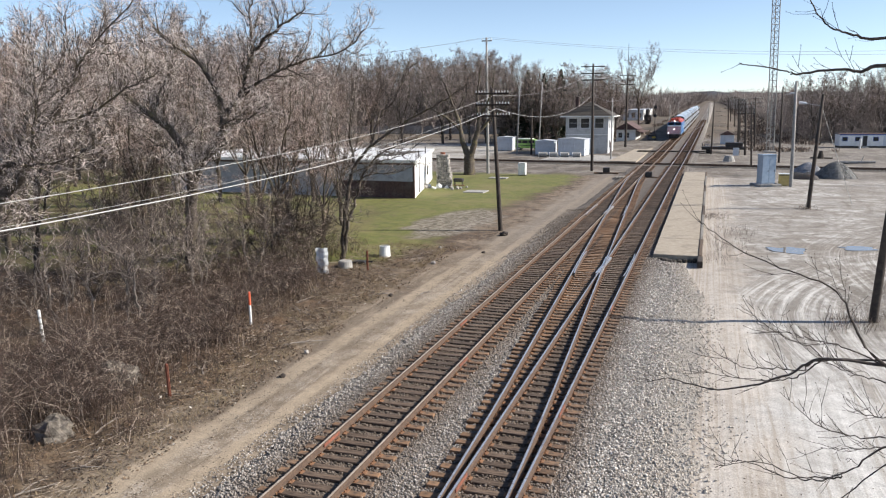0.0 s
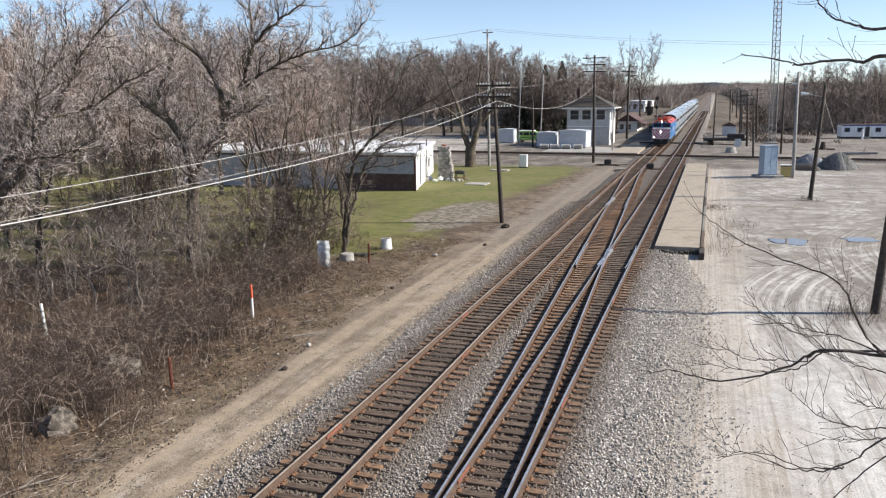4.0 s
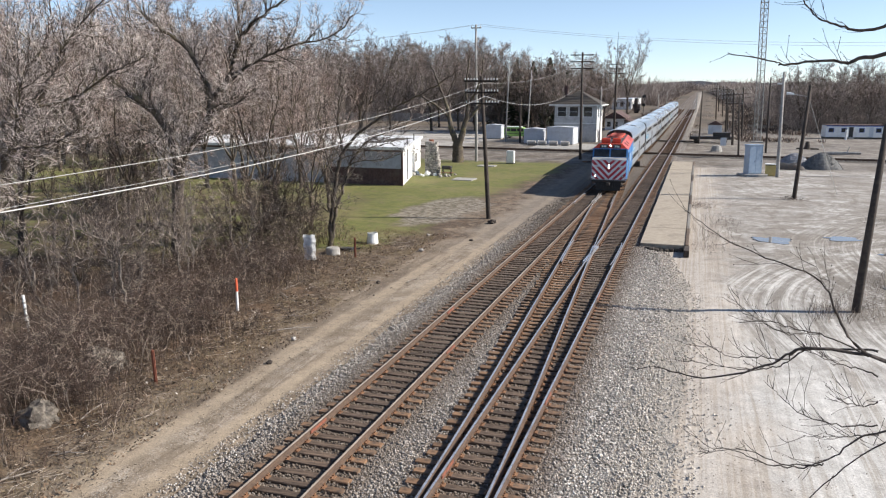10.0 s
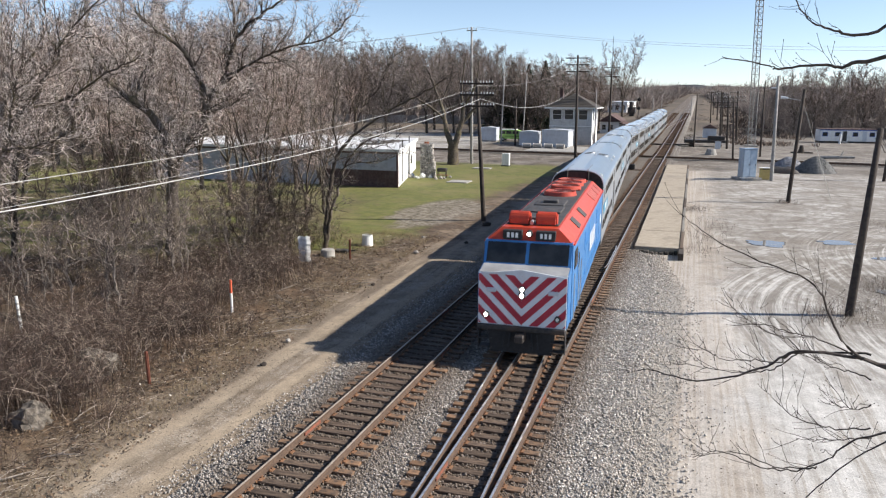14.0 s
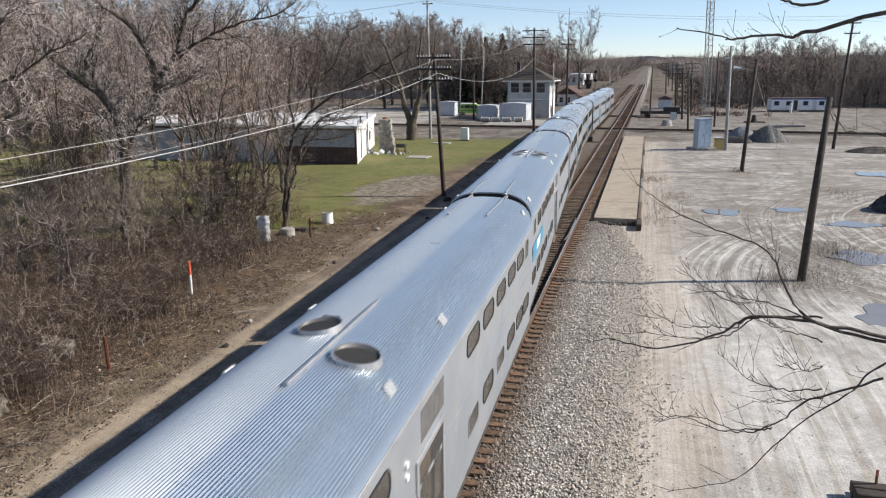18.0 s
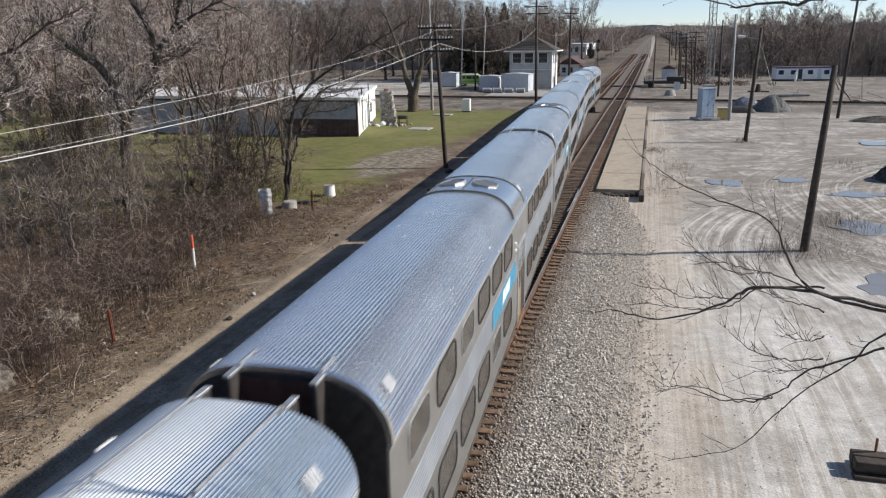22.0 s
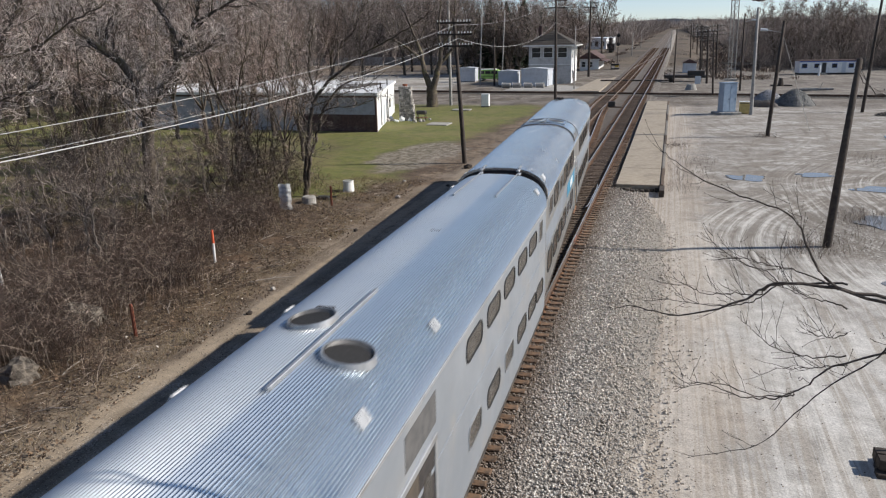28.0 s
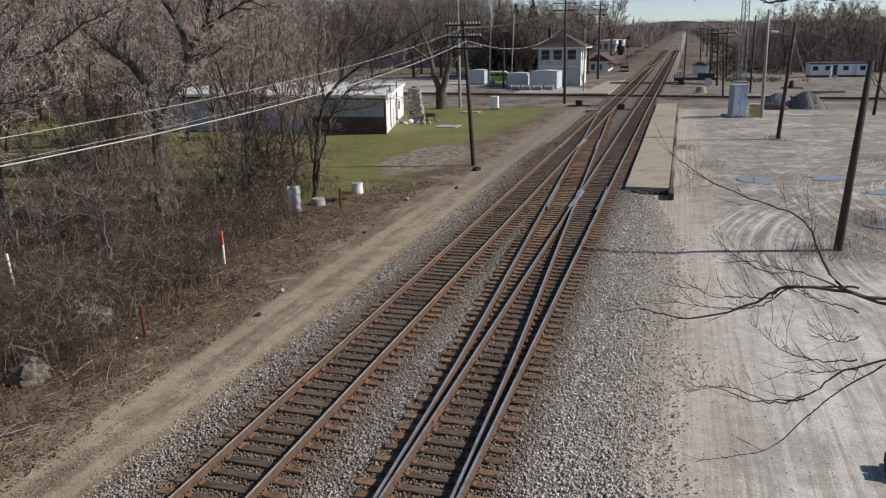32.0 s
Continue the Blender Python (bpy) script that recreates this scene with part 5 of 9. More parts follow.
        paths += [[(Vector((0.1 * math.cos(a), y + 0.1 * math.sin(a), 4.555)), 0.012), (Vector((0.69 * math.cos(a), y + 0.69 * math.sin(a), 4.555)), 0.012)] for a in (0.5, 2.07, 3.64, 5.21)]
        v, fc = tubes(paths, 4)
        pd("fan_grille", v, fc, M["louvre_red"], fan)
    part("roof_box", box(-0.42, 0.42, LOCO / 2 - 5.68, LOCO / 2 - 5.44, 4.38, 4.52, 0.02), M["fan_red"], lo, "low red box across the roof")
    for x, y in ((-0.72, 0.62), (0.62, 0.72), (0.72, 0.85), (0.7, 4.9), (-0.75, 5.2)):
        part("lifting_lug", box(x - 0.05, x + 0.05, LOCO / 2 - y - 0.07, LOCO / 2 - y + 0.07, 4.38, 4.46, 0.01), M["fan_red"], lo)
    for s in (-1, 1):
        part("emblem", bar((s * 1.552, LOCO / 2 - 1.1, 2.35), (s * 1.560, LOCO / 2 - 1.1, 2.35), 0.26, 0.26, 24), M["white_paint"], lo, "plain white round emblem")
        part("rear_step", box(s * 1.15, s * 1.5, LOCO / 2 - 0.04, LOCO / 2 + 0.20, 1.05, 1.30, 0.02), M["grey_paint"], lo, "pale step at the rear corner")
        for y in (f + 5.0, f + 6.6, f + 8.2, f + 12.2, f + 13.6, f + 15.0):
            part("side_door", box(s * 1.548, s * 1.560, y, y + 0.62, 1.35, 2.5, 0.004), M["loco_blue"], lo)
    bm = bmesh.new()
    for y0, y1, x0, x1 in ((f + 3.0, f + 4.2, -0.5, 0.5), (f + 4.6, f + 6.2, -0.7, 0.7), (f + 6.5, f + 8.2, -0.6, 0.6)):
        bx(bm, x0, x1, y0, y1, 4.39, 4.47, 0.02)
    part("roof_hatch", bm, M["roof_black"], lo)
    part("exhaust_stack", box(-0.3, 0.3, f + 7.0, f + 7.5, 4.45, 4.58, 0.02), M["roof_black"], lo)
    # running gear
    part("fuel_tank", prismed([(-1.4, 0.95), (1.4, 0.95), (1.3, 0.3), (-1.3, 0.3)], "y", -2.2, 2.2), M["under"], lo)
    part("frame", box(-1.45, 1.45, f + 0.4, LOCO / 2 - 0.1, 0.92, 1.12, 0.02), M["under"], lo)
    part("end_wall", box(-1.5, 1.5, LOCO / 2 - 0.05, LOCO / 2, 1.0, 3.62), M["end_dark"], lo)
    for ob in lo.children:
        if ob.name.split(".")[0] not in ("fuel_tank", "frame", "pilot", "coupler", "air_hose", "step"):
            down = -0.305 if ob.name.split(".")[0] in ("roof_walk", "cooling_unit", "horn", "radiator_fan", "roof_hatch", "exhaust_stack", "roof_box", "lifting_lug") else -0.06 if ob.name.startswith("number_board") else 0.0
            ob.matrix_basis = Matrix.Translation((0, 0, 0.95 + down)) @ Matrix.Diagonal((1, 1, 1.085, 1)) @ Matrix.Translation((0, 0, -0.95))
    for y in (-5.0, 5.0):
        truck(lo, y, 2.74, 0.508)
    return lo


# the leading end along the line, time by time
NOSE = [(0.0, 188.0), (3.0, 152.2), (6.0, 116.7), (9.0, 81.2), (11.0, 57.9), (13.0, 35.5), (14.5, 18.8), (17.0, -9.25), (19.0, -31.25), (22.0, -63.95), (25.0, -96.85), (28.0, -129.8), (30.0, -152.0), (32.0, -174.5)]


def nose_at(t):
    ts, ys = [p[0] for p in NOSE], [p[1] for p in NOSE]
    slope = [(ys[min(i + 1, len(ys) - 1)] - ys[max(i - 1, 0)]) / (ts[min(i + 1, len(ts) - 1)] - ts[max(i - 1, 0)]) for i in range(len(ts))]
    i = min(max(int(np.searchsorted(ts, t, "right")) - 1, 0), len(ts) - 2)
    d = ts[i + 1] - ts[i]
    u = (t - ts[i]) / d
    return (2 * u**3 - 3 * u**2 + 1) * ys[i] + (u**3 - 2 * u**2 + u) * d * slope[i] + (3 * u**2 - 2 * u**3) * ys[i + 1] + (u**3 - u**2) * d * slope[i + 1]


def on_line(front, length, base, aside=0.0):
    """The pose of a vehicle whose leading end is at y = front, its bogies base apart on the line."""
    mid = front + length / 2
    ya, yb = mid - base / 2, mid + base / 2
    xa, xb = route(ya), route(yb)
    return pose((xa + xb) / 2 + aside, mid, rise(mid), math.degrees(math.atan2(rise(yb) - rise(ya), base)), 0, -math.degrees(math.atan2(xb - xa, yb - ya)))


def build_train():
    kit = window_kit()
    made = [(locomotive(), 0.0, LOCO, 10.0)]
    smooth = coach("smooth", kit, "grey double-deck coach with finely ribbed dull roof")
    fluted = coach("fluted", kit, "stainless double-deck coach with corrugated roof")
    last = coach("open", kit, "stainless double-deck coach with open round roof fans")
    for pair in kit.values():
        for o in pair:
            bpy.data.objects.remove(o)
    order = [smooth, None, fluted, None, None, last]
    styles = [smooth, smooth, fluted, fluted, smooth, last]
    for i in range(6):
        car = order[i] or copy_thing(styles[i], pose(0, 0, 0))
        car.scale = (0.905, 1.0, 1.0)
        if i == 4:
            # on this coach the fans sit a little further back
            for ch in car.children:
                if ch.name.startswith(("roof_fan", "roof_strip", "fan_bracket")):
                    ch.location.y += 0.75
        made.append((car, LOCO + 0.9 + i * PITCH, CAR, 18.1))
    # the second coach has its fan lids laid open behind the shafts
    for s in (-1, 1):
        m = Matrix.Translation((s * 0.54 + 0.20, s * 0.5 - 0.68, 4.815 - 0.02 * s)) @ pose(0, 0, 0, 0, s * 6, 0)
        lid = part("fan_lid", bar(m @ Vector((0, 0, 0.012)), m @ Vector((0, 0, 0.045)), 0.385, 0.375, 28), M["fan_lid"], made[2][0], "round dull metal lid lying open")
        for a in (30, 150, 270):
            part("latch", box(0.32, 0.42, -0.035, 0.035, 0.02, 0.07, 0.008, m @ pose(0, 0, 0, 0, 0, a)), M["end_dark"], lid)
    tail = made[-1][0]
    bm = bmesh.new()
    for x in (-0.35, -0.2, 0.0):
        rod(bm, (x - 0.3, 12.9, 4.92), (x - 0.3, 12.45, 4.97), 0.08, 0.03, 8)
    bx(bm, -0.75, -0.2, 12.6, 12.8, 4.80, 4.92, 0.02)
    part("air_horn", bm, M["dark_steel"], tail, "black air horns on the rear roof")
    return made


TRAIN = build_train()


def motions():
    for ob, back_, length, base in TRAIN:
        walk(ob, [(k * 0.5, on_line(nose_at(k * 0.5) + back_, length, base, 0.09 if back_ else 0.0)) for k in range(65)])

# ---- poles, wires and masts ----
G0 = GROUND_Z


def crossarm(pole, x, y, z, half=1.25, rz=0.0, pins=5, mat="pole", spare=None):
    m = Matrix.Translation((x, y, z)) @ pose(0, 0, 0, 0, 0, rz)
    arm = part("crossarm", box(-half, half, -0.055, 0.055, -0.06, 0.06, 0.012, m), M[mat], pole)
    for s in (-1, 1):
        part("brace", bar(m @ Vector((s * half * 0.45, -0.06, -0.05)), m @ Vector((s * 0.06, -0.1, -0.55)), 0.015, 0.015, 5), M["dark_steel"], arm)
        for k in range(pins):
            xx = s * (0.3 + (half - 0.38) * k / max(pins - 1, 1))
            bm = bmesh.new()
            rod(bm, m @ Vector((xx, 0, 0.06)), m @ Vector((xx, 0, 0.12)), 0.018, 0.018, 5)
            rod(bm, m @ Vector((xx, 0, 0.10)), m @ Vector((xx, 0, 0.22)), 0.05, 0.03, 7)
            part("insulator", bm, M["insulator"], arm, "pale glass insulator")
    return arm


def utility_pole(x, y, top, h, label, mat="pole", r=0.16, arms=(), name="utility_pole", rz=0.0, half=1.25, pins=5):
    """A round wooden pole that leans to its top; arms: heights below the top."""
    po = thing(name, pose(x, y, G0), label, "utility pole", "line poles")
    v, f = tubes([[(Vector((0, 0, -0.3)), r * 1.1), (Vector((top * 0.4, 0, h * 0.4)), r * 0.95), (Vector((top, 0, h)), r * 0.68)]], 12)
    n = len(v)
    f.append(tuple(range(n - 12, n)))
    pd("shaft", v, f, M[mat], po, smooth=True)
    for d in arms:
        crossarm(po, top * (1 - d / h), -0.16, h - d, half, rz, pins)
    return po


def cable(name, spans, r, mat, label, n=14):
    """A hanging cable: each span is a start, an end and a sag."""
    path = []
    for p, q, sag in spans:
        p, q = Vector(p), Vector(q)
        for i in range(n + 1):
            if path and i == 0:
                continue
            t = i / n
            path.append((p.lerp(q, t) - Vector((0, 0, 4 * sag * t * (1 - t))), r))
    v, f = tubes([path], 5)
    return tagged(pd(name, v, f, M[mat], smooth=True), label, "cable", "overhead cables")


utility_pole(-14.4, 54.4, -0.7, 10.4, "dark wooden telegraph pole with three crossarms of insulators", arms=(0.35, 1.15, 1.95), rz=4)
utility_pole(-15.4, 107.9, -0.2, 14.7, "tall dark telegraph pole beside the crossing", r=0.19, arms=(0.4, 1.3, 2.2), half=1.6, rz=3)
whip = utility_pole(-16.7, 165.0, 0.0, 15.4, "tall dark telegraph pole with a whip aerial behind the tower", r=0.24, arms=(0.4, 1.3, 2.2), half=1.6, rz=3)
part("aerial", bar((0, 0, 15.3), (0, 0, 21.4), 0.06, 0.03, 6), M["dark_steel"], whip)
tall = utility_pole(-28.6, 101.0, -0.25, 18.1, "tall pale pole carrying the crossing power lines", "pole_grey", 0.19)
part("crossarm", box(-0.9, 0.5, -0.06, 0.06, 17.6, 17.75, 0.01), M["pole_grey"], tall)
for xx in (-0.85, 0.4):
    part("insulator", bar((xx, 0, 17.75), (xx, 0, 18.0), 0.07, 0.05, 8), M["insulator"], tall)
utility_pole(-35.0, 144.0, 0.5, 14.6, "thin pale pole by the sheds", "pole_grey", 0.13)
utility_pole(-35.0, 164.0, 0.6, 14.0, "thin pale pole among the trees", "pole_grey", 0.13)
utility_pole(-15.7, 132.1, -0.05, 10.3, "slim grey mast beside the signal tower", "pole_grey", 0.11)
utility_pole(-31.5, 141.0, 0.0, 8.6, "dark pole beside the equipment sheds", r=0.17)
pc = utility_pole(8.5, 73.3, 0.5, 9.9, "leaning dark pole with a yard lamp", r=0.17, name="yard_light_pole")
part("lamp_arm", bar((0.45, 0, 8.9), (-0.85, 0, 9.15), 0.025, 0.025, 6), M["steel"], pc)
lamp = part("lamp_head", bar((-0.75, 0, 9.14), (-1.35, 0, 9.2), 0.09, 0.14, 10), M["grey_paint"], pc, "pale lamp head")
utility_pole(6.95, 35.4, 0.38, 8.0, "leaning dark wooden pole in the yard", r=0.17)
utility_pole(8.8, 92.2, -0.23, 11.5, "bare silver-grey pole beside the cabinet", "pole_grey", 0.19)
pe = utility_pole(20.9, 96.6, 0.65, 14.4, "tall pole with two short crossarms in the yard", r=0.17)
for d in (0.5, 1.6):
    crossarm(pe, 0.62, -0.16, 14.4 - d, 0.85, 8, 2)
utility_pole(0.4, 148.0, 0.05, 9.6, "plain dark pole beside the track hut", r=0.14)
pl = utility_pole(10.4, 129.6, -0.17, 11.6, "dark pole with a small lamp arm", r=0.15)
part("lamp_arm", bar((-0.1, 0, 10.3), (0.9, 0, 10.6), 0.03, 0.03, 6), M["steel"], pl)
part("lamp_head", bar((0.8, 0, 10.58), (1.7, 0, 10.62), 0.12, 0.16, 10), M["grey_paint"], pl, "pale lamp head")
for x_, y_, h_ in ((6.1, 146, 9.4), (5.6, 168, 10.0), (8.7, 168, 10.4), (6.8, 196, 10.2), (7.4, 226, 10.4), (5.2, 250, 10.6), (8.0, 285, 11.0), (7.6, 330, 11.2)):
    utility_pole(x_, y_, -0.4, h_ + lift(y_), "dark telegraph pole in the row along the line", r=0.20, arms=(0.4, 1.2, 2.0), half=1.5, pins=3)
utility_pole(5.9, 118.5, -0.5, 8.9, "short dark pole behind the cabinet", r=0.14)
for x_, y_ in ((-12.8, 260), (-13.2, 340), (-1.0, 300)):
    utility_pole(x_, y_, 0.2, 8.5 + lift(y_), "far pale line pole", "pole_grey", 0.16)

# two pale cables and two thin ones along the pole line, power lines across the tracks
cable("overhead_cable", [((-14.0, -2.0, 6.6), (-14.75, 54.25, 8.62), 1.05), ((-14.75, 54.25, 8.62), (-15.5, 107.7, 10.25), 1.6), ((-15.5, 107.7, 10.25), (-16.7, 164.8, 11.0), 1.3)], 0.017, "wire_pale", "thick pale cable sagging between poles")
cable("overhead_cable", [((-14.4, -2.0, 6.9), (-14.95, 54.25, 9.55), 0.95), ((-14.95, 54.25, 9.55), (-15.6, 107.7, 13.3), 0.9)], 0.010, "wire_pale", "thin pale cable between poles")
cable("overhead_cable", [((-15.4, -2.0, 6.3), (-15.9, 54.25, 8.4), 0.9)], 0.006, "wire_pale", "very thin wire between poles")
cable("overhead_cable", [((-14.1, 54.25, 9.25), (-14.6, 107.7, 12.9), 1.0)], 0.009, "wire_dark", "thin dark wire between poles")
for dx, dz in ((-0.85, 0.0), (0.4, 0.05)):
    cable("power_line", [((-110.0, 104.0, 17.0), (-28.6 + dx, 101.0, 17.7 + dz), 2.2), ((-28.6 + dx, 101.0, 17.7 + dz), (21.3, 96.6, 13.9 + dz * 8), 0.8), ((21.3, 96.6, 13.9 + dz * 8), (95.0, 92.0, 13.0), 1.6)], 0.014, "wire_pale", "thin power line crossing over the tracks")
cable("guy_wire", [((8.9, 73.3, 8.6), (12.6, 77.5, G0 + 0.05), 0.02)], 0.022, "wire_pale", "pale guy strand anchoring the yard pole")
cable("overhead_cable", [((-15.6, 107.7, 11.5), (0.4, 148.0, 9.0), 0.5), ((0.4, 148.0, 9.0), (10.3, 129.6, 10.6), 0.4)], 0.018, "wire_dark", "dark cable crossing over the tracks")


def radio_mast():
    ma = thing("radio_mast", pose(10.8, 156.0, G0), "slender three-legged lattice radio mast", "radio mast")
    h, r = 42.0, 0.75
    legs = [(r * math.cos(radians(a)), r * math.sin(radians(a))) for a in (90, 210, 330)]
    lean_ = Vector((-1.0, 0, 0))
    at = lambda k, z: Vector((legs[k % 3][0], legs[k % 3][1], 0)) + lean_ * (z / h) + Vector((0, 0, z))
    for k in range(3):
        part("leg", bar(at(k, 0), at(k, h), 0.085, 0.08, 6), M["pole_grey"], ma)
    n = 38
    for i in range(n):
        z0, z1 = h * i / n, h * (i + 1) / n
        for k in range(3):
            bm = bmesh.new()
            rod(bm, at(k, z0), at(k + 1, z0), 0.045, 0.045, 4)
            rod(bm, at(k, z0), at(k + 1, z1), 0.036, 0.036, 4)
            part("brace", bm, M["pole_grey"], ma)
    part("foundation", box(-1.1, 1.1, -1.1, 1.1, -0.1, 0.3, 0.04), M["concrete_grey"], ma)


radio_mast()

# ---- crossing track and paved crossings ----
XANG = -5.6
cross = thing("railway_track", pose(-6.6, 119.6, 0, 0, 0, XANG), "crossing track on dark ties cutting over both main lines", "railway track", "crossing tracks", "structure")
for s in (-1, 1):
    v, f, n_ = [], [], len(RAIL)
    for x in (-170.0, 170.0):
        v += [(x, s * HALF + a, b) for a, b in RAIL]
    f = [(j, (j + 1) % n_, (j + 1) % n_ + n_, j + n_) for j in range(n_)]
    pd("rail", v, f, M["rail_side"], cross)
part("ballast_bed", prismed([(-2.2, -0.46), (-1.45, -0.22), (1.45, -0.22), (2.2, -0.46)], "x", -170, 170), surf("dark_cinders", (0.055, 0.05, 0.045), (0.13, 0.115, 0.10), 9, 0.95, bump=0.8, fine=18, depth=0.04), cross, "dark cinder bed")
_tie = part("tie", box(-0.11, 0.11, -1.3, 1.3, -0.34, -0.185, 0.012), M["tie"], cross)
_tie.matrix_basis = pose(-60, 0, 0)
for k in range(1, 240):
    x = -60 + k * 0.52
    if not (-4.2 < x - 0.0 < 4.6):
        share("tie", _tie, cross, pose(x, 0, 0))
for xc in (X_RIGHT, X_LEFT):
    for s in (-1, 1):
        bm = bmesh.new()
        for dy in (-HALF, HALF):
            yy = 119.6 + math.tan(radians(XANG)) * (xc + s * HALF + 6.6) + dy
            bx(bm, xc + s * HALF - 0.30, xc + s * HALF + 0.30, yy - 0.30, yy + 0.30, -0.17, -0.012, 0.01)
        part("diamond_frog", bm, M["rail_top"], cross, "bright cast steel crossing frog")

plank = thing("plank_crossing", pose(-6.2 + bend(150), 150.0, rise(150) - 0.01, 0, 0, -1.5), "dark timber planks laid across the tracks", "crossing", kind="structure")
for a, b in ((-7.0, -3.25), (-3.05, -1.75), (-1.55, 0.95), (1.10, 2.4), (2.6, 6.4)):
    for k in range(3):
        part("plank", box(a, b, -0.75 + k * 0.5, -0.28 + k * 0.5, -0.2, -0.02, 0.01), M["pole"], plank)

M["kerb_wood"] = surf("grey_timber_kerb", (0.15, 0.135, 0.115), (0.27, 0.25, 0.22), 5, 0.9, stain=(0.09, 0.07, 0.055), bump=0.4)
platform = thing("platform", pose(0, 0, 0), "low pale concrete station platform with a timber edge", "platform", kind="structure")
y = 46.6
k = 0
while y < 105.5:
    ln = 5.9 + 0.3 * math.sin(k * 2.1)
    bm = box(-2.86, -0.28, y, y + ln - 0.03, -0.30, -0.02 + 0.012 * math.sin(k * 1.7), 0.015)
    o = part("slab", bm, M["concrete"], platform)
    part("kerb", box(-0.262, -0.06, y, y + ln - 0.04, -0.42, 0.03, 0.02), M["tie"] if k % 3 == 0 else M["kerb_wood"], platform)
    y += ln
    k += 1
rnd = random.Random(14)
bm = bmesh.new()
for i in range(9):
    x = -2.85 + i * 0.285
    bx(bm, x, x + rnd.uniform(0.2, 0.3), 46.62 - rnd.uniform(0.05, 0.55) - 0.25 * math.sin(i * 0.45), 46.7, -0.44, -0.16 - rnd.uniform(0.0, 0.14), 0.04)
part("broken_edge", bm, M["under"], platform, "crumbled dark concrete end")
part("beam_end", box(-0.30, 0.0, 45.0, 46.6, -0.42, -0.02, 0.02), M["pole"], platform, "dark timber end")

depot_walk = thing("pavement", pose(0, 0, lift(150)), "tan paved station walk beside the left-hand track", "pavement", kind="structure")
y = 124.4
k = 0
while y < 178:
    part("slab", prismed([(-15.2 + (y - 124) * 0.03, y), (-10.9, y), (-10.9, y + 4.46), (-15.2 + (y - 119.5) * 0.03, y + 4.46)], "z", -0.42, -0.10), M["concrete"], depot_walk)
    y += 4.5
part("apron", box(-27.0, -15.3, 127.5, 141.5, -0.5, -0.30), M["concrete_grey"], depot_walk)

# ---- buildings ----
def clap_wall(name, parent, x0, x1, y, z0, z1, mat, step=0.24, axis="x", out=-1):
    """A wall of lapped boards facing along y (axis x) or along x (axis y)."""
    outline = [(y - out * 0.03, z0)]
    z = z0
    while z < z1 - 0.01:
        t = min(z + step, z1)
        outline += [(y + out * 0.035, z), (y + out * 0.012, t)]
        z = t
    outline.append((y - out * 0.03, z1))
    return part(name, prismed(outline, axis, x0, x1), mat, parent)


def window_on(parent, x, y, z, w, h, axis="x", out=-1, glass=None, frame_mat="white_paint", bars=1):
    """A window with frame, sill and pane on a wall; axis as for the wall."""
    def at(a0, a1, b0, b1, z0, z1):
        b0, b1 = sorted((y + out * b0, y + out * b1))
        return box(a0, a1, b0, b1, z0, z1) if axis == "x" else box(b0, b1, a0, a1, z0, z1)
    win = part("window", at(x - w / 2, x + w / 2, 0.0, 0.02, z, z + h), glass or M["glass"], parent)
    for a0, a1, z0, z1 in ((x - w / 2 - 0.07, x - w / 2, z, z + h), (x + w / 2, x + w / 2 + 0.07, z, z + h), (x - w / 2 - 0.07, x + w / 2 + 0.07, z + h, z + h + 0.08)):
        part("frame", at(a0, a1, 0.0, 0.05, z0, z1), M[frame_mat], win)
    part("sill", at(x - w / 2 - 0.1, x + w / 2 + 0.1, 0.0, 0.09, z - 0.07, z), M[frame_mat], win)
    if bars:
        part("mullion", at(x - w / 2, x + w / 2, 0.0, 0.035, z + h / 2 - 0.02, z + h / 2 + 0.02), M[frame_mat], win)
    return win


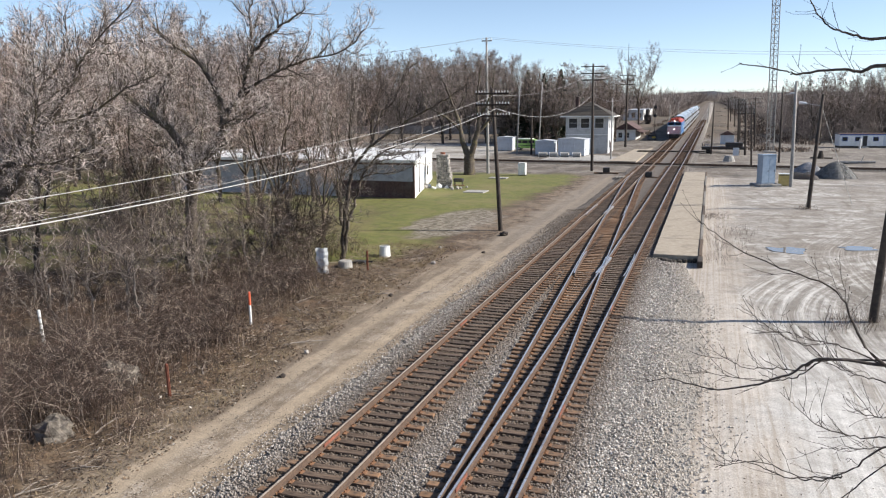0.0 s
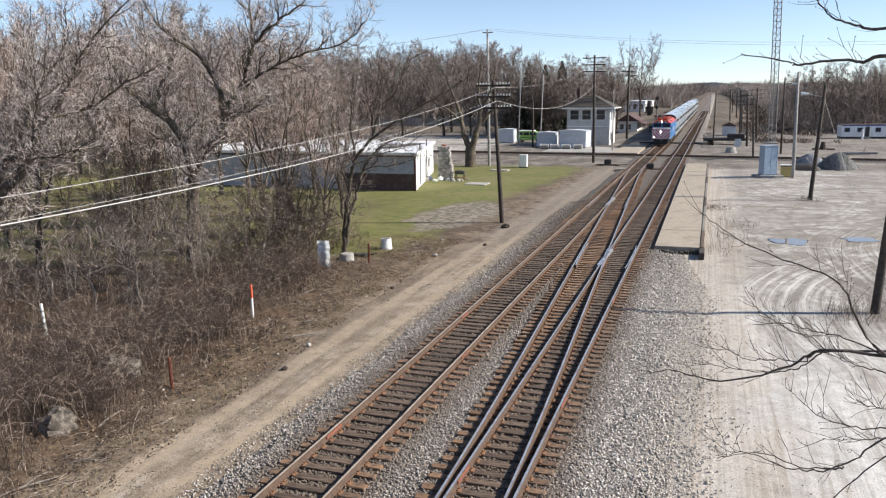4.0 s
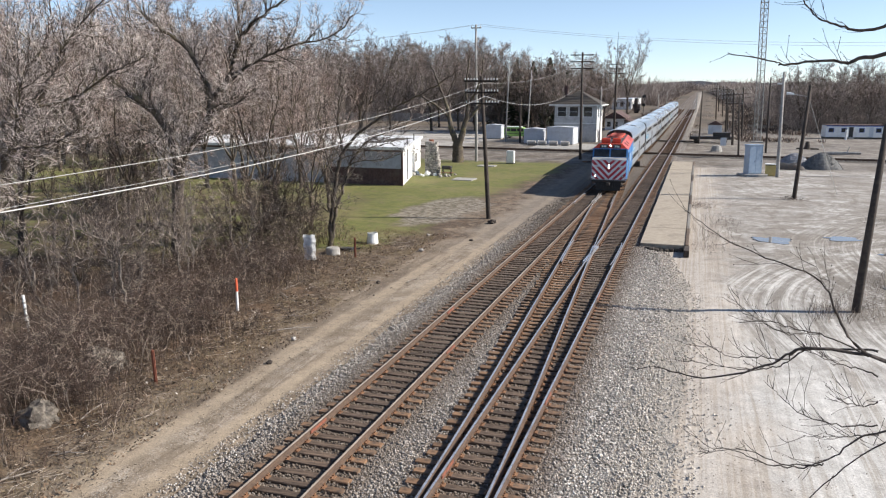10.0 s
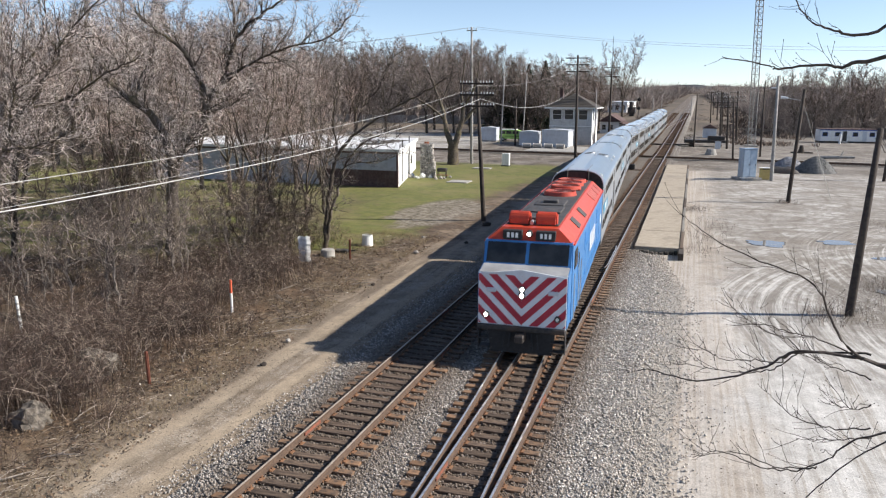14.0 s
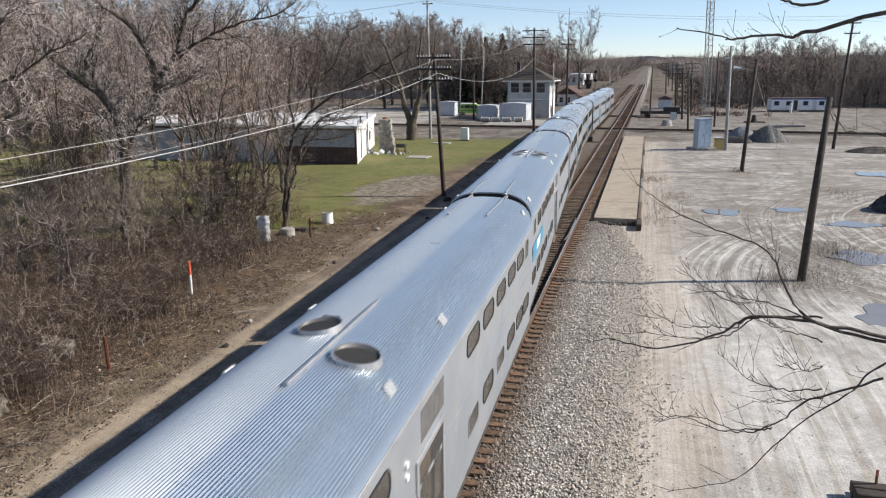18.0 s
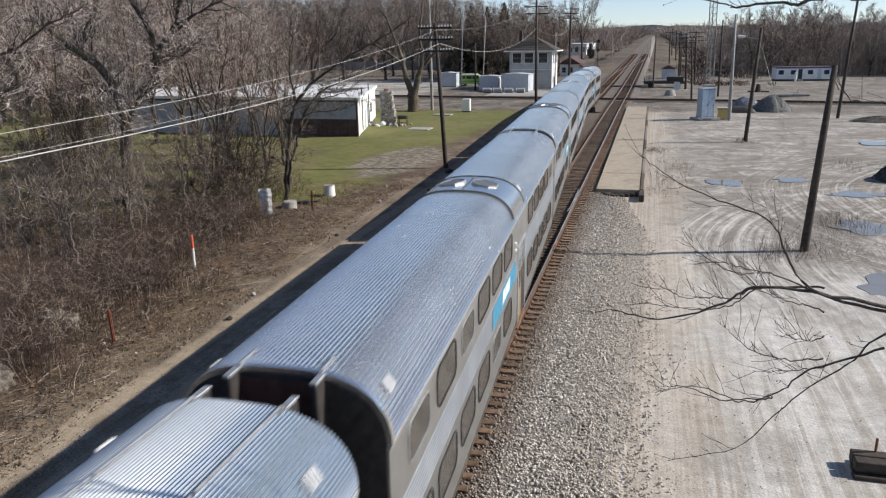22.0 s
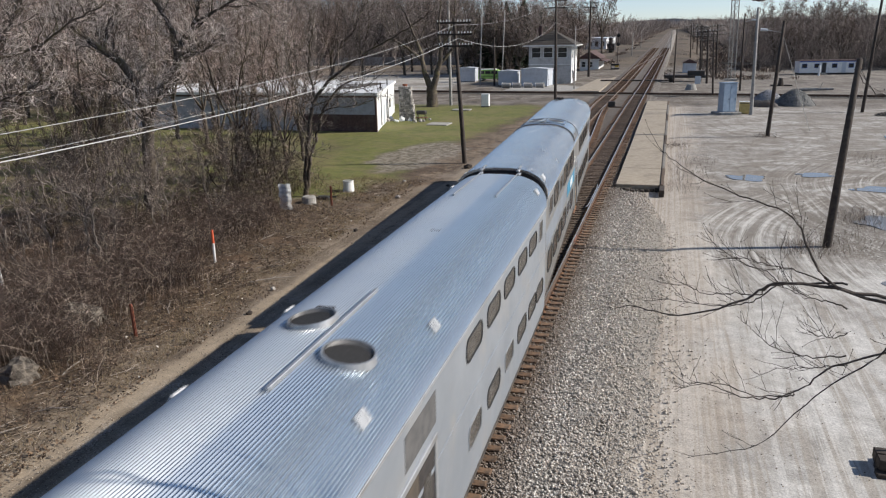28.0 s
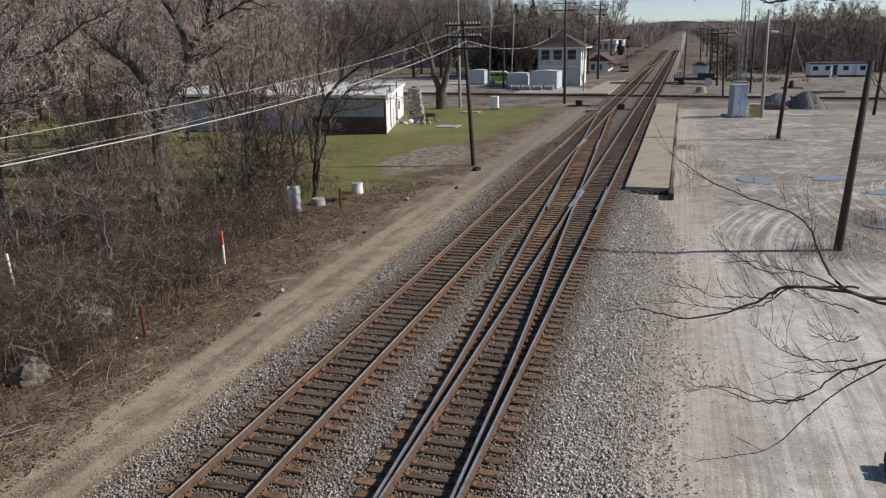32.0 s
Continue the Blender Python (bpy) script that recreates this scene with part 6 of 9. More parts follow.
def signal_tower():
    # weathered front siding, painted greyer than the side wall to carry its shade
    M["tower_front_shaded"] = surf("weathered_shaded_siding", (0.45, 0.445, 0.43), (0.56, 0.55, 0.53), 3, 0.8, stain=(0.29, 0.27, 0.245), stain_scale=0.8, amount=0.6, bump=0.2)
    tw = thing("signal_tower", pose(-22.0, 146.0, G0, 0, 0, 0), "two-storey whitewashed signal tower with hipped brown roof", "signal tower")
    hx, d, h = 4.0, 8.5, 7.0
    part("core", box(-hx + 0.04, hx - 0.04, -0.0 + 0.04, d - 0.04, 0, h), M["white_paint"], tw)
    clap_wall("lower_wall", tw, -hx, hx, 0.03, 0, 3.55, M["tower_front_shaded"])
    clap_wall("upper_wall", tw, -hx, hx, 0.03, 3.62, 7.0, M["tower_front_shaded"])
    clap_wall("side_wall", tw, 0, d, hx - 0.03, 0, 7.0, M["white_paint"], axis="y", out=1)
    part("belt", box(-hx - 0.07, hx + 0.07, -0.08, 0.06, 3.5, 3.66, 0.01), M["white_paint"], tw)
    for x in (-2.6, -0.35, 2.3):
        window_on(tw, x, -0.005, 4.85, 1.6, 1.75)
    part("door", box(-0.45, 0.45, -0.05, 0.02, 0, 2.05), M["tower_front_shaded"], tw)
    for yy, z, w, hh in ((1.6, 4.75, 1.0, 1.6), (4.4, 4.75, 1.0, 1.6), (6.9, 4.75, 1.0, 1.6), (1.8, 1.0, 0.9, 1.5), (5.5, 1.0, 0.9, 1.5)):
        window_on(tw, yy, hx + 0.004, z, w, hh, "y", 1)
    part("door", box(hx, hx + 0.05, 3.2, 4.1, 0, 2.1), M["brown_board"], tw)
    o = 0.95
    bm = bmesh.new()
    a = [bm.verts.new(p) for p in ((-hx - o, -o, 7.0), (hx + o, -o, 7.0), (hx + o, d + o, 7.0), (-hx - o, d + o, 7.0))]
    r = [bm.verts.new(p) for p in ((0, 3.6, 9.7), (0, d - 3.6, 9.7))]
    for q in ((a[0], a[1], r[0]), (a[1], a[2], r[1], r[0]), (a[2], a[3], r[1]), (a[3], a[0], r[0], r[1]), tuple(a[::-1])):
        bm.faces.new(q)
    roof = part("roof", bm, M["shingle"], tw, "brown shingled hipped roof")
    for x0, x1, y0, y1 in ((-hx - o, hx + o, -o - 0.05, -o), (hx + o, hx + o + 0.05, -o, d + o)):
        part("fascia", box(x0, x1, y0, y1, 6.86, 7.06), M["white_paint"], roof)
    part("chimney", box(-2.9, -2.3, 4.2, 4.8, 8.0, 10.6, 0.02), M["brown_board"], roof, "dark brick chimney")
    # shingle courses on the near slope
    for k in range(9):
        t0 = k / 9.0
        y0, z0, hw = -o + (3.6 + o) * t0, 7.0 + 2.7 * t0, (hx + o) * (1 - t0)
        part("shingle_course", box(-hw + 0.05, hw - 0.05, y0 - 0.02, y0 + 0.10, z0 + 0.0, z0 + 0.045), M["shingle"], roof)
    return tw


signal_tower()


def shed(x, y, w, d, h, rz, label, mat="grey_paint"):
    sh = thing("equipment_shed", pose(x, y, G0, 0, 0, rz), label, "shed", "grey equipment sheds")
    part("body", box(0, w, 0, d, 0.18, h, 0.02), M[mat], sh)
    n = max(3, int(w / 0.55))
    for k in range(n + 1):
        part("wall_seam", box(k * (w - 0.06) / n, k * (w - 0.06) / n + 0.06, -0.018, 0.0, 0.2, h - 0.05), M[mat], sh)
    part("roof", prismed([(-0.12, h - 0.02), (w + 0.12, h - 0.02), (w + 0.12, h + 0.05), (w / 2, h + 0.22), (-0.12, h + 0.05)], "y", -0.12, d + 0.12), M["grey_paint"], sh, "pale low-pitched roof")
    door = part("door", box(w + 0.0, w + 0.04, 0.5, 1.5, 0.25, 2.3), M["grey_paint"], sh)
    part("handle", box(w + 0.04, w + 0.07, 0.6, 0.66, 1.2, 1.35), M["dark_steel"], door)
    part("plinth", box(0.1, w - 0.1, 0.1, d - 0.1, -0.1, 0.18), M["concrete_grey"], sh)
    return sh


shed(-41.2, 151.1, 3.5, 2.6, 2.75, 0, "small pale grey steel equipment shed")
shed(-30.4, 139.4, 3.5, 2.8, 2.65, 0, "pale grey steel equipment shed")
shed(-25.9, 138.0, 4.9, 3.2, 3.1, -8, "large pale grey steel equipment shed")
for k, x in enumerate((-28.0, -26.1, -24.1, -22.0)):
    cy = thing("concrete_drum", pose(x, 135.0, G0 + 0.45), "pale concrete cylinder lying beside the crossing track", "concrete pipe", "row of concrete cylinders")
    part("shell", bar((-0.7, 0, 0), (0.7, 0, 0), 0.45, 0.45, 16), M["concrete_grey"], cy)
    part("band", bar((-0.75, 0, 0), (-0.66, 0, 0), 0.48, 0.48, 16), M["white_paint"], cy)


def van():
    M["green_paint"] = surf("lime_green_paint", (0.23, 0.42, 0.09), (0.28, 0.48, 0.12), 2, 0.35, bump=0)
    va = thing("van", pose(-38.2, 154.5, G0), "lime green utility van with a pale roof", "van")
    prof = [(0, 0.45), (0, 1.35), (0.35, 2.1), (0.6, 2.25), (3.9, 2.3), (4.4, 2.15), (4.9, 1.45), (5.7, 1.3), (5.8, 0.75), (5.75, 0.45)]
    part("body", prismed(prof, "y", 0, 1.9), M["green_paint"], va)
    part("roof", box(0.6, 3.9, 0.1, 1.8, 2.26, 2.42, 0.05), M["white_paint"], va, "pale roof")
    for a, b in ((0.5, 1.6), (1.75, 2.9), (3.05, 4.3)):
        part("window", box(a, b, -0.012, 0.01, 1.45, 2.05, 0.0), M["glass"], va)
    for x in (1.1, 4.7):
        for yy in (0.0, 1.9):
            w = part("wheel", bar((x, yy - 0.12, 0.36), (x, yy + 0.12, 0.36), 0.36, 0.36, 20), M["rubber"], va)
            part("hubcap", bar((x, yy - 0.14, 0.36), (x, yy + 0.14, 0.36), 0.19, 0.19, 14), M["steel"], w)
    part("bumper", box(5.7, 5.9, 0.05, 1.85, 0.45, 0.65, 0.03), M["dark_steel"], va)
    part("side_trim", box(0.1, 5.6, -0.015, 0.0, 0.95, 1.05), M["rubber"], va)


van()


def white_house():
    ho = thing("flat_roofed_building", pose(-27.9, 71.3, G0, 0, 0, -1.0), "long low white and blue-grey building with a flat pale roof", "building")
    w, d, h = 30.0, 20.0, 3.75
    skew = math.degrees(math.atan2(5.8, 20.2))
    part("core", prismed([(-w, 0.04), (-0.04, 0.04), (-5.84, d), (-w, d)], "z", 0, h), M["blue_grey"], ho)
    M["roof_felt"] = surf("pale_roof_felt", (0.58, 0.59, 0.60), (0.68, 0.69, 0.70), 1.0, 0.7, stain=(0.36, 0.34, 0.32), stain_scale=0.35, amount=0.6, bump=0.2)
    clap_wall("front_wall", ho, -w, -9.0, 0.03, 0, 3.4, M["blue_grey"], 0.3)
    clap_wall("front_panel", ho, -8.9, -0.15, 0.03, 1.75, 3.35, M["blue_grey"], 0.3)
    clap_wall("lower_wall", ho, -8.9, -0.15, 0.03, 0, 1.7, M["brown_board"], 0.3)
    part("header", box(-w, 0.02, -0.05, 0.02, 3.38, 3.62, 0.01), M["brown_board"], ho)
    part("corner_post", box(-0.16, 0.03, -0.03, 0.14, 0, 3.6, 0.01), M["brown_board"], ho)
    clap_wall("side_wall", ho, 0.15, d + 0.6, 0.0, 0, 3.6, M["white_paint"], 0.3, "y", 1).matrix_basis = pose(0, 0, 0, 0, 0, skew)
    for yy in (4.2, 11.5):
        part("downpipe", bar((0.06, yy, 0.2), (0.06, yy, 4.6), 0.06, 0.06, 8), M["dark_steel"], ho).matrix_basis = pose(0, 0, 0, 0, 0, skew)
    part("door", box(0.02, 0.07, 7.0, 8.1, 0, 2.1), M["grey_paint"], ho).matrix_basis = pose(0, 0, 0, 0, 0, skew)
    part("window", box(0.02, 0.06, 13.5, 15.0, 1.2, 2.2), M["glass"], ho).matrix_basis = pose(0, 0, 0, 0, 0, skew)
    roof = part("roof", prismed([(-w - 0.25, -0.3), (0.33, -0.3), (-5.6, d + 0.3), (-w - 0.25, d + 0.3)], "z", 3.64, 3.86), M["roof_felt"], ho, "pale patched flat roof")
    part("fascia", box(-w - 0.27, 0.33, -0.34, -0.30, 3.6, 3.88), M["white_paint"], roof)
    part("fascia", box(0.26, 0.30, -0.2, d + 0.9, 3.6, 3.88), M["white_paint"], roof).matrix_basis = pose(0, 0, 0, 0, 0, skew)
    part("roof_vent", bar((-6, 9, 3.86), (-6, 9, 4.35), 0.15, 0.15, 10), M["steel"], roof)
    part("roof_patch", box(-7.0, -4.6, 5.0, 15.0, 3.862, 3.88), M["shingle"], roof, "dark roof patch")
    part("roof_patch", box(-12.0, -4.0, 2.0, 9.0, 3.862, 3.878), M["white_paint"], roof, "white roof patch")


white_house()


def ruin():
    """The stump of a fieldstone wall with rubble."""
    rnd = random.Random(8)
    ru = thing("stone_ruin", pose(-28.4, 81.6, G0), "broken fieldstone chimney stump", "ruin")
    ru.scale = (0.68, 1.0, 1.0)
    part("core", prismed([(-1.05, 0), (1.05, 0), (0.95, 1.6), (0.75, 2.2), (0.55, 3.5), (-0.85, 3.7), (-1.0, 2.0)], "y", 0.15, 0.95), M["stone"], ru)
    z = 0.0
    while z < 3.6:
        hgt = rnd.uniform(0.22, 0.34)
        x = -1.2
        lim = 1.15 if z < 1.6 else 0.95 if z < 2.3 else 0.75
        while x < lim:
            w = rnd.uniform(0.25, 0.5)
            bm = bmesh.new()
            bx(bm, x, x + w - 0.03, -0.02, 0.22, z, z + hgt - 0.03, 0.05)
            for v in bm.verts:
                v.co += Vector([rnd.uniform(-0.03, 0.03) for _ in range(3)])
            part("stone", bm, M["stone"], ru)
            x += w
        for yy in (0.2, 0.55):
            bm = bmesh.new()
            bx(bm, lim - 0.1, lim + 0.08, yy, yy + 0.33, z, z + hgt - 0.03, 0.05)
            for v in bm.verts:
                v.co += Vector([rnd.uniform(-0.03, 0.03) for _ in range(3)])
            part("stone", bm, M["stone"], ru)
        z += hgt
    for k in range(14):
        s = rnd.uniform(0.15, 0.42)
        bm = bmesh.new()
        bmesh.ops.create_icosphere(bm, subdivisions=1, radius=s)
        for v in bm.verts:
            v.co *= rnd.uniform(0.75, 1.2)
        o = part("rubble_stone", bm, M["stone"] if k % 3 else M["white_paint"])
        o.matrix_basis = pose(-28.7 + rnd.uniform(-2.6, 2.9), 81.2 + rnd.uniform(-1.0, 1.4), G0 + s * 0.4)
        tagged(o, "loose pale block of rubble in the grass", "stone", "rubble by the ruin")
    bench = thing("metal_grill", pose(-26.6, 81.6, G0), "rusty black outdoor grill beside the ruin", "grill")
    part("bowl", box(-0.5, 0.6, -0.3, 0.3, 0.75, 1.15, 0.08), M["dark_steel"], bench)
    for x, yy in ((-0.4, -0.2), (0.5, -0.2), (-0.4, 0.2), (0.5, 0.2)):
        part("leg", bar((x, yy, 0), (x, yy, 0.78), 0.035, 0.035, 6), M["dark_steel"], bench)
    part("shelf", box(-0.6, 0.75, -0.25, 0.25, 0.35, 0.4, 0.01), M["rust"], bench)


ruin()
drum = thing("steel_drum", pose(-31.5, 90.5, G0), "red-topped upright steel drum behind the ruin", "drum")
part("shell", bar((0, 0, 0), (0, 0, 2.9), 0.3, 0.3, 18), M["white_paint"], drum)
part("lid", bar((0, 0, 2.9), (0, 0, 3.5), 0.31, 0.31, 18), M["rust"], drum, "red cap")
cb = thing("utility_box", pose(-23.8, 98.6, G0), "white metal utility box on the lawn", "utility box")
part("body", box(0, 1.0, 0, 0.7, 0.12, 1.7, 0.03), M["white_paint"], cb)
part("base", box(-0.06, 1.06, -0.06, 0.76, -0.05, 0.12, 0.02), M["dark_steel"], cb)
part("door", box(0.08, 0.92, -0.025, 0.0, 0.25, 1.6, 0.01), M["white_paint"], cb)
for x0, x1, y0, y1 in ((-24.8, -22.5, 77.6, 79.8), (-26.5, -24.2, 93.8, 95.2)):
    tagged(part("concrete_pad", box(x0, x1, y0, y1, G0 - 0.1, G0 + 0.10, 0.02), M["concrete_grey"]), "flat pale concrete pad in the lawn", "concrete slab", "concrete pads")

# far buildings
br = thing("depot", pose(-21.8, 193.5, G0 + lift(193)), "small depot with brown roof and pale walls", "building")
part("wall", box(0, 4.6, 0, 14, 0, 3.0), M["white_paint"], br)
part("roof", prismed([(-0.6, 2.95), (5.2, 2.95), (2.3, 4.7)], "y", -0.6, 14.6), M["brown_board"], br)
for x in (0.9, 2.6):
    window_on(br, x, 0.0, 1.0, 0.9, 1.2)
part("awning", prismed([(4.6, 2.5), (6.4, 2.2), (6.4, 2.3), (4.6, 2.7)], "y", 0, 14), M["brown_board"], br)
wb = thing("long_white_building", pose(-38.0, 372.0, lift(372) + G0), "long white flat-roofed building far along the line", "building")
part("wall", box(-1, 8, 0, 60, 0, 4.6), M["white_paint"], wb)
part("roof", box(-1.3, 8.3, -0.3, 60.3, 4.6, 5.0), M["grey_paint"], wb)
for k in range(12):
    window_on(wb, 3 + k * 4.6, 8.0, 1.3, 1.8, 2.1, "y", 1, bars=0)
for k in range(3):
    window_on(wb, 0.6 + k * 2.9, 0.0, 1.3, 1.5, 2.1, bars=0)
dm = thing("steam_crane", pose(-24.5, 330.0, lift(330) + G0), "dark old rail crane parked beside the line", "rail vehicle")
part("body", box(-1.5, 1.5, -4, 4, 1.0, 3.6, 0.1), M["dark_steel"], dm)
part("boiler", bar((0, -4.5, 3.6), (0, -4.5, 6.0), 0.8, 0.7, 16), M["dark_steel"], dm)
part("jib", bar((0, 3, 3.0), (0.3, 8, 7.0), 0.2, 0.15, 6), M["dark_steel"], dm)
for yy in (-3, -1, 1, 3):
    part("wheel", bar((-0.8, yy, 0.5), (0.8, yy, 0.5), 0.5, 0.5, 16), M["dark_steel"], dm)
sg = thing("signal_mast", pose(-13.2, 198.0, G0 + lift(198)), "black railway signal mast with two round heads", "railway signal")
part("mast", bar((0, 0, 0), (0.2, 0, 9.0), 0.09, 0.07, 8), M["dark_steel"], sg)
for z in (6.2, 8.3):
    hd = part("signal_head", bar((0.15, -0.25, z), (0.15, -0.1, z), 0.42, 0.42, 20), M["rubber"], sg)
    part("hood", bar((0.15, -0.6, z + 0.05), (0.15, -0.25, z + 0.05), 0.16, 0.2, 10), M["rubber"], hd)
part("base_case", box(-0.4, 0.4, -0.35, 0.35, 0, 1.5, 0.03), surf("yellow_paint", (0.55, 0.36, 0.05), (0.62, 0.42, 0.07), 3, 0.6, bump=0), sg, "yellow case at the mast's foot")
ct = thing("baggage_cart", pose(-13.0, 190.0, G0 + lift(190)), "dark baggage cart on the station walk", "cart")
part("deck", box(-1.0, 1.0, -1.4, 1.4, 0.7, 0.85, 0.02), M["dark_steel"], ct)
for x in (-0.9, 0.9):
    part("rack", box(x - 0.05, x + 0.05, -1.35, 1.35, 0.85, 1.95, 0.02), M["dark_steel"], ct)
part("rack_end", box(-0.9, 0.9, -1.38, -1.3, 1.5, 1.95, 0.02), M["dark_steel"], ct)
for x in (-0.8, 0.8):
    for yy in (-0.9, 0.9):
        part("wheel", bar((x - 0.05, yy, 0.38), (x + 0.05, yy, 0.38), 0.38, 0.38, 14), M["rubber"], ct)
wl = thing("block_wall", pose(-120, 282, lift(282) + G0), "long pale block wall in front of the trees", "wall")
for k in range(16):
    part("panel", box(k * 5.4, k * 5.4 + 5.3, 0, 0.4, 0, 3.2 + 0.3 * math.sin(k), 0.03), M["concrete_grey"], wl)

# switch machines by the far points
for x, y_ in ((-12.9, 104.0), (-7.0, 98.6)):
    sm = thing("switch_machine", pose(x, y_, G0 + 0.1), "dark switch machine beside the points", "switch machine", "switch machines")
    part("case", box(-0.45, 0.45, -0.3, 0.3, 0.1, 0.75, 0.06), M["dark_steel"], sm)
    part("rod", bar((0.45, 0, 0.12), (2.6, 0.1, 0.05), 0.035, 0.035, 6), M["dark_steel"], sm)
    part("base", box(-1.6, 1.6, -0.4, 0.4, -0.06, 0.1, 0.02), M["tie"], sm)

for k in range(3):
    tagged(part("loose_board", box(-11.0 + k * 0.42, -10.75 + k * 0.42, 96.6 + k * 0.2, 98.9 + k * 0.2, -0.22, -0.13, 0.01), M["kerb_wood"]), "short pale board lying between the rails", "board", "boards at the points")

# ---- things in the yard ----
def cabinet():
    ca = thing("signal_cabinet", pose(6.2, 92.8, G0, 0, 0, 26), "tall blue-grey signal cabinet on a concrete base", "cabinet")
    M["cab_blue"] = surf("blue_grey_cabinet", (0.26, 0.34, 0.44), (0.32, 0.40, 0.50), 2, 0.45, 0.2, bump=0.05)
    part("base", box(-1.3, 1.3, -1.1, 1.1, -0.1, 0.28, 0.04), M["concrete_grey"], ca)
    part("body", box(-0.8, 0.8, -0.55, 0.55, 0.28, 3.45, 0.03), M["cab_blue"], ca)
    part("roof", box(-0.86, 0.86, -0.62, 0.62, 3.45, 3.55, 0.02), M["cab_blue"], ca)
    for x0, x1 in ((-0.76, -0.02), (0.02, 0.76)):
        d = part("door", box(x0, x1, -0.58, -0.55, 0.4, 3.35, 0.008), M["cab_blue"], ca)
        part("handle", box(x1 - 0.12, x1 - 0.07, -0.61, -0.58, 1.6, 1.8), M["dark_steel"], d)
    part("side_rib", box(0.8, 0.84, -0.5, -0.25, 0.35, 3.4), M["white_paint"], ca)
    part("side_rib", box(0.8, 0.84, 0.2, 0.4, 0.35, 3.4), M["white_paint"], ca)
    return ca


cabinet()
yb = thing("junction_box", pose(8.2, 93.4, G0), "small yellow steel box beside the silver pole", "utility box")
M["yellow"] = surf("faded_yellow", (0.50, 0.38, 0.13), (0.58, 0.45, 0.18), 3, 0.6, stain=(0.34, 0.22, 0.10), bump=0.05)
part("body", box(-0.6, 0.5, -0.4, 0.4, 0.05, 1.3, 0.03), M["yellow"], yb)
part("lid", box(-0.65, 0.55, -0.45, 0.45, 1.3, 1.38, 0.02), M["white_paint"], yb)
part("hinge", bar((-0.6, -0.42, 1.2), (0.5, -0.42, 1.2), 0.03, 0.03, 6), M["dark_steel"], yb)


def heap(name, x, y, rx, ry, h, label, c0, c1, seed):
    """A pile of loose stone: a lumpy cone with separate lumps over it."""
    rnd = random.Random(seed)
    mat = surf(name + "_stone", c0, c1, 3.0, 0.95, bump=0.9, fine=9, depth=0.05)
    n, rings = 40, 12
    verts, faces = [(0, 0, h)], []
    for i in range(1, rings + 1):
        t = i / rings
        for k in range(n):
            a = 2 * math.pi * k / n
            w = 1 + 0.16 * noise.noise(Vector((math.cos(a) * 1.5 + seed, math.sin(a) * 1.5, t)))
            z = h * (1 - t ** 1.7) + 0.07 * noise.noise(Vector((math.cos(a) * t * 4, math.sin(a) * t * 4, seed)))
            verts.append((rx * t * w * math.cos(a), ry * t * w * math.sin(a), z if i < rings else -0.15))
    for k in range(n):
        faces.append((0, 1 + k, 1 + (k + 1) % n))
    for i in range(rings - 1):
        for k in range(n):
            a, b = 1 + i * n + k, 1 + i * n + (k + 1) % n
            faces.append((a, a + n, b + n, b))
    he = thing(name, pose(x, y, G0), label, "pile", "stone piles")
    pd("mound", verts, faces, mat, he)
    pts, fc = [], []
    for _ in range(1100):
        t, a = rnd.random() ** 0.6, rnd.uniform(0, 6.28)
        s = rnd.uniform(0.03, 0.085)
        p = Vector((rx * t * math.cos(a), ry * t * math.sin(a), h * (1 - t ** 1.7) + 0.01))
        b = len(pts)
        for q in ((1, 0, 0), (0, 1, 0), (-1, 0, 0), (0, -1, 0), (0, 0, 1), (0, 0, -1)):
            pts.append(p + Vector([c * s * rnd.uniform(0.6, 1.2) for c in q]))
        fc += [(b + i, b + j, b + k) for i, j, k in ((0, 1, 4), (1, 2, 4), (2, 3, 4), (3, 0, 4), (1, 0, 5), (2, 1, 5), (3, 2, 5), (0, 3, 5))]
    tagged(pd("lump", pts, fc, mat, he), kind="stuff")


heap("gravel_pile", 14.9, 104.6, 2.5, 2.3, 2.0, "grey gravel pile in the yard", (0.11, 0.11, 0.106), (0.21, 0.206, 0.196), 1)
heap("gravel_pile", 12.0, 106.5, 2.3, 2.0, 1.7, "bluish grey stone pile in the yard", (0.20, 0.205, 0.225), (0.33, 0.335, 0.355), 2)
heap("dirt_pile", 24.5, 93.0, 3.2, 1.8, 0.6, "low dark dirt pile in the yard", (0.08, 0.07, 0.06), (0.16, 0.14, 0.12), 3)
heap("coal_pile", 17.0, 55.0, 2.6, 2.0, 1.9, "dark cinder pile beside the puddles", (0.03, 0.03, 0.035), (0.08, 0.08, 0.085), 4)
tp = thing("tarpaulin_heap", pose(10.8, 102.5, G0), "dark tarpaulin-covered heap beside the gravel", "heap")
v, f = [], []
for j in range(9):
    for i in range(13):
        u, w = i / 12 - 0.5, j / 8 - 0.5
        z = 0.75 * max(0, 1 - (2 * u) ** 4) * max(0, 1 - (2 * w) ** 4) * (1 + 0.5 * noise.noise(Vector((u * 6, w * 5, 1))))
        v.append((u * 4.2, w * 1.8, z - 0.03))
f = [(j * 13 + i, j * 13 + i + 1, (j + 1) * 13 + i + 1, (j + 1) * 13 + i) for j in range(8) for i in range(12)]
pd("sheet", v, f, M["dark_steel"], tp, smooth=True)


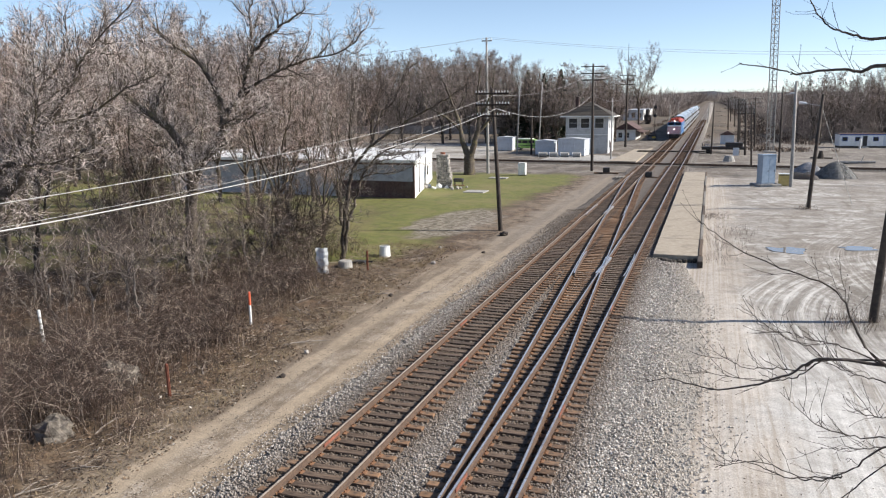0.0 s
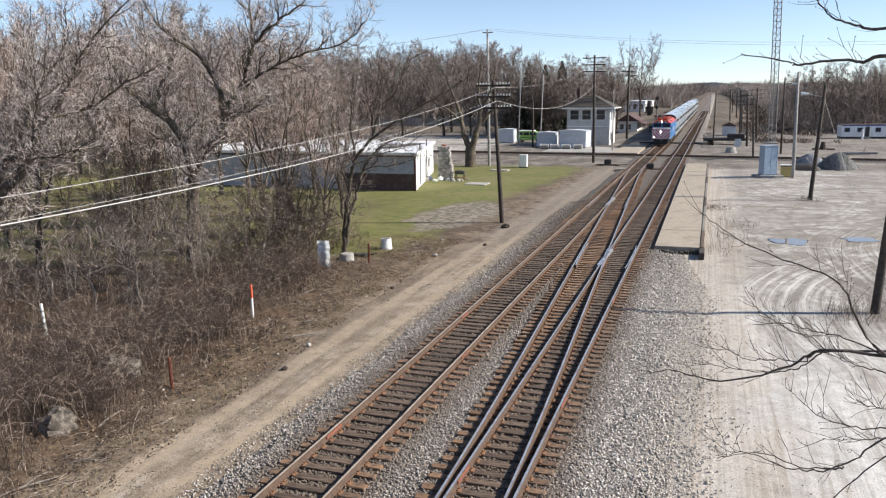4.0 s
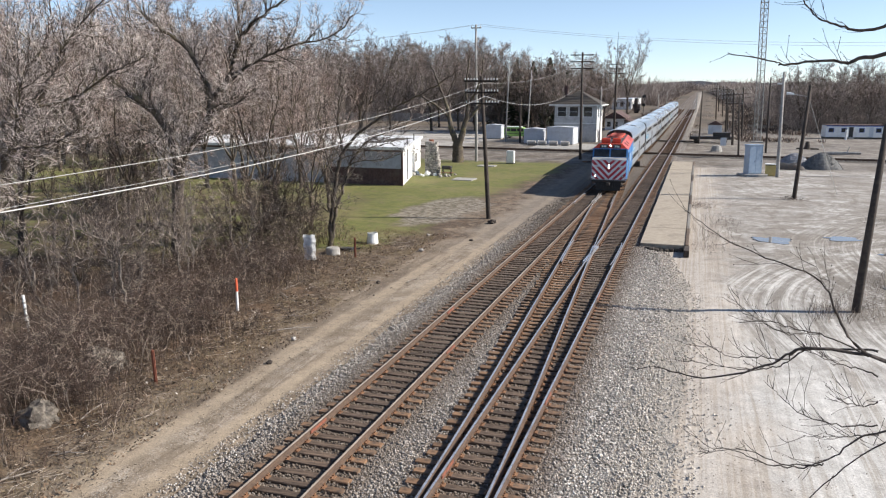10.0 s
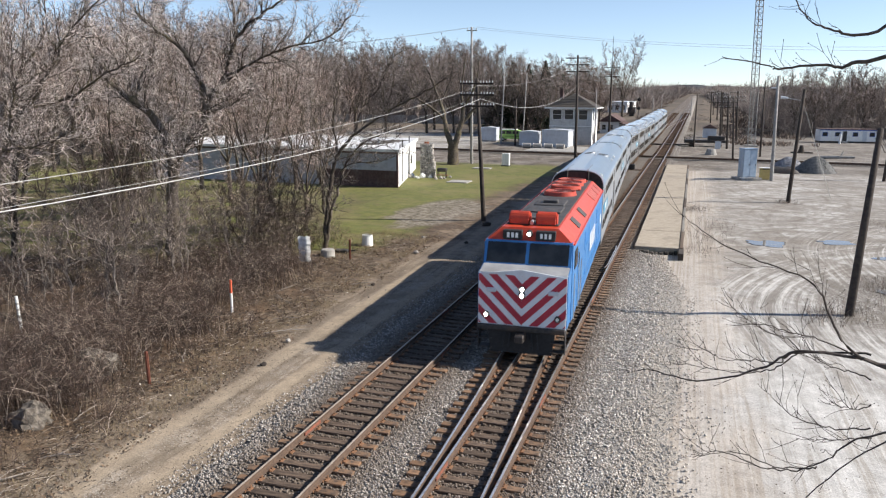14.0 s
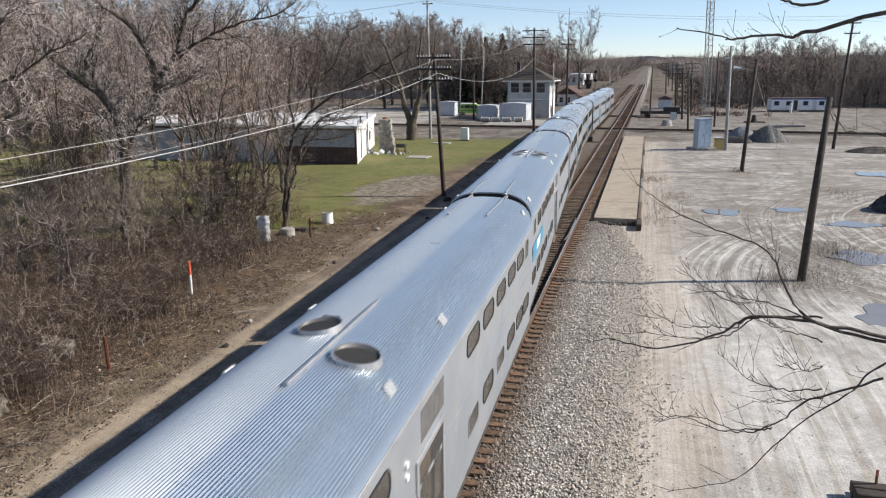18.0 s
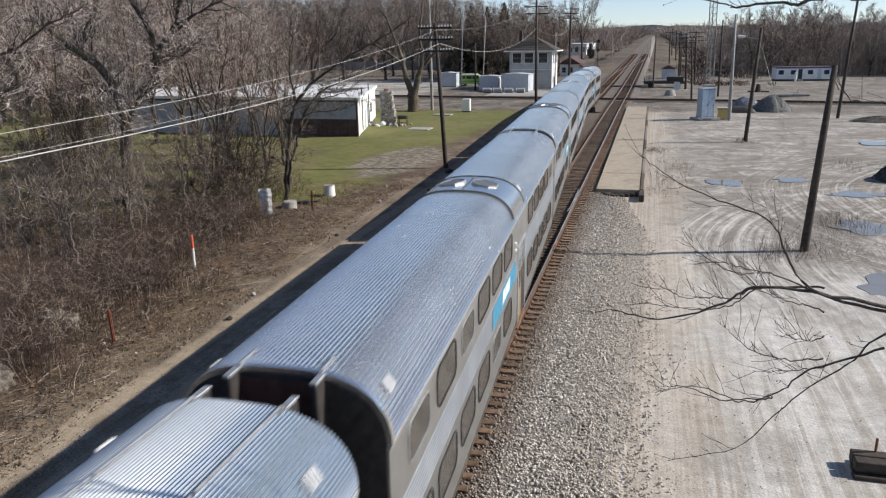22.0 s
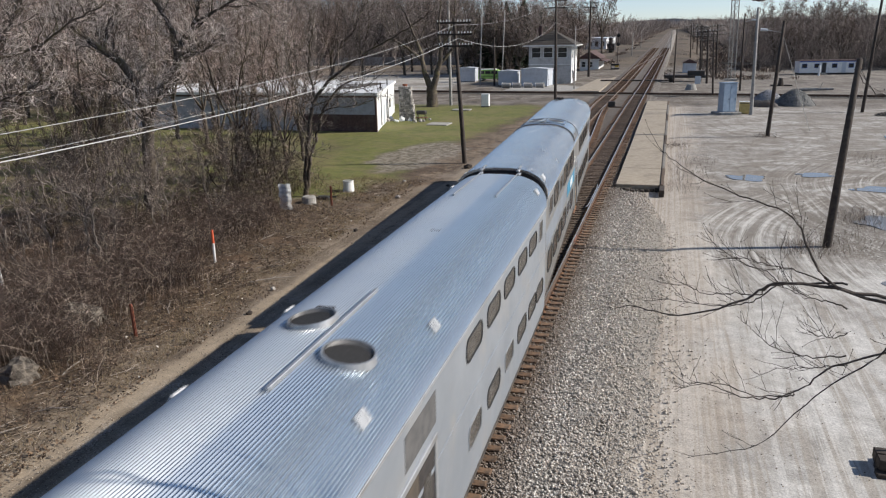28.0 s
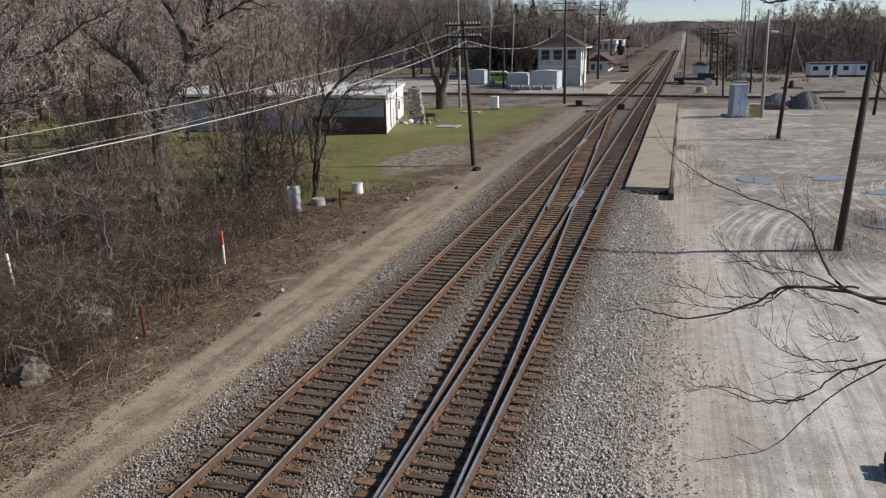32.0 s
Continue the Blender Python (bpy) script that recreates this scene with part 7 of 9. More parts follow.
def trailer():
    tr = thing("office_trailer", pose(25.1, 174.6, G0 + lift(174), 0, 0, 8), "white office trailer with blue trim and dark windows", "trailer")
    w, d = 11.0, 3.2
    part("body", box(0, w, 0, d, 0.35, 2.75, 0.04), M["white_paint"], tr)
    part("roof", box(-0.08, w + 0.08, -0.08, d + 0.08, 2.72, 2.88, 0.03), M["brown_board"], tr, "dark roof edge")
    M["trim_blue"] = surf("blue_trim", (0.06, 0.12, 0.36), (0.08, 0.15, 0.42), 2, 0.5, bump=0)
    part("trim", box(-0.02, w + 0.02, -0.03, 0.0, 2.52, 2.70), M["trim_blue"], tr, "blue stripe")
    part("skirt", box(0.1, w - 0.1, 0.1, d - 0.1, -0.1, 0.35), M["dark_steel"], tr)
    for x in (1.0, 3.4, 6.8, 10.0):
        window_on(tr, x, 0.0, 1.4, 0.9, 0.75, frame_mat="trim_blue", bars=0)
    # no opening here: a dark sheet stands in for the shaded inside
    part("door", box(4.4, 5.2, -0.04, 0.0, 0.4, 2.4), M["dark_steel"], tr, "dark open doorway")
    part("door", box(8.2, 9.0, -0.04, 0.0, 0.4, 2.4), M["grey_paint"], tr)
    for k in range(3):
        part("step", box(4.3, 5.3, -0.35 * (3 - k), -0.35 * (2 - k), 0.0, 0.12 * (k + 1)), M["concrete_grey"], tr)
    sgn = thing("post", pose(28.4, 171.5, G0 + lift(172)), "white bollard post in front of the trailer", "post")
    part("shaft", bar((0, 0, 0), (0, 0, 1.9), 0.22, 0.22, 10), M["white_paint"], sgn)
    part("cap", bar((0, 0, 1.9), (0, 0, 1.98), 0.24, 0.2, 10), M["white_paint"], sgn)


trailer()
hut = thing("track_hut", pose(3.6, 176.0, G0 + lift(176)), "small pale gabled track hut", "hut")
part("wall", box(-1.4, 1.4, 0, 2.6, 0, 2.5, 0.01), M["grey_paint"], hut)
part("roof", prismed([(-1.7, 2.45), (1.7, 2.45), (0, 3.35)], "y", -0.2, 2.8), M["brown_board"], hut)
part("door", box(-0.45, 0.45, -0.04, 0.0, 0, 2.0), M["grey_paint"], hut)
fl = thing("flat_wagon", pose(2.4, 150.5, G0), "dark old flat wagon beside the line", "wagon")
part("deck", box(-3.6, 3.6, -1.3, 1.3, 0.85, 1.35, 0.04), M["dark_steel"], fl)
for x in (-2.5, 2.5):
    for yy in (-0.75, 0.75):
        part("wheel", bar((x, yy - 0.06, 0.42), (x, yy + 0.06, 0.42), 0.42, 0.42, 16), M["under"], fl)
part("load", box(0.4, 3.4, -1.0, 1.0, 1.35, 2.1, 0.06), M["dark_steel"], fl, "dark load on the deck")
part("end_board", box(-3.7, -3.55, -1.3, 1.3, 0.7, 2.0, 0.02), M["dark_steel"], fl)
pn = thing("barrier", pose(4.5, 144.4, G0), "pale blue metal panel standing by the wagon", "panel")
part("sheet", box(-0.5, 0.5, -0.04, 0.04, 0, 1.45, 0.01), M["grey_paint"], pn)
part("foot", box(-0.55, 0.55, -0.25, 0.25, 0, 0.06), M["dark_steel"], pn)
cn = thing("concrete_footing", pose(3.1, 130.5, G0), "tapered grey concrete footing", "concrete block")
part("block", bar((0, 0, 0), (0, 0, 0.95), 0.95, 0.62, 12), M["concrete_grey"], cn)
part("bolt", bar((0, 0, 0.95), (0, 0, 1.05), 0.05, 0.05, 6), M["rust"], cn)
bd = thing("log", pose(21.0, 128.0, G0), "fallen pale log at the yard edge", "log")
part("trunk", bar((-2.2, 0.4, 0.25), (2.4, -0.3, 0.4), 0.24, 0.17, 10), M["pole_grey"], bd)
part("stub", bar((0.5, 0, 0.4), (0.9, 0.2, 1.3), 0.1, 0.05, 6), M["pole_grey"], bd)
st = thing("dark_stump", pose(17.6, 140.5, G0), "dark tree stump in the yard", "stump")
part("stump", bar((0, 0, -0.05), (0, 0, 1.3), 0.55, 0.28, 10), M["pole"], st)
part("root", bar((-1.6, 0.2, 0.05), (1.8, -0.2, 0.1), 0.18, 0.12, 8), M["pole"], st)
db = thing("timber_stack", pose(4.85, 16.8, G0 - 0.18), "dark creosoted timbers stacked beside the yard", "timber")
for k in range(3):
    part("timber", box(-0.15 + 0.05 * k, 2.6, -0.6 + k * 0.3, -0.34 + k * 0.3, 0.02, 0.26, 0.015), M["pole"], db)
for k in range(2):
    part("timber", box(-0.1, 2.6, -0.45 + k * 0.32, -0.17 + k * 0.32, 0.28, 0.52, 0.015), M["pole"], db)
part("stake", bar((0.4, 0.1, 0.5), (0.4, 0.1, 0.85), 0.03, 0.03, 6), M["rust"], db)


def puddle_material():
    g = Graph("still_water")
    g.bump(g.noise(3, 2), 0.02, 0.01)
    return g.done(g.mix(g.noise(0.8, 3), (0.16, 0.155, 0.145), (0.26, 0.25, 0.235)), 0.03)


M["water"] = puddle_material()
for i, (x, y_, rx, ry, sd) in enumerate(((5.0, 52.0, 1.35, 1.0, 1), (9.4, 53.8, 1.2, 0.7, 2), (10.9, 40.3, 1.7, 1.5, 3), (20.4, 73.5, 1.8, 2.2, 4), (12.4, 49.4, 1.7, 0.9, 5), (9.2, 30.4, 1.3, 1.3, 6), (15.5, 46.5, 2.2, 1.0, 7))):
    out = []
    for k in range(40):
        a = 2 * math.pi * k / 40
        w = 1 + 0.75 * noise.noise(Vector((math.cos(a) * 1.4, math.sin(a) * 1.4, sd * 3.1)))
        out.append((x + rx * w * math.cos(a), y_ + ry * w * math.sin(a)))
    tagged(part("puddle", prismed(out, "z", G0 - 0.10, G0 + 0.035), M["water"]), "shallow rain puddle on the pale yard", "puddle", "puddles in the yard")

# ---- things along the dirt track ----
def marker(x, y, h, lean_, label, top_red=True):
    ma = thing("marker_post", pose(x, y, G0, 0, lean_, 0), label, "marker post", "marker posts")
    part("shaft", bar((0, 0, -0.1), (0, 0, h * 0.62 if top_red else h), 0.055, 0.055, 10), M["white_paint"], ma)
    if top_red:
        part("cap", bar((0, 0, h * 0.62), (0, 0, h), 0.06, 0.05, 10), M["orange"], ma, "orange-red cap")
    else:
        for k in range(5):
            part("band", bar((0, 0, 0.15 + k * 0.25), (0, 0, 0.24 + k * 0.25), 0.06, 0.06, 10), M["concrete_grey"], ma)


M["orange"] = surf("faded_orange_plastic", (0.62, 0.10, 0.045), (0.70, 0.14, 0.06), 3, 0.5, bump=0)
marker(-18.2, 27.0, 1.5, 0, "white plastic marker post with an orange top")
marker(-24.4, 22.0, 1.5, -4, "banded white marker post in the brush", False)
for x, y_, h, l in ((-18.0, 38.5, 1.2, 0), (-16.1, 19.1, 1.15, -2)):
    po = thing("rusty_post", pose(x, y_, G0, 0, l, 0), "short rusty steel fence post", "post", "rusty posts")
    part("shaft", box(-0.035, 0.035, -0.035, 0.035, -0.1, h, 0.008), M["rust"], po)
    part("flange", box(-0.06, 0.06, -0.012, 0.012, -0.1, h - 0.05), M["rust"], po)
bk = thing("plastic_bucket", pose(-18.8, 42.8, G0), "white plastic bucket standing upside down", "bucket")
part("shell", bar((0, 0, 0), (0, 0, 0.68), 0.36, 0.31, 20), M["white_paint"], bk)
part("rim", bar((0, 0, 0.62), (0, 0, 0.68), 0.33, 0.33, 20), M["white_paint"], bk)


def torn_panel():
    tp_ = thing("corrugated_panel", pose(-20.1, 37.0, G0, 0, 0, 10), "torn white corrugated sheet standing in the brush", "metal sheet")
    verts = []
    for j in range(12):
        for i in range(9):
            x = -0.32 + i * 0.085 + 0.03 * math.sin(j * 1.7)
            verts.append((x, 0.03 * math.sin(j * 3.1) + 0.05 * math.sin(i * 0.9), 0.02 + j * 0.135 + (0.1 * noise.noise(Vector((i * 0.6, 0, 2))) if j == 11 else 0)))
    faces = [(j * 9 + i, j * 9 + i + 1, (j + 1) * 9 + i + 1, (j + 1) * 9 + i) for j in range(11) for i in range(8)]
    o = pd("sheet", verts, faces, M["white_paint"], tp_)
    md = o.modifiers.new("thick", "SOLIDIFY")
    md.thickness = 0.012
    part("stake", bar((0.1, 0.08, -0.1), (0.1, 0.08, 1.5), 0.025, 0.025, 6), M["rust"], tp_)
    co = thing("concrete_ring", pose(-19.6, 38.9, G0), "squat pale concrete ring beside the sheet", "concrete ring")
    part("ring", bar((0, 0, 0), (0, 0, 0.42), 0.42, 0.40, 18), M["concrete_grey"], co)
    part("lid", bar((0, 0, 0.42), (0, 0, 0.46), 0.36, 0.34, 18), M["concrete_grey"], co)
    bl = thing("cast_block", pose(-19.2, 40.2, G0), "dark iron casting lying in the litter", "scrap iron")
    part("block", box(-0.5, 0.3, -0.2, 0.2, 0.0, 0.22, 0.05), M["dark_steel"], bl)
    part("bar", bar((-0.6, 0.0, 0.12), (0.7, 0.1, 0.18), 0.05, 0.05, 8), M["dark_steel"], bl)


torn_panel()


def boulder(x, y, s, label, seed, mat="stone", sq=0.75):
    rnd = random.Random(seed)
    bm = bmesh.new()
    bmesh.ops.create_icosphere(bm, subdivisions=2 if s < 0.2 else 3, radius=s)
    for v in bm.verts:
        v.co *= 1 + 0.35 * noise.noise(v.co * (1.6 / s) + Vector((seed, 0, 0))) + (0.30 * noise.noise(v.co * (3.7 / s) + Vector((0, seed, 0))) if s > 0.2 else 0)
        v.co.z *= sq
    o = part("boulder", bm, M[mat])
    o.matrix_basis = pose(x, y, G0 + s * 0.35, rnd.uniform(-15, 15), rnd.uniform(-15, 15), rnd.uniform(0, 180))
    return tagged(o, label, "rock", "rocks")


M["pale_rock"] = surf("pale_broken_concrete", (0.075, 0.062, 0.05), (0.235, 0.205, 0.17), 6, 0.95, stain=(0.045, 0.036, 0.028), bump=0.7, fine=14, depth=0.03)
boulder(-17.2, 15.5, 0.52, "large pale lump of broken concrete in the brush", 3, "pale_rock", 0.9)
boulder(-18.6, 19.5, 0.74, "pale limestone lump half hidden by stems", 5, "pale_rock", 0.75)
for i, (x, y_, s) in enumerate(((-14.1, 24.5, 0.10), (-13.6, 21.9, 0.12), (-14.5, 33.6, 0.11), (-15.1, 41.5, 0.16), (-16.4, 46.4, 0.13), (-13.6, 52.2, 0.3), (-13.2, 45.6, 0.12))):
    boulder(x, y_, s, "small pale stone beside the dirt track", 20 + i, "stone" if i in (0, 3, 4) else "pole")
M["dry_wood"] = surf("dry_dead_wood", (0.17, 0.14, 0.115), (0.34, 0.30, 0.26), 6, 0.9, stain=(0.10, 0.08, 0.065), bump=0.3)
rnd = random.Random(31)
for i in range(70):
    x, y_ = rnd.uniform(-19.5, -13.2), 12 + 34 * rnd.random() ** 1.3
    boulder(x, y_, rnd.uniform(0.015, 0.045), "loose stone chip in the leaf litter", 60 + i, "pale_rock")
for i, (x, y_, ln, rz) in enumerate(((-14.6, 25.4, 1.9, 40), (-15.2, 12.6, 1.7, 65), (-15.6, 26.8, 1.3, 10), (-16.2, 16.4, 1.4, 100), (-15.0, 33.4, 1.2, 30), (-12.9, 34.4, 0.8, 60), (-17.2, 29.6, 1.8, 150), (-14.9, 14.1, 1.1, 20), (-18.0, 31.0, 1.6, 80), (-16.5, 21.5, 1.5, 125))):
    sk = thing("fallen_branch", pose(x, y_, G0 + 0.05, 0, rnd.uniform(-6, 2), rz), "dry pale fallen branch lying in the litter", "branch", "fallen branches")
    v, f = tubes([[(Vector((-ln / 2, 0, 0.03)), 0.030), (Vector((-ln * 0.2, 0.07, 0.05)), 0.026), (Vector((0, 0.10, 0.06)), 0.024), (Vector((ln * 0.25, 0.02, 0.07)), 0.018), (Vector((ln / 2, 0, 0.06)), 0.009)], [(Vector((0, 0.10, 0.06)), 0.014), (Vector((ln * 0.2, 0.3, 0.12)), 0.010), (Vector((ln * 0.42, 0.36, 0.10)), 0.005)], [(Vector((-ln * 0.2, 0.07, 0.05)), 0.012), (Vector((-ln * 0.05, -0.2, 0.10)), 0.008), (Vector((ln * 0.15, -0.28, 0.06)), 0.004)]], 6)
    pd("stem", v, f, M["dry_wood"], sk)


# ---- trees and brush ----
def strands(points, radii, n=3):
    """Vertices and quads of many thin tubes at once: points (N, K, 3), radii (N, K)."""
    points, radii = np.asarray(points, float), np.asarray(radii, float)
    cnt, k = radii.shape
    d = np.gradient(points, axis=1)
    d /= np.linalg.norm(d, axis=2, keepdims=True) + 1e-9
    ref = np.where(np.abs(d[..., 2:3]) < 0.9, np.array([0, 0, 1.0]), np.array([1.0, 0, 0]))
    u = np.cross(d, ref)
    u /= np.linalg.norm(u, axis=2, keepdims=True) + 1e-9
    w = np.cross(d, u)
    ang = 2 * np.pi * np.arange(n) / n
    ring = points[:, :, None] + radii[:, :, None, None] * (u[:, :, None] * np.cos(ang)[:, None] + w[:, :, None] * np.sin(ang)[:, None])
    base = np.arange(cnt)[:, None, None] * (k * n) + np.arange(k - 1)[None, :, None] * n
    a = base + np.arange(n)
    b = base + (np.arange(n) + 1) % n
    quads = np.stack([a, b, b + n, a + n], -1).reshape(-1, 4)
    return ring.reshape(-1, 3), quads


def quick_mesh(name, sets, mats, smooth=False):
    """A mesh from sets of (vertices, quads)."""
    vs, qs, off = [], [], 0
    for v, q in sets:
        vs.append(v), qs.append(q + off)
        off += len(v)
    v, q = np.concatenate(vs), np.concatenate(qs)
    me = bpy.data.meshes.new(name)
    me.vertices.add(len(v))
    me.vertices.foreach_set("co", v.ravel())
    me.loops.add(q.size)
    me.loops.foreach_set("vertex_index", q.ravel())
    me.polygons.add(len(q))
    me.polygons.foreach_set("loop_start", np.arange(0, q.size, 4))
    if smooth:
        me.polygons.foreach_set("use_smooth", np.ones(len(q), bool))
    for m in mats if isinstance(mats, (list, tuple)) else [mats]:
        me.materials.append(m)
    me.update(calc_edges=True)
    return me


def bare_tree(seed, height, forks, counts, spread=1.0, lean_=(0, 0), radius=0.28, twig_r=0.011, fork_at=0.3, trunks=1, limb=1.0):
    """Paths of a leafless tree, level by level: trunk, limbs, branches, twigs."""
    rnd = random.Random(seed)
    levels = [[] for _ in range(5)]

    def grow(p, d, length, r, level):
        steps = (6, 6, 5, 4, 3)[level]
        pts, q = [p.copy()], p.copy()
        d = d.normalized()
        wig = (0.10, 0.20, 0.26, 0.32, 0.34)[level]
        for _ in range(steps - 1):
            d = (d + Vector((rnd.gauss(0, wig), rnd.gauss(0, wig), rnd.gauss(0, wig) + (0.10, 0.10, 0.07, 0.03, 0.02)[level]))).normalized()
            q = q + d * (length / (steps - 1))
            pts.append(q.copy())
        end = (0.62, 0.32, 0.35, 0.45, 0.6)[level]
        rs = [r * (1 - (1 - end) * i / (steps - 1)) for i in range(steps)]
        levels[level].append((pts, rs))
        if level >= len(counts):
            return
        for i in range(counts[level]):
            t = (fork_at if level == 0 else 0.22) + (1 - (fork_at if level == 0 else 0.22)) * (i + rnd.random()) / counts[level]
            t = min(t, 0.999)
            k = t * (steps - 1)
            j = int(k)
            at = pts[j].lerp(pts[min(j + 1, steps - 1)], k - j)
            axis = (pts[min(j + 1, steps - 1)] - pts[j]).normalized()
            side = axis.orthogonal().normalized()
            side.rotate(Matrix.Rotation(i * 2.4 + rnd.uniform(-0.6, 0.6), 3, axis))
            opening = rnd.uniform(0.55, 1.0) * spread * (0.75 if level == 0 else 1.0)
            nd = (axis * math.cos(opening) + side * math.sin(opening))
            shrink = (0.62, 0.52, 0.46, 0.5)[level] * rnd.uniform(0.7, 1.2) * (1.15 - 0.45 * t) * (limb if level == 0 else 1.0)
            grow(at, nd, length * shrink, max(rs[j] * rnd.uniform(0.5, 0.68), twig_r * (1.6, 1.4, 1.15, 0.9)[level]), level + 1)

    for _ in range(trunks):
        grow(Vector((0, 0, -0.2)), Vector((lean_[0] + rnd.uniform(-0.08, 0.08) * trunks, lean_[1], 1.0)), height * 0.62, radius / trunks**0.5, 0)
    return levels


def tree_parts(levels, thick=2):
    """Mesh data for the wood (trunk and limbs) and for the twigs."""
    def pack(some, n):
        by = {}
        for pts, rs in some:
            by.setdefault(len(pts), []).append((pts, rs))
        return [strands([[tuple(v) for v in pts] for pts, _ in group], [rs for _, rs in group], n) for group in by.values()]
    wood = pack(levels[0], 9) + pack(levels[1], 6)
    if thick > 2:
        wood += pack(levels[2], 4)
    fine = []
    for lv in levels[thick:]:
        if lv:
            fine += pack(lv, 4 if lv is levels[2] else 3)
    return wood, fine


def limbed_tree(seed, limbs, gap=0.3, reach=2.2, start=0.2, lift_=0.10, dense=1.0, fat=1.0):
    """Paths of a leafless tree grown on given limbs: limbs, branches, sprays and fine twigs."""
    rnd = random.Random(seed)
    levels = [[] for _ in range(5)]

    def shoot(p, d, ln, r0, r1, steps, wig, up):
        pts, q, d = [p.copy()], p.copy(), d.normalized()
        for _ in range(steps - 1):
            d = (d + Vector((rnd.gauss(0, wig), rnd.gauss(0, wig), rnd.gauss(up, wig)))).normalized()
            q = q + d * (ln / (steps - 1))
            pts.append(q.copy())
        return pts, [r0 + (r1 - r0) * i / (steps - 1) for i in range(steps)]

    def spot(pts, t):
        k = min(t, 0.999) * (len(pts) - 1)
        j = int(k)
        return pts[j].lerp(pts[j + 1], k - j), (pts[j + 1] - pts[j]).normalized()

    def aside(axis, opening):
        v = Vector((rnd.gauss(0, 1), rnd.gauss(0, 1), rnd.gauss(0.25, 0.9)))
        v = v - axis * v.dot(axis)
        v = v.normalized() if v.length > 1e-4 else axis.orthogonal().normalized()
        return axis * math.cos(opening) + v * math.sin(opening)

    for pts, r0, r1 in limbs:
        path = [q + Vector((rnd.gauss(0, 0.045), rnd.gauss(0, 0.045), rnd.gauss(0, 0.03))) for q in smooth_path(pts, 5)]
        n = len(path)
        levels[0].append((path, [r0 + (r1 - r0) * (i / (n - 1)) ** 0.8 for i in range(n)]))
        total = sum((b - a).length for a, b in zip(path, path[1:]))
        for k in range(int(total * (1 - start) / gap) if r0 < 0.36 else 0):
            t = start + (1 - start) * (k + rnd.random()) * gap / (total * (1 - start))
            at, axis = spot(path, t)
            ln = reach * rnd.uniform(0.45, 1.25) * (1.15 - 0.6 * t)
            rad = min(0.014 + 0.011 * ln, 0.7 * (r0 + (r1 - r0) * t))
            branch = shoot(at, aside(axis, rnd.uniform(0.5, 1.1)), ln, rad, 0.007, 6, 0.24, lift_)
            levels[1].append(branch)
            for _ in range(max(3, int(ln * 6.5 * dense))):
                u = rnd.uniform(0.12, 1.0)
                a2, x2 = spot(branch[0], u)
                l3 = fat**0.6 * rnd.uniform(0.35, 1.0) * (1.15 - 0.5 * u) * min(1.0, 0.45 + reach * 0.28)
                spray = shoot(a2, aside(x2, rnd.uniform(0.4, 1.0)), l3, 0.0095 * fat, 0.0055 * fat, 4, 0.26, lift_ * 0.8)
                levels[2].append(spray)
                for _ in range(rnd.randint(3, 6)):
                    a3, x3 = spot(spray[0], rnd.uniform(0.2, 1.0))
                    levels[3].append(shoot(a3, aside(x3, rnd.uniform(0.4, 1.0)), rnd.uniform(0.16, 0.48) * fat**0.6, 0.0068 * fat, 0.0036 * fat, 3, 0.25, lift_ * 0.6))
    return levels


def crown_limbs(seed, height, fork, count, wide, r):
    """A trunk to the fork and limbs that swing out and up from it."""
    rnd = random.Random(seed)
    top = (rnd.uniform(-0.3, 0.3), rnd.uniform(-0.3, 0.3), fork)
    limbs = [([(0, 0, -0.3), (top[0] * 0.3, top[1] * 0.6, fork * 0.5), top], r * 1.2, r)]
    for k in range(count):
        a = 2 * math.pi * (k + rnd.uniform(0.2, 0.8)) / count
        w, h = wide * rnd.uniform(0.5, 1.1), (height - fork) * rnd.uniform(0.75, 1.1)
        bow = rnd.uniform(0.35, 0.6)
        limbs.append(([top, (top[0] + w * bow * 0.7 * math.cos(a), top[1] + w * bow * 0.7 * math.sin(a), fork + h * 0.28), (top[0] + w * 0.75 * math.cos(a + 0.25), top[1] + w * 0.75 * math.sin(a + 0.25), fork + h * 0.65), (top[0] + w * math.cos(a + 0.1), top[1] + w * math.sin(a + 0.1), fork + h)], r * rnd.uniform(0.5, 0.7), 0.015))
    return limbs


def tree_proto(name, label, bark, twig, category, group, levels=None, thick=3, **kw):
    wood, fine = tree_parts(levels or bare_tree(**kw), thick)
    tr = thing(name, pose(0, 0, G0), label, category, group)
    a = new("trunk", quick_mesh("trunk", wood, bark, True))
    a.parent = tr
    b = new("crown", quick_mesh("crown", fine, twig))
    b.parent = tr
    b["label"] = "bare grey-brown twigs"
    return tr


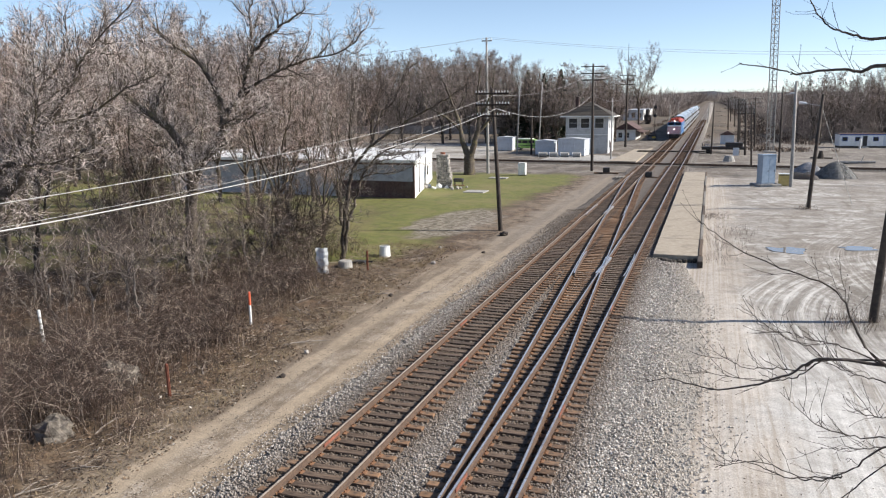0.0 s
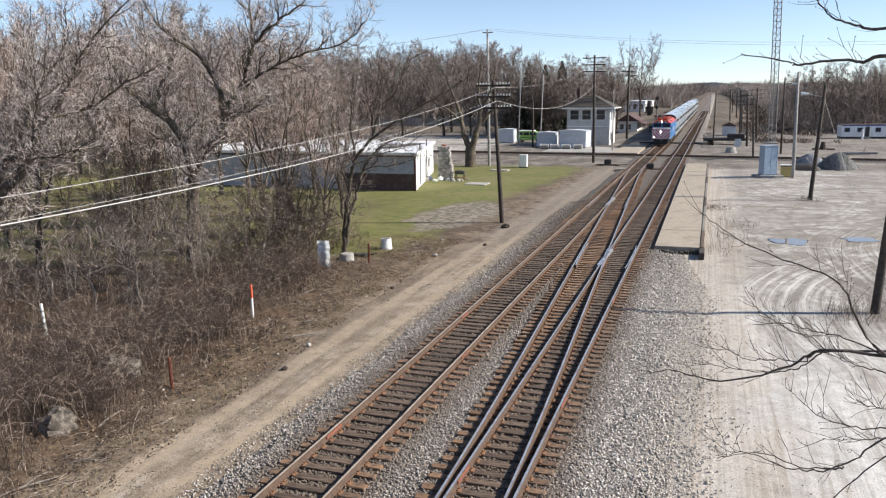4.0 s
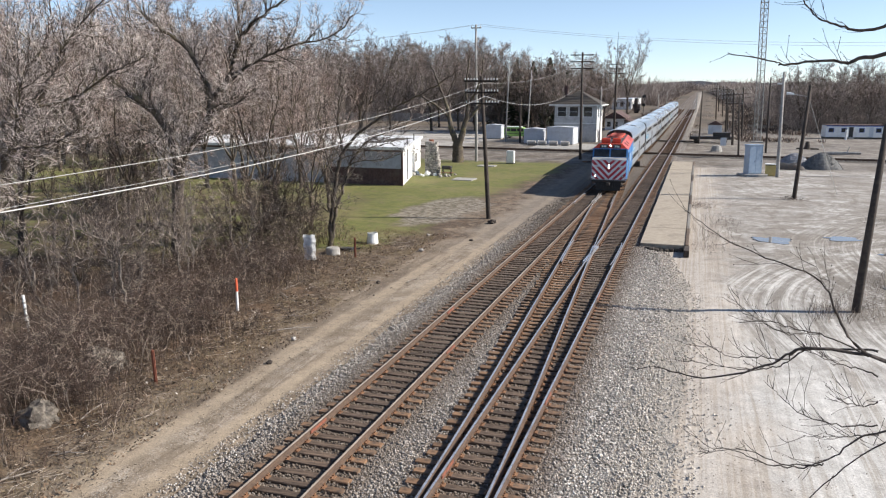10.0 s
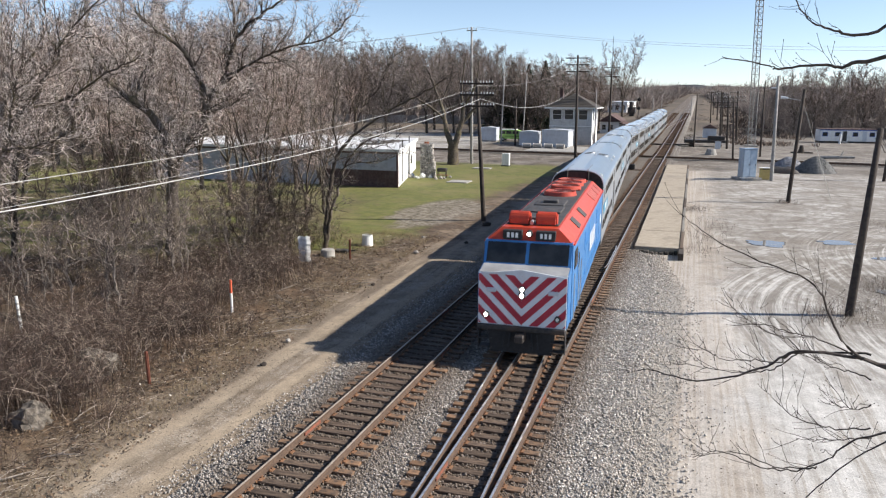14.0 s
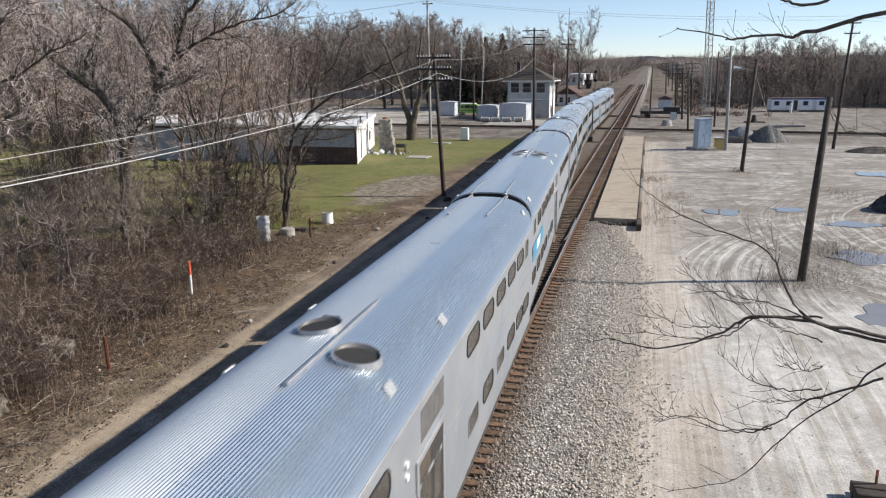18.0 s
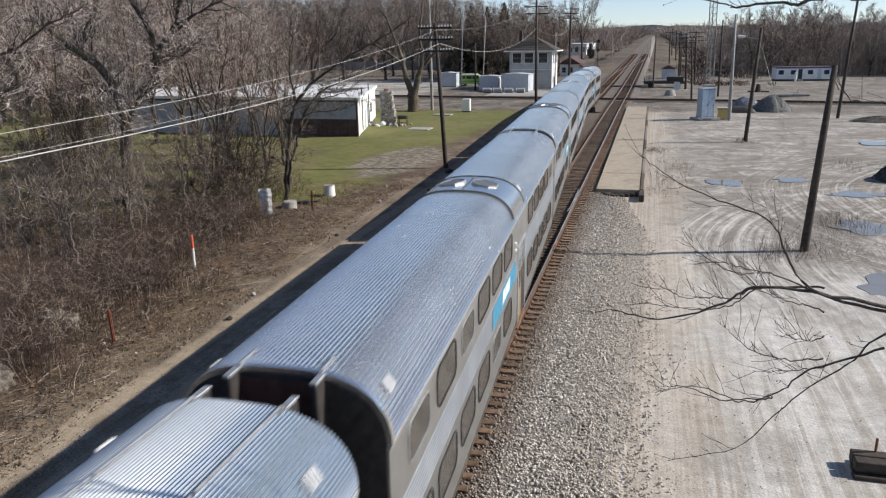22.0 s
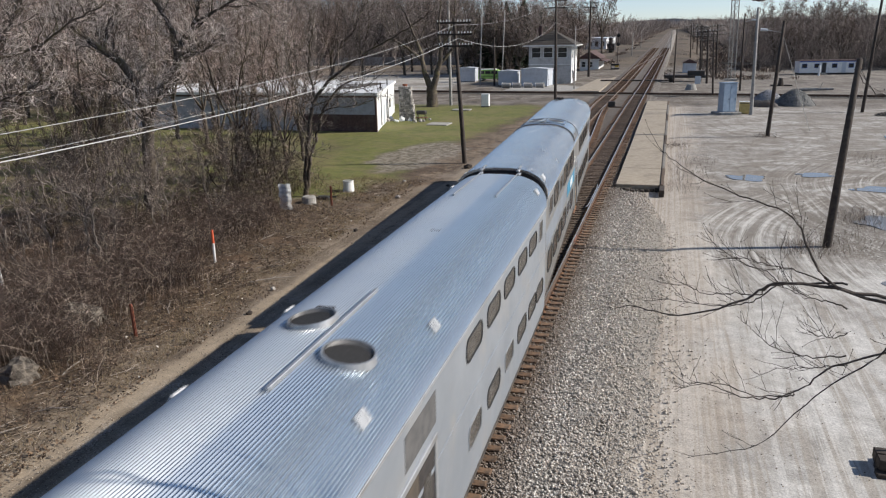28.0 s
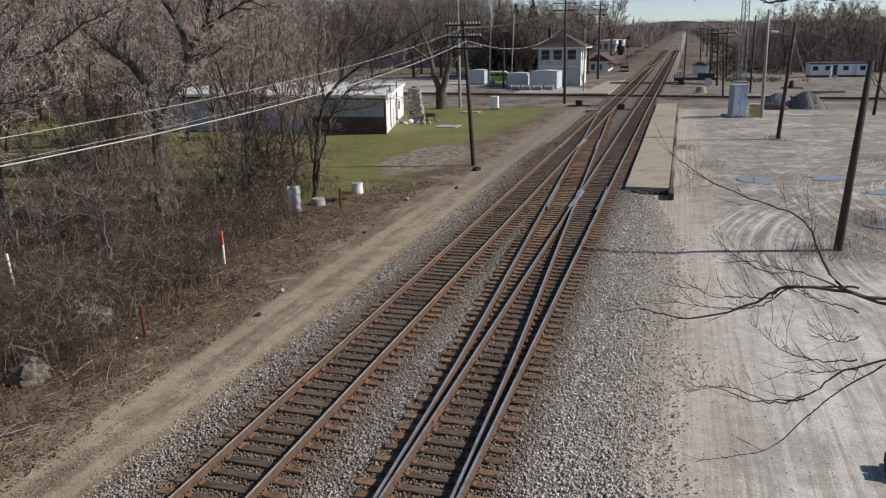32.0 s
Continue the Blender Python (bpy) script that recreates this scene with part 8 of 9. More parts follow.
def near_trees():
    common = dict(bark=M["bark"], category="tree", group="bare trees by the dirt track", thick=2)
    # the large forked tree: a stout trunk, one limb to the left and a twice forked one to the right
    limbs = [
        ([(0, 0, -0.3), (0.0, 0, 1.6), (0.1, 0, 3.2), (0.45, 0, 5.5)], 0.40, 0.30),
        ([(0.45, 0, 5.4), (0.9, 0.2, 6.4), (2.0, 0.3, 7.4), (2.4, 0.4, 8.8)], 0.27, 0.21),
        ([(2.4, 0.4, 8.7), (2.1, 0.3, 9.9), (1.5, 0.0, 11.4), (0.35, -0.3, 12.3), (-0.8, -0.4, 13.1), (-1.6, -0.2, 14.2)], 0.17, 0.03),
        ([(2.4, 0.4, 8.7), (3.3, 0.6, 9.9), (4.0, 0.5, 11.3), (4.7, 0.2, 12.2), (5.7, 0.0, 12.8), (6.7, -0.3, 13.3), (8.0, -0.4, 13.9)], 0.18, 0.03),
        ([(3.5, 0.6, 10.1), (5.3, 1.0, 11.0), (6.6, 1.3, 11.5), (9.0, 1.6, 12.1), (10.2, 1.4, 13.0)], 0.08, 0.02),
        ([(4.0, 0.5, 11.2), (3.9, 1.0, 12.6), (3.7, 1.4, 14.0), (3.9, 1.6, 15.5)], 0.11, 0.02),
        ([(0.4, 0, 5.3), (0.0, -0.5, 7.6), (-1.3, -0.9, 8.9), (-2.3, -1.2, 9.7), (-3.1, -1.3, 10.9), (-3.6, -1.2, 12.3), (-3.7, -1.0, 14.3)], 0.26, 0.03),
        ([(-1.2, -0.8, 8.8), (-1.6, 0.4, 10.2), (-1.4, 1.4, 12.0), (-1.9, 2.0, 13.8)], 0.10, 0.02),
        ([(0.2, 0, 4.4), (1.2, -1.2, 5.4), (2.6, -2.2, 6.2), (3.6, -2.6, 7.3)], 0.10, 0.02),
        ([(2.2, 0.3, 8.0), (3.6, -0.8, 8.6), (5.2, -1.6, 8.7), (6.4, -1.8, 9.4)], 0.07, 0.015),
        ([(0.0, -0.2, 6.6), (-1.4, 0.6, 7.0), (-3.0, 1.2, 7.3), (-4.2, 1.4, 8.2)], 0.07, 0.015),
    ]
    big = tree_proto("bare_tree", "large forked bare tree with mossy bark", twig=M["twig"], levels=limbed_tree(12, limbs, 0.20, 2.3, 0.10), **common)
    big.matrix_basis = pose(-26.9, 34.6, G0)
    # the leaning tree beside the camera's left
    limbs = [
        ([(-1.2, 0, -0.3), (-0.4, 0, 2.4), (1.0, 0, 5.2), (2.3, 0, 6.2), (3.4, 0, 7.5), (4.1, 0, 8.6), (5.1, 0, 9.5)], 0.30, 0.12),
        ([(5.1, 0, 9.5), (5.4, 0.2, 10.1), (5.8, 0.3, 11.0), (7.0, 0.4, 12.1), (8.6, 0.6, 13.4)], 0.10, 0.02),
        ([(0.9, 0, 5.1), (2.1, -0.6, 6.9), (4.4, -1.2, 7.0), (6.6, -1.5, 7.3), (8.1, -1.6, 7.9)], 0.10, 0.02),
        ([(4.1, 0, 8.6), (5.8, 0.6, 9.0), (7.6, 1.0, 10.1), (8.8, 1.2, 10.5)], 0.08, 0.02),
        ([(2.3, 0, 6.1), (2.0, 0.9, 8.5), (2.7, 1.4, 10.2), (3.5, 1.8, 11.4), (3.8, 2.0, 13.2)], 0.13, 0.02),
        ([(0.4, 0, 4.4), (0.2, -1.0, 6.6), (0.8, -1.6, 8.8), (0.5, -2.0, 11.0)], 0.14, 0.02),
        ([(3.2, 0, 7.3), (4.6, -1.2, 8.2), (5.6, -1.8, 9.6), (6.0, -2.2, 11.2)], 0.07, 0.015),
    ]
    leaner = tree_proto("bare_tree", "leaning bare tree with pale twigs and lichen", twig=M["twig"], levels=limbed_tree(7, limbs, 0.17, 2.0, 0.12), **common)
    leaner.matrix_basis = pose(-30.4, 25.0, G0)
    # the small dark tree at the lawn's edge, its boughs swept to one side
    limbs = [
        ([(0, 0, -0.2), (0.22, 0, 2.2), (0.5, 0, 4.2), (1.0, 0, 5.8), (2.0, 0.2, 6.9), (3.4, 0.4, 7.9), (5.0, 0.6, 8.8), (6.6, 0.6, 9.6), (8.0, 0.6, 10.5)], 0.17, 0.02),
        ([(0.12, 0, 0.6), (0.6, -0.3, 2.4), (1.3, -0.5, 4.1), (2.2, -0.8, 5.7), (3.6, -1.1, 6.8), (5.2, -1.3, 7.4)], 0.12, 0.02),
        ([(2.0, 0.2, 6.9), (2.2, 0.8, 8.4), (3.2, 1.1, 9.7), (3.8, 1.2, 10.9), (4.6, 1.3, 11.8)], 0.08, 0.015),
        ([(1.0, 0, 5.8), (0.9, -0.4, 7.6), (1.25, -0.6, 9.4), (1.3, -0.7, 10.8)], 0.07, 0.015),
        ([(0.4, 0, 4.2), (-0.4, 0.6, 5.6), (-0.9, 0.8, 7.4), (-0.8, 0.9, 9.2)], 0.06, 0.015),
        ([(1.3, -0.5, 4.8), (2.6, -1.4, 5.4), (4.2, -1.8, 5.6), (5.6, -1.9, 6.0)], 0.05, 0.012),
        ([(0.5, 0, 5.2), (2.0, 0.9, 5.9), (3.4, 1.4, 6.3), (4.8, 1.6, 7.3)], 0.05, 0.012),
        ([(0.2, 0, 2.0), (-0.8, -0.5, 2.9), (-1.6, -0.8, 4.0)], 0.03, 0.01),
    ]
    dark = tree_proto("bare_tree", "dark leaning bare tree at the lawn's edge", twig=M["twig_dark"], levels=limbed_tree(33, limbs, 0.30, 1.5, 0.12, dense=0.8), **common)
    dark.matrix_basis = pose(-20.8, 41.0, G0)
    # general trees of the thicket
    mid = tree_proto("bare_tree", "bare spreading tree among the brush", twig=M["twig_red"], levels=limbed_tree(5, crown_limbs(5, 12.5, 3.2, 6, 4.6, 0.17), 0.33, 2.0), **common)
    mid.matrix_basis = pose(-27.4, 44.5, G0, 0, 0, 40)
    high = tree_proto("bare_tree", "tall narrow bare tree among the brush", twig=M["twig"], levels=limbed_tree(6, crown_limbs(6, 14.0, 2.4, 5, 3.2, 0.15), 0.33, 1.9), **common)
    high.matrix_basis = pose(-35.5, 32.0, G0)
    slim = tree_proto("bare_tree", "slim young bare tree in the thicket", twig=M["brush"], levels=limbed_tree(21, crown_limbs(21, 6.0, 0.35, 5, 1.3, 0.05), 0.36, 0.9, dense=0.7), **common)
    slim.matrix_basis = pose(-23.6, 40.5, G0, 0, 0, 0)
    vee = tree_proto("bare_tree", "low forked tree on the lawn", twig=M["twig_dark"], levels=limbed_tree(44, [
        ([(0, 0, -0.3), (0, 0, 1.2), (0.0, 0, 2.6)], 0.85, 0.68),
        ([(0, 0, 2.4), (-1.0, 0, 4.6), (-1.6, 0.3, 7.2), (-2.8, 0.6, 10.0), (-4.2, 0.8, 13.0)], 0.50, 0.05),
        ([(0.1, 0, 2.4), (0.8, 0, 4.6), (1.4, -0.3, 7.0), (1.2, -0.4, 10.0), (1.6, -0.2, 14.0)], 0.52, 0.05),
        ([(1.1, 0, 5.4), (2.8, 0.4, 7.4), (4.6, 0.8, 8.8), (6.4, 1.0, 11.4)], 0.26, 0.04),
        ([(-1.3, 0.2, 6.0), (-3.0, -0.6, 7.6), (-5.0, -1.0, 9.0), (-6.6, -1.0, 11.6)], 0.22, 0.04),
        ([(1.3, -0.3, 7.4), (3.0, -1.6, 9.6), (4.0, -2.4, 12.0), (4.2, -2.6, 14.0)], 0.20, 0.03),
        ([(-2.0, 0.4, 8.2), (-1.2, 1.6, 10.6), (-0.6, 2.4, 13.6)], 0.18, 0.03),
    ], 0.5, 3.2), **common)
    vee.matrix_basis = pose(-30.6, 98.8, G0)
    rnd = random.Random(3)
    for proto, x, y, s in ((mid, -34.5, 40.0, 1.0), (high, -39.0, 46.0, 1.1), (high, -32.0, 50.0, 0.95), (mid, -38.0, 57.0, 1.0), (mid, -45.5, 63.5, 1.1), (high, -52.0, 58.0, 1.1), (mid, -58.0, 66.0, 1.15), (mid, -66.0, 62.0, 1.1), (high, -72.0, 72.0, 1.15), (mid, -80.0, 66.0, 1.2), (mid, -58.0, 53.0, 1.1),
                           (mid, -42.5, 36.5, 1.05), (high, -44.0, 53.0, 1.1), (mid, -50.0, 45.0, 1.1), (high, -30.5, 39.5, 0.8), (mid, -36.5, 66.0, 0.95), (high, -27.2, 53.5, 0.85), (high, -28.0, 46.5, 0.9), (mid, -47.0, 40.0, 1.0), (mid, -24.8, 46.0, 0.72)):
        o = copy_thing(proto, pose(x, y, G0, 0, 0, rnd.uniform(0, 360)))
        o.scale = (s, s, s * 1.08)
    pale = dict(bark=M["sapling_bark"], category="tree", group="saplings in the brush", thick=2)
    bent = tree_proto("sapling", "pale bent bare sapling in the brush", twig=M["brush_pale"], levels=limbed_tree(83, [
        ([(0, 0, -0.1), (0.1, 0, 1.0), (0.15, 0, 1.9), (0.45, 0.1, 2.9), (1.1, 0.1, 3.3), (1.7, 0.1, 4.0)], 0.048, 0.012), ([(0.2, 0, 2.1), (0.9, 0.3, 2.5), (1.5, 0.6, 2.3)], 0.02, 0.008)], 0.32, 0.9, 0.3, dense=0.7), **pale)
    bent.matrix_basis = pose(-22.4, 24.4, G0)
    thin = tree_proto("sapling", "thin upright pale sapling in the brush", twig=M["brush_pale"], levels=limbed_tree(84, [
        ([(0, 0, -0.1), (0.05, 0, 1.4), (-0.05, 0.1, 2.8), (0.15, 0.1, 4.2), (0.05, 0.1, 5.4)], 0.04, 0.01), ([(0, 0, 1.5), (0.7, 0.2, 2.6), (0.9, 0.3, 3.9)], 0.022, 0.008), ([(0, 0.1, 2.4), (-0.6, -0.2, 3.2), (-0.9, -0.4, 4.3)], 0.02, 0.008)], 0.30, 1.1, 0.25, dense=0.7), **pale)
    thin.matrix_basis = pose(-24.5, 30.2, G0)
    fork = tree_proto("sapling", "forked leaning bare sapling in the brush", twig=M["brush_pale"], levels=limbed_tree(85, [
        ([(0, 0, -0.1), (0.3, 0, 0.9), (0.9, 0.1, 2.1), (1.1, 0.2, 3.6), (1.7, 0.2, 4.8)], 0.045, 0.01), ([(0.2, 0, 0.7), (-0.3, 0.2, 1.8), (-0.4, 0.3, 3.2), (-0.9, 0.3, 4.4)], 0.035, 0.01), ([(0.9, 0.1, 2.1), (1.9, -0.3, 2.9), (2.5, -0.5, 3.3)], 0.02, 0.008)], 0.30, 1.1, 0.25, dense=0.7), **pale)
    fork.matrix_basis = pose(-22.2, 33.0, G0)
    for k in range(30):
        y = rnd.uniform(20, 36)
        x = -17.5 - 0.22 * (y - 12) - rnd.uniform(1.0, 9.5)
        o = copy_thing((thin, fork, thin, bent)[k % 4], pose(x, y, G0, 0, 0, rnd.uniform(-50, 50) + 180 * (k % 2)))
        s = rnd.uniform(0.65, 1.15)
        o.scale = (s, s, s)
    for x, y, s in ((-22.6, 36.8, 0.8), (-24.4, 38.6, 1.0), (-23.4, 40.2, 0.9), (-22.0, 38.2, 0.85), (-25.2, 40.8, 1.1), (-23.0, 42.5, 1.0), (-25.8, 37.4, 0.95), (-21.3, 36.4, 0.6), (-27.6, 28.5, 0.8), (-20.9, 34.6, 0.5), (-30.5, 33.5, 0.8), (-26.4, 43.0, 1.1)):
        o = copy_thing(slim, pose(x, y, G0, 0, 0, rnd.uniform(0, 360)))
        o.scale = (1.55 * s, 1.55 * s, 0.68 * s)
        tagged(o, "low spreading bush of dark stems")
    for k in range(12):
        y = rnd.uniform(28, 52)
        x = -0.72 * y - 5.0 - rnd.uniform(-3, 12)
        o = copy_thing(slim, pose(x, y, G0, 0, 0, rnd.uniform(0, 360)))
        s = rnd.uniform(0.8, 1.35)
        o.scale = (s, s, s)


near_trees()


def woods():
    """Woodland in the middle distance, tree by tree."""
    protos = []
    for i, sd in enumerate((61, 62, 63, 64)):
        t = tree_proto("woodland_tree", "bare woodland tree with a reddish haze of twigs", M["bark"], M["wood_twig_red"] if i % 2 else M["wood_twig"], "tree", "woodland trees", levels=limbed_tree(sd, crown_limbs(sd, 15.5 + i, 2.5 + i * 0.8, 6 + i % 2, 4.6 + 0.5 * i, 0.24), 0.62, 3.0, 0.15, dense=0.6, fat=2.4), thick=2)
        protos.append(t)
    rnd = random.Random(9)
    spots = []
    for _ in range(4000):
        x, y = rnd.uniform(-150, -38), rnd.uniform(48, 200)
        if (-60 < x < -24 and 66 < y < 118) or (x > -82 and y < 74) or x > -0.42 * y - 14 or (x > -48 and y < 66) or (-75 < x and 112 < y < 172):
            continue
        if all((x - a) ** 2 + (y - b) ** 2 > 20 for a, b in spots):
            spots.append((x, y))
    rnd.shuffle(spots)
    spots = spots[:112]
    back_row = []
    while len(back_row) < 48:
        x, y = rnd.uniform(-150, -24), rnd.uniform(186, 262)
        if x > -0.11 * y - 4 or (-125 < x < -46 and y < 238) or any((x - a) ** 2 + (y - b) ** 2 < 22 for a, b in back_row):
            continue
        back_row.append((x, y))
    spots += back_row
    for x, y in ((-33.5, 176), (-29, 182), (-45, 178), (-24.5, 214), (-40, 190), (-52, 182), (-62, 178), (-36, 205), (-72, 176), (-82, 180), (-50, 200), (-66, 196), (-31, 177), (-35.5, 175), (-39.5, 178), (-43.5, 176), (-47, 179), (-37.5, 180), (-56, 181)):
        spots.append((x, y))
    # the wood's edge across the yard, and beyond the depot
    edge_row = []
    while len(edge_row) < 50:
        x, y = rnd.uniform(21, 84), rnd.uniform(196, 238)
        if x > 0.08 * y and all((x - a) ** 2 + (y - b) ** 2 > 14 for a, b in edge_row):
            edge_row.append((x, y))
    spots += edge_row
    for k in range(24):
        y = rnd.uniform(285, 440)
        spots.append((-0.10 * y - rnd.uniform(2, 26), y))
    # the tall round crowns behind the block wall
    for k in range(40):
        y = rnd.uniform(286, 330)
        spots.append((-y * rnd.uniform(0.27, 0.56), y))
    used = set()
    for i, (x, y) in enumerate(spots):
        k = i % 4
        m = pose(x, y, G0 + float(lift(y)), 0, 0, rnd.uniform(0, 360))
        s = rnd.uniform(0.85, 1.15) * (0.80 if x > 0 else 0.85 if y > 284 and x > -0.22 * y else 1.42 if y > 285 else 0.92 if y > 175 and x > -62 else 1.2 if y > 175 else 1.1)
        if k not in used:
            used.add(k)
            o = protos[k]
            o.matrix_basis = m
        else:
            o = copy_thing(protos[k], m)
        o.scale = (s, s, s)
    big = copy_thing(protos[3], pose(-22.5, 262, G0 + float(lift(262)), 0, 0, 30))
    big.scale = (1.3, 1.3, 1.42)
    tagged(big, "tall solitary bare tree beyond the depot")


woods()


def board_fence():
    """A long weathered fence in front of the far woods."""
    fe = thing("board_fence", pose(-46.0, 236.0, G0 + lift(236), 0, 0, 4), "long weathered grey board fence", "fence")
    M["fence_board"] = surf("grey_fence_boards", (0.26, 0.25, 0.235), (0.38, 0.365, 0.34), 2, 0.9, stain=(0.17, 0.15, 0.13), bump=0.3, vary=0.25)
    first = None
    for i in range(32):
        if first is None:
            first = part("panel", box(-2.46, 0.0, -0.04, 0.04, 0.05, 2.55, 0.02), M["fence_board"], fe)
        else:
            share("panel", first, fe, pose(-2.5 * i, 0, 0))


board_fence()


def far_woods():
    """Distant leafless woods on both sides, as one mass of trunks and branches."""
    rng = np.random.default_rng(17)
    rnd = random.Random(18)
    kinds, bare = [], []
    for sd in range(5):
        lv = bare_tree(200 + sd, 19.0, 2, (8, 7, 6), radius=0.17, twig_r=0.028, fork_at=0.12, spread=0.85, limb=0.6)
        sets = []
        for some, n in ((lv[0], 4), (lv[1], 3), (lv[2], 3), (lv[3], 3)):
            if some:
                cut = some if n == 4 else [(p[:: max(1, len(p) - 1)] if some is lv[3] else p[::2], r[:: max(1, len(r) - 1)] if some is lv[3] else r[::2]) for p, r in some]
                sets.append(strands([[tuple(v) for v in p] for p, _ in cut], [r for _, r in cut], n))
        off, vs, qs = 0, [], []
        for v, q in sets:
            vs.append(v), qs.append(q + off)
            off += len(v)
        kinds.append((np.concatenate(vs), np.concatenate(qs)))
        bare.append((np.concatenate(vs[:3]), np.concatenate(qs[:3])))
    spots = []
    while len(spots) < 1020:
        side = rnd.random()
        if side < 0.46:
            x, y = rnd.uniform(16, 190), rnd.uniform(196, 290)
        elif side < 0.64:
            x, y = 24 + rnd.uniform(0, 1) ** 1.5 * 60, rnd.uniform(225, 1000)
        elif side < 0.82:
            x, y = rnd.uniform(-210, -26), rnd.uniform(205, 330)
            if x > -40:
                continue
        else:
            x, y = -20 - rnd.uniform(0, 1) ** 1.5 * 80, rnd.uniform(420, 1000)
        spots.append((x, y))
    sets = []
    for x, y in spots:
        v, q = kinds[rnd.randrange(5)] if y < 330 else bare[rnd.randrange(5)]
        a, s = rnd.uniform(0, 6.28), rnd.uniform(0.7, 1.1) * (0.86 if x > 0 else 1.0)
        c, sn = math.cos(a) * s, math.sin(a) * s
        w = np.stack([v[:, 0] * c - v[:, 1] * sn + x, v[:, 0] * sn + v[:, 1] * c + y, v[:, 2] * s + G0 + lift(y)], -1)
        sets.append((w, q))
    # undergrowth at the wood's edge
    n = 62000
    side = rng.random(n)
    x = np.where(side < 0.62, rng.uniform(20, 190, n), rng.uniform(-200, -30, n))
    y = np.where(side < 0.62, rng.uniform(192, 240, n), rng.uniform(238, 300, n))
    ln = rng.uniform(1.2, 3.6, n)
    low = 10.5 * rng.random(n) ** 1.5
    swing = rng.uniform(0, 6.28, n)
    tip = rng.uniform(0.15, 1.35, n)
    z = G0 + lift(y) + low
    dx, dy, dz = np.cos(swing) * np.cos(tip) * ln, np.sin(swing) * np.cos(tip) * ln, np.sin(tip) * ln
    pts = np.stack([np.stack([x, y, z], -1), np.stack([x + dx * 0.6, y + dy * 0.6, z + dz * 0.45], -1), np.stack([x + dx, y + dy, z + dz], -1)], 1)
    sets.append(strands(pts, np.tile([0.034, 0.027, 0.015], (n, 1))))
    # thick woods along both sides of the line up to the horizon
    n = 26000
    side = rng.random(n) < 0.5
    y = np.where(side, 250, 430) + 760 * rng.random(n)
    out = 48 * rng.random(n) ** 1.8
    line_x = 0.0078 * (y - 104) - 6.5
    near_ = np.clip((y - 420) / 420, 0, 1)
    x = np.where(side, line_x + 27 - 17 * near_ + out, line_x - 17 + 7 * near_ - out)
    hump = np.array([0.62 + 0.75 * noise.noise(Vector((a * 0.09, b * 0.03, 2))) for a, b in zip(x, y)])
    x = np.where(y > 1080, line_x + rng.uniform(-45, 70, n), x)
    h = 2.5 + 13.0 * rng.random(n) ** 1.3 * np.clip(hump, 0.2, 1.3)
    dx, dy = rng.normal(0, 0.3, n) * h, rng.normal(0, 0.3, n) * h
    z = G0 + lift(y)
    pts = np.stack([np.stack([x, y, z], -1), np.stack([x + dx * 0.4, y + dy * 0.4, z + h * 0.6], -1), np.stack([x + dx, y + dy, z + h], -1)], 1)
    sets.append(strands(pts, np.stack([0.00026 * y, 0.00022 * y, 0.00012 * y], 1)))
    n = 15000
    y = 186 + 70 * rng.random(n)
    x = -24 - 125 * rng.random(n)
    h = rng.uniform(1.5, 8.0, n)
    ok = ((y > 239) | (x > -45)) & (x < -0.11 * y - 3)
    x, y, h = x[ok], y[ok], h[ok]
    n = len(x)
    dx, dy = rng.normal(0, 0.3, n) * h, rng.normal(0, 0.3, n) * h
    z = G0 + lift(y)
    pts = np.stack([np.stack([x, y, z], -1), np.stack([x + dx * 0.4, y + dy * 0.4, z + h * 0.6], -1), np.stack([x + dx, y + dy, z + h], -1)], 1)
    sets.append(strands(pts, np.tile([0.055, 0.045, 0.03], (n, 1))))
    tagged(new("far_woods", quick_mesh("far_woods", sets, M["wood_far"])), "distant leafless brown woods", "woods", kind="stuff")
    # the last ridge before the sky
    v, f = [], []
    k = 150
    for i in range(k + 1):
        a = radians(-78 + 156 * i / k)
        d = 1250
        x, y = d * math.sin(a), d * math.cos(a)
        top = 24 + 6 * noise.noise(Vector((i * 0.22, 0, 0))) + 4 * noise.noise(Vector((i * 0.9, 5, 0)))
        v += [(x, y, -2), (x, y, top * 0.6), (x, y, top)]
    f = [(i * 3 + j, (i + 1) * 3 + j, (i + 1) * 3 + j + 1, i * 3 + j + 1) for i in range(k) for j in range(2)]
    # the haze of distance is painted into this pale grey
    ridge = surf("far_woods_painted_haze", (0.25, 0.25, 0.265), (0.32, 0.32, 0.33), 0.05, 1.0, bump=0)
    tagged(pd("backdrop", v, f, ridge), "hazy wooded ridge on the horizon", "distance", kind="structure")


far_woods()


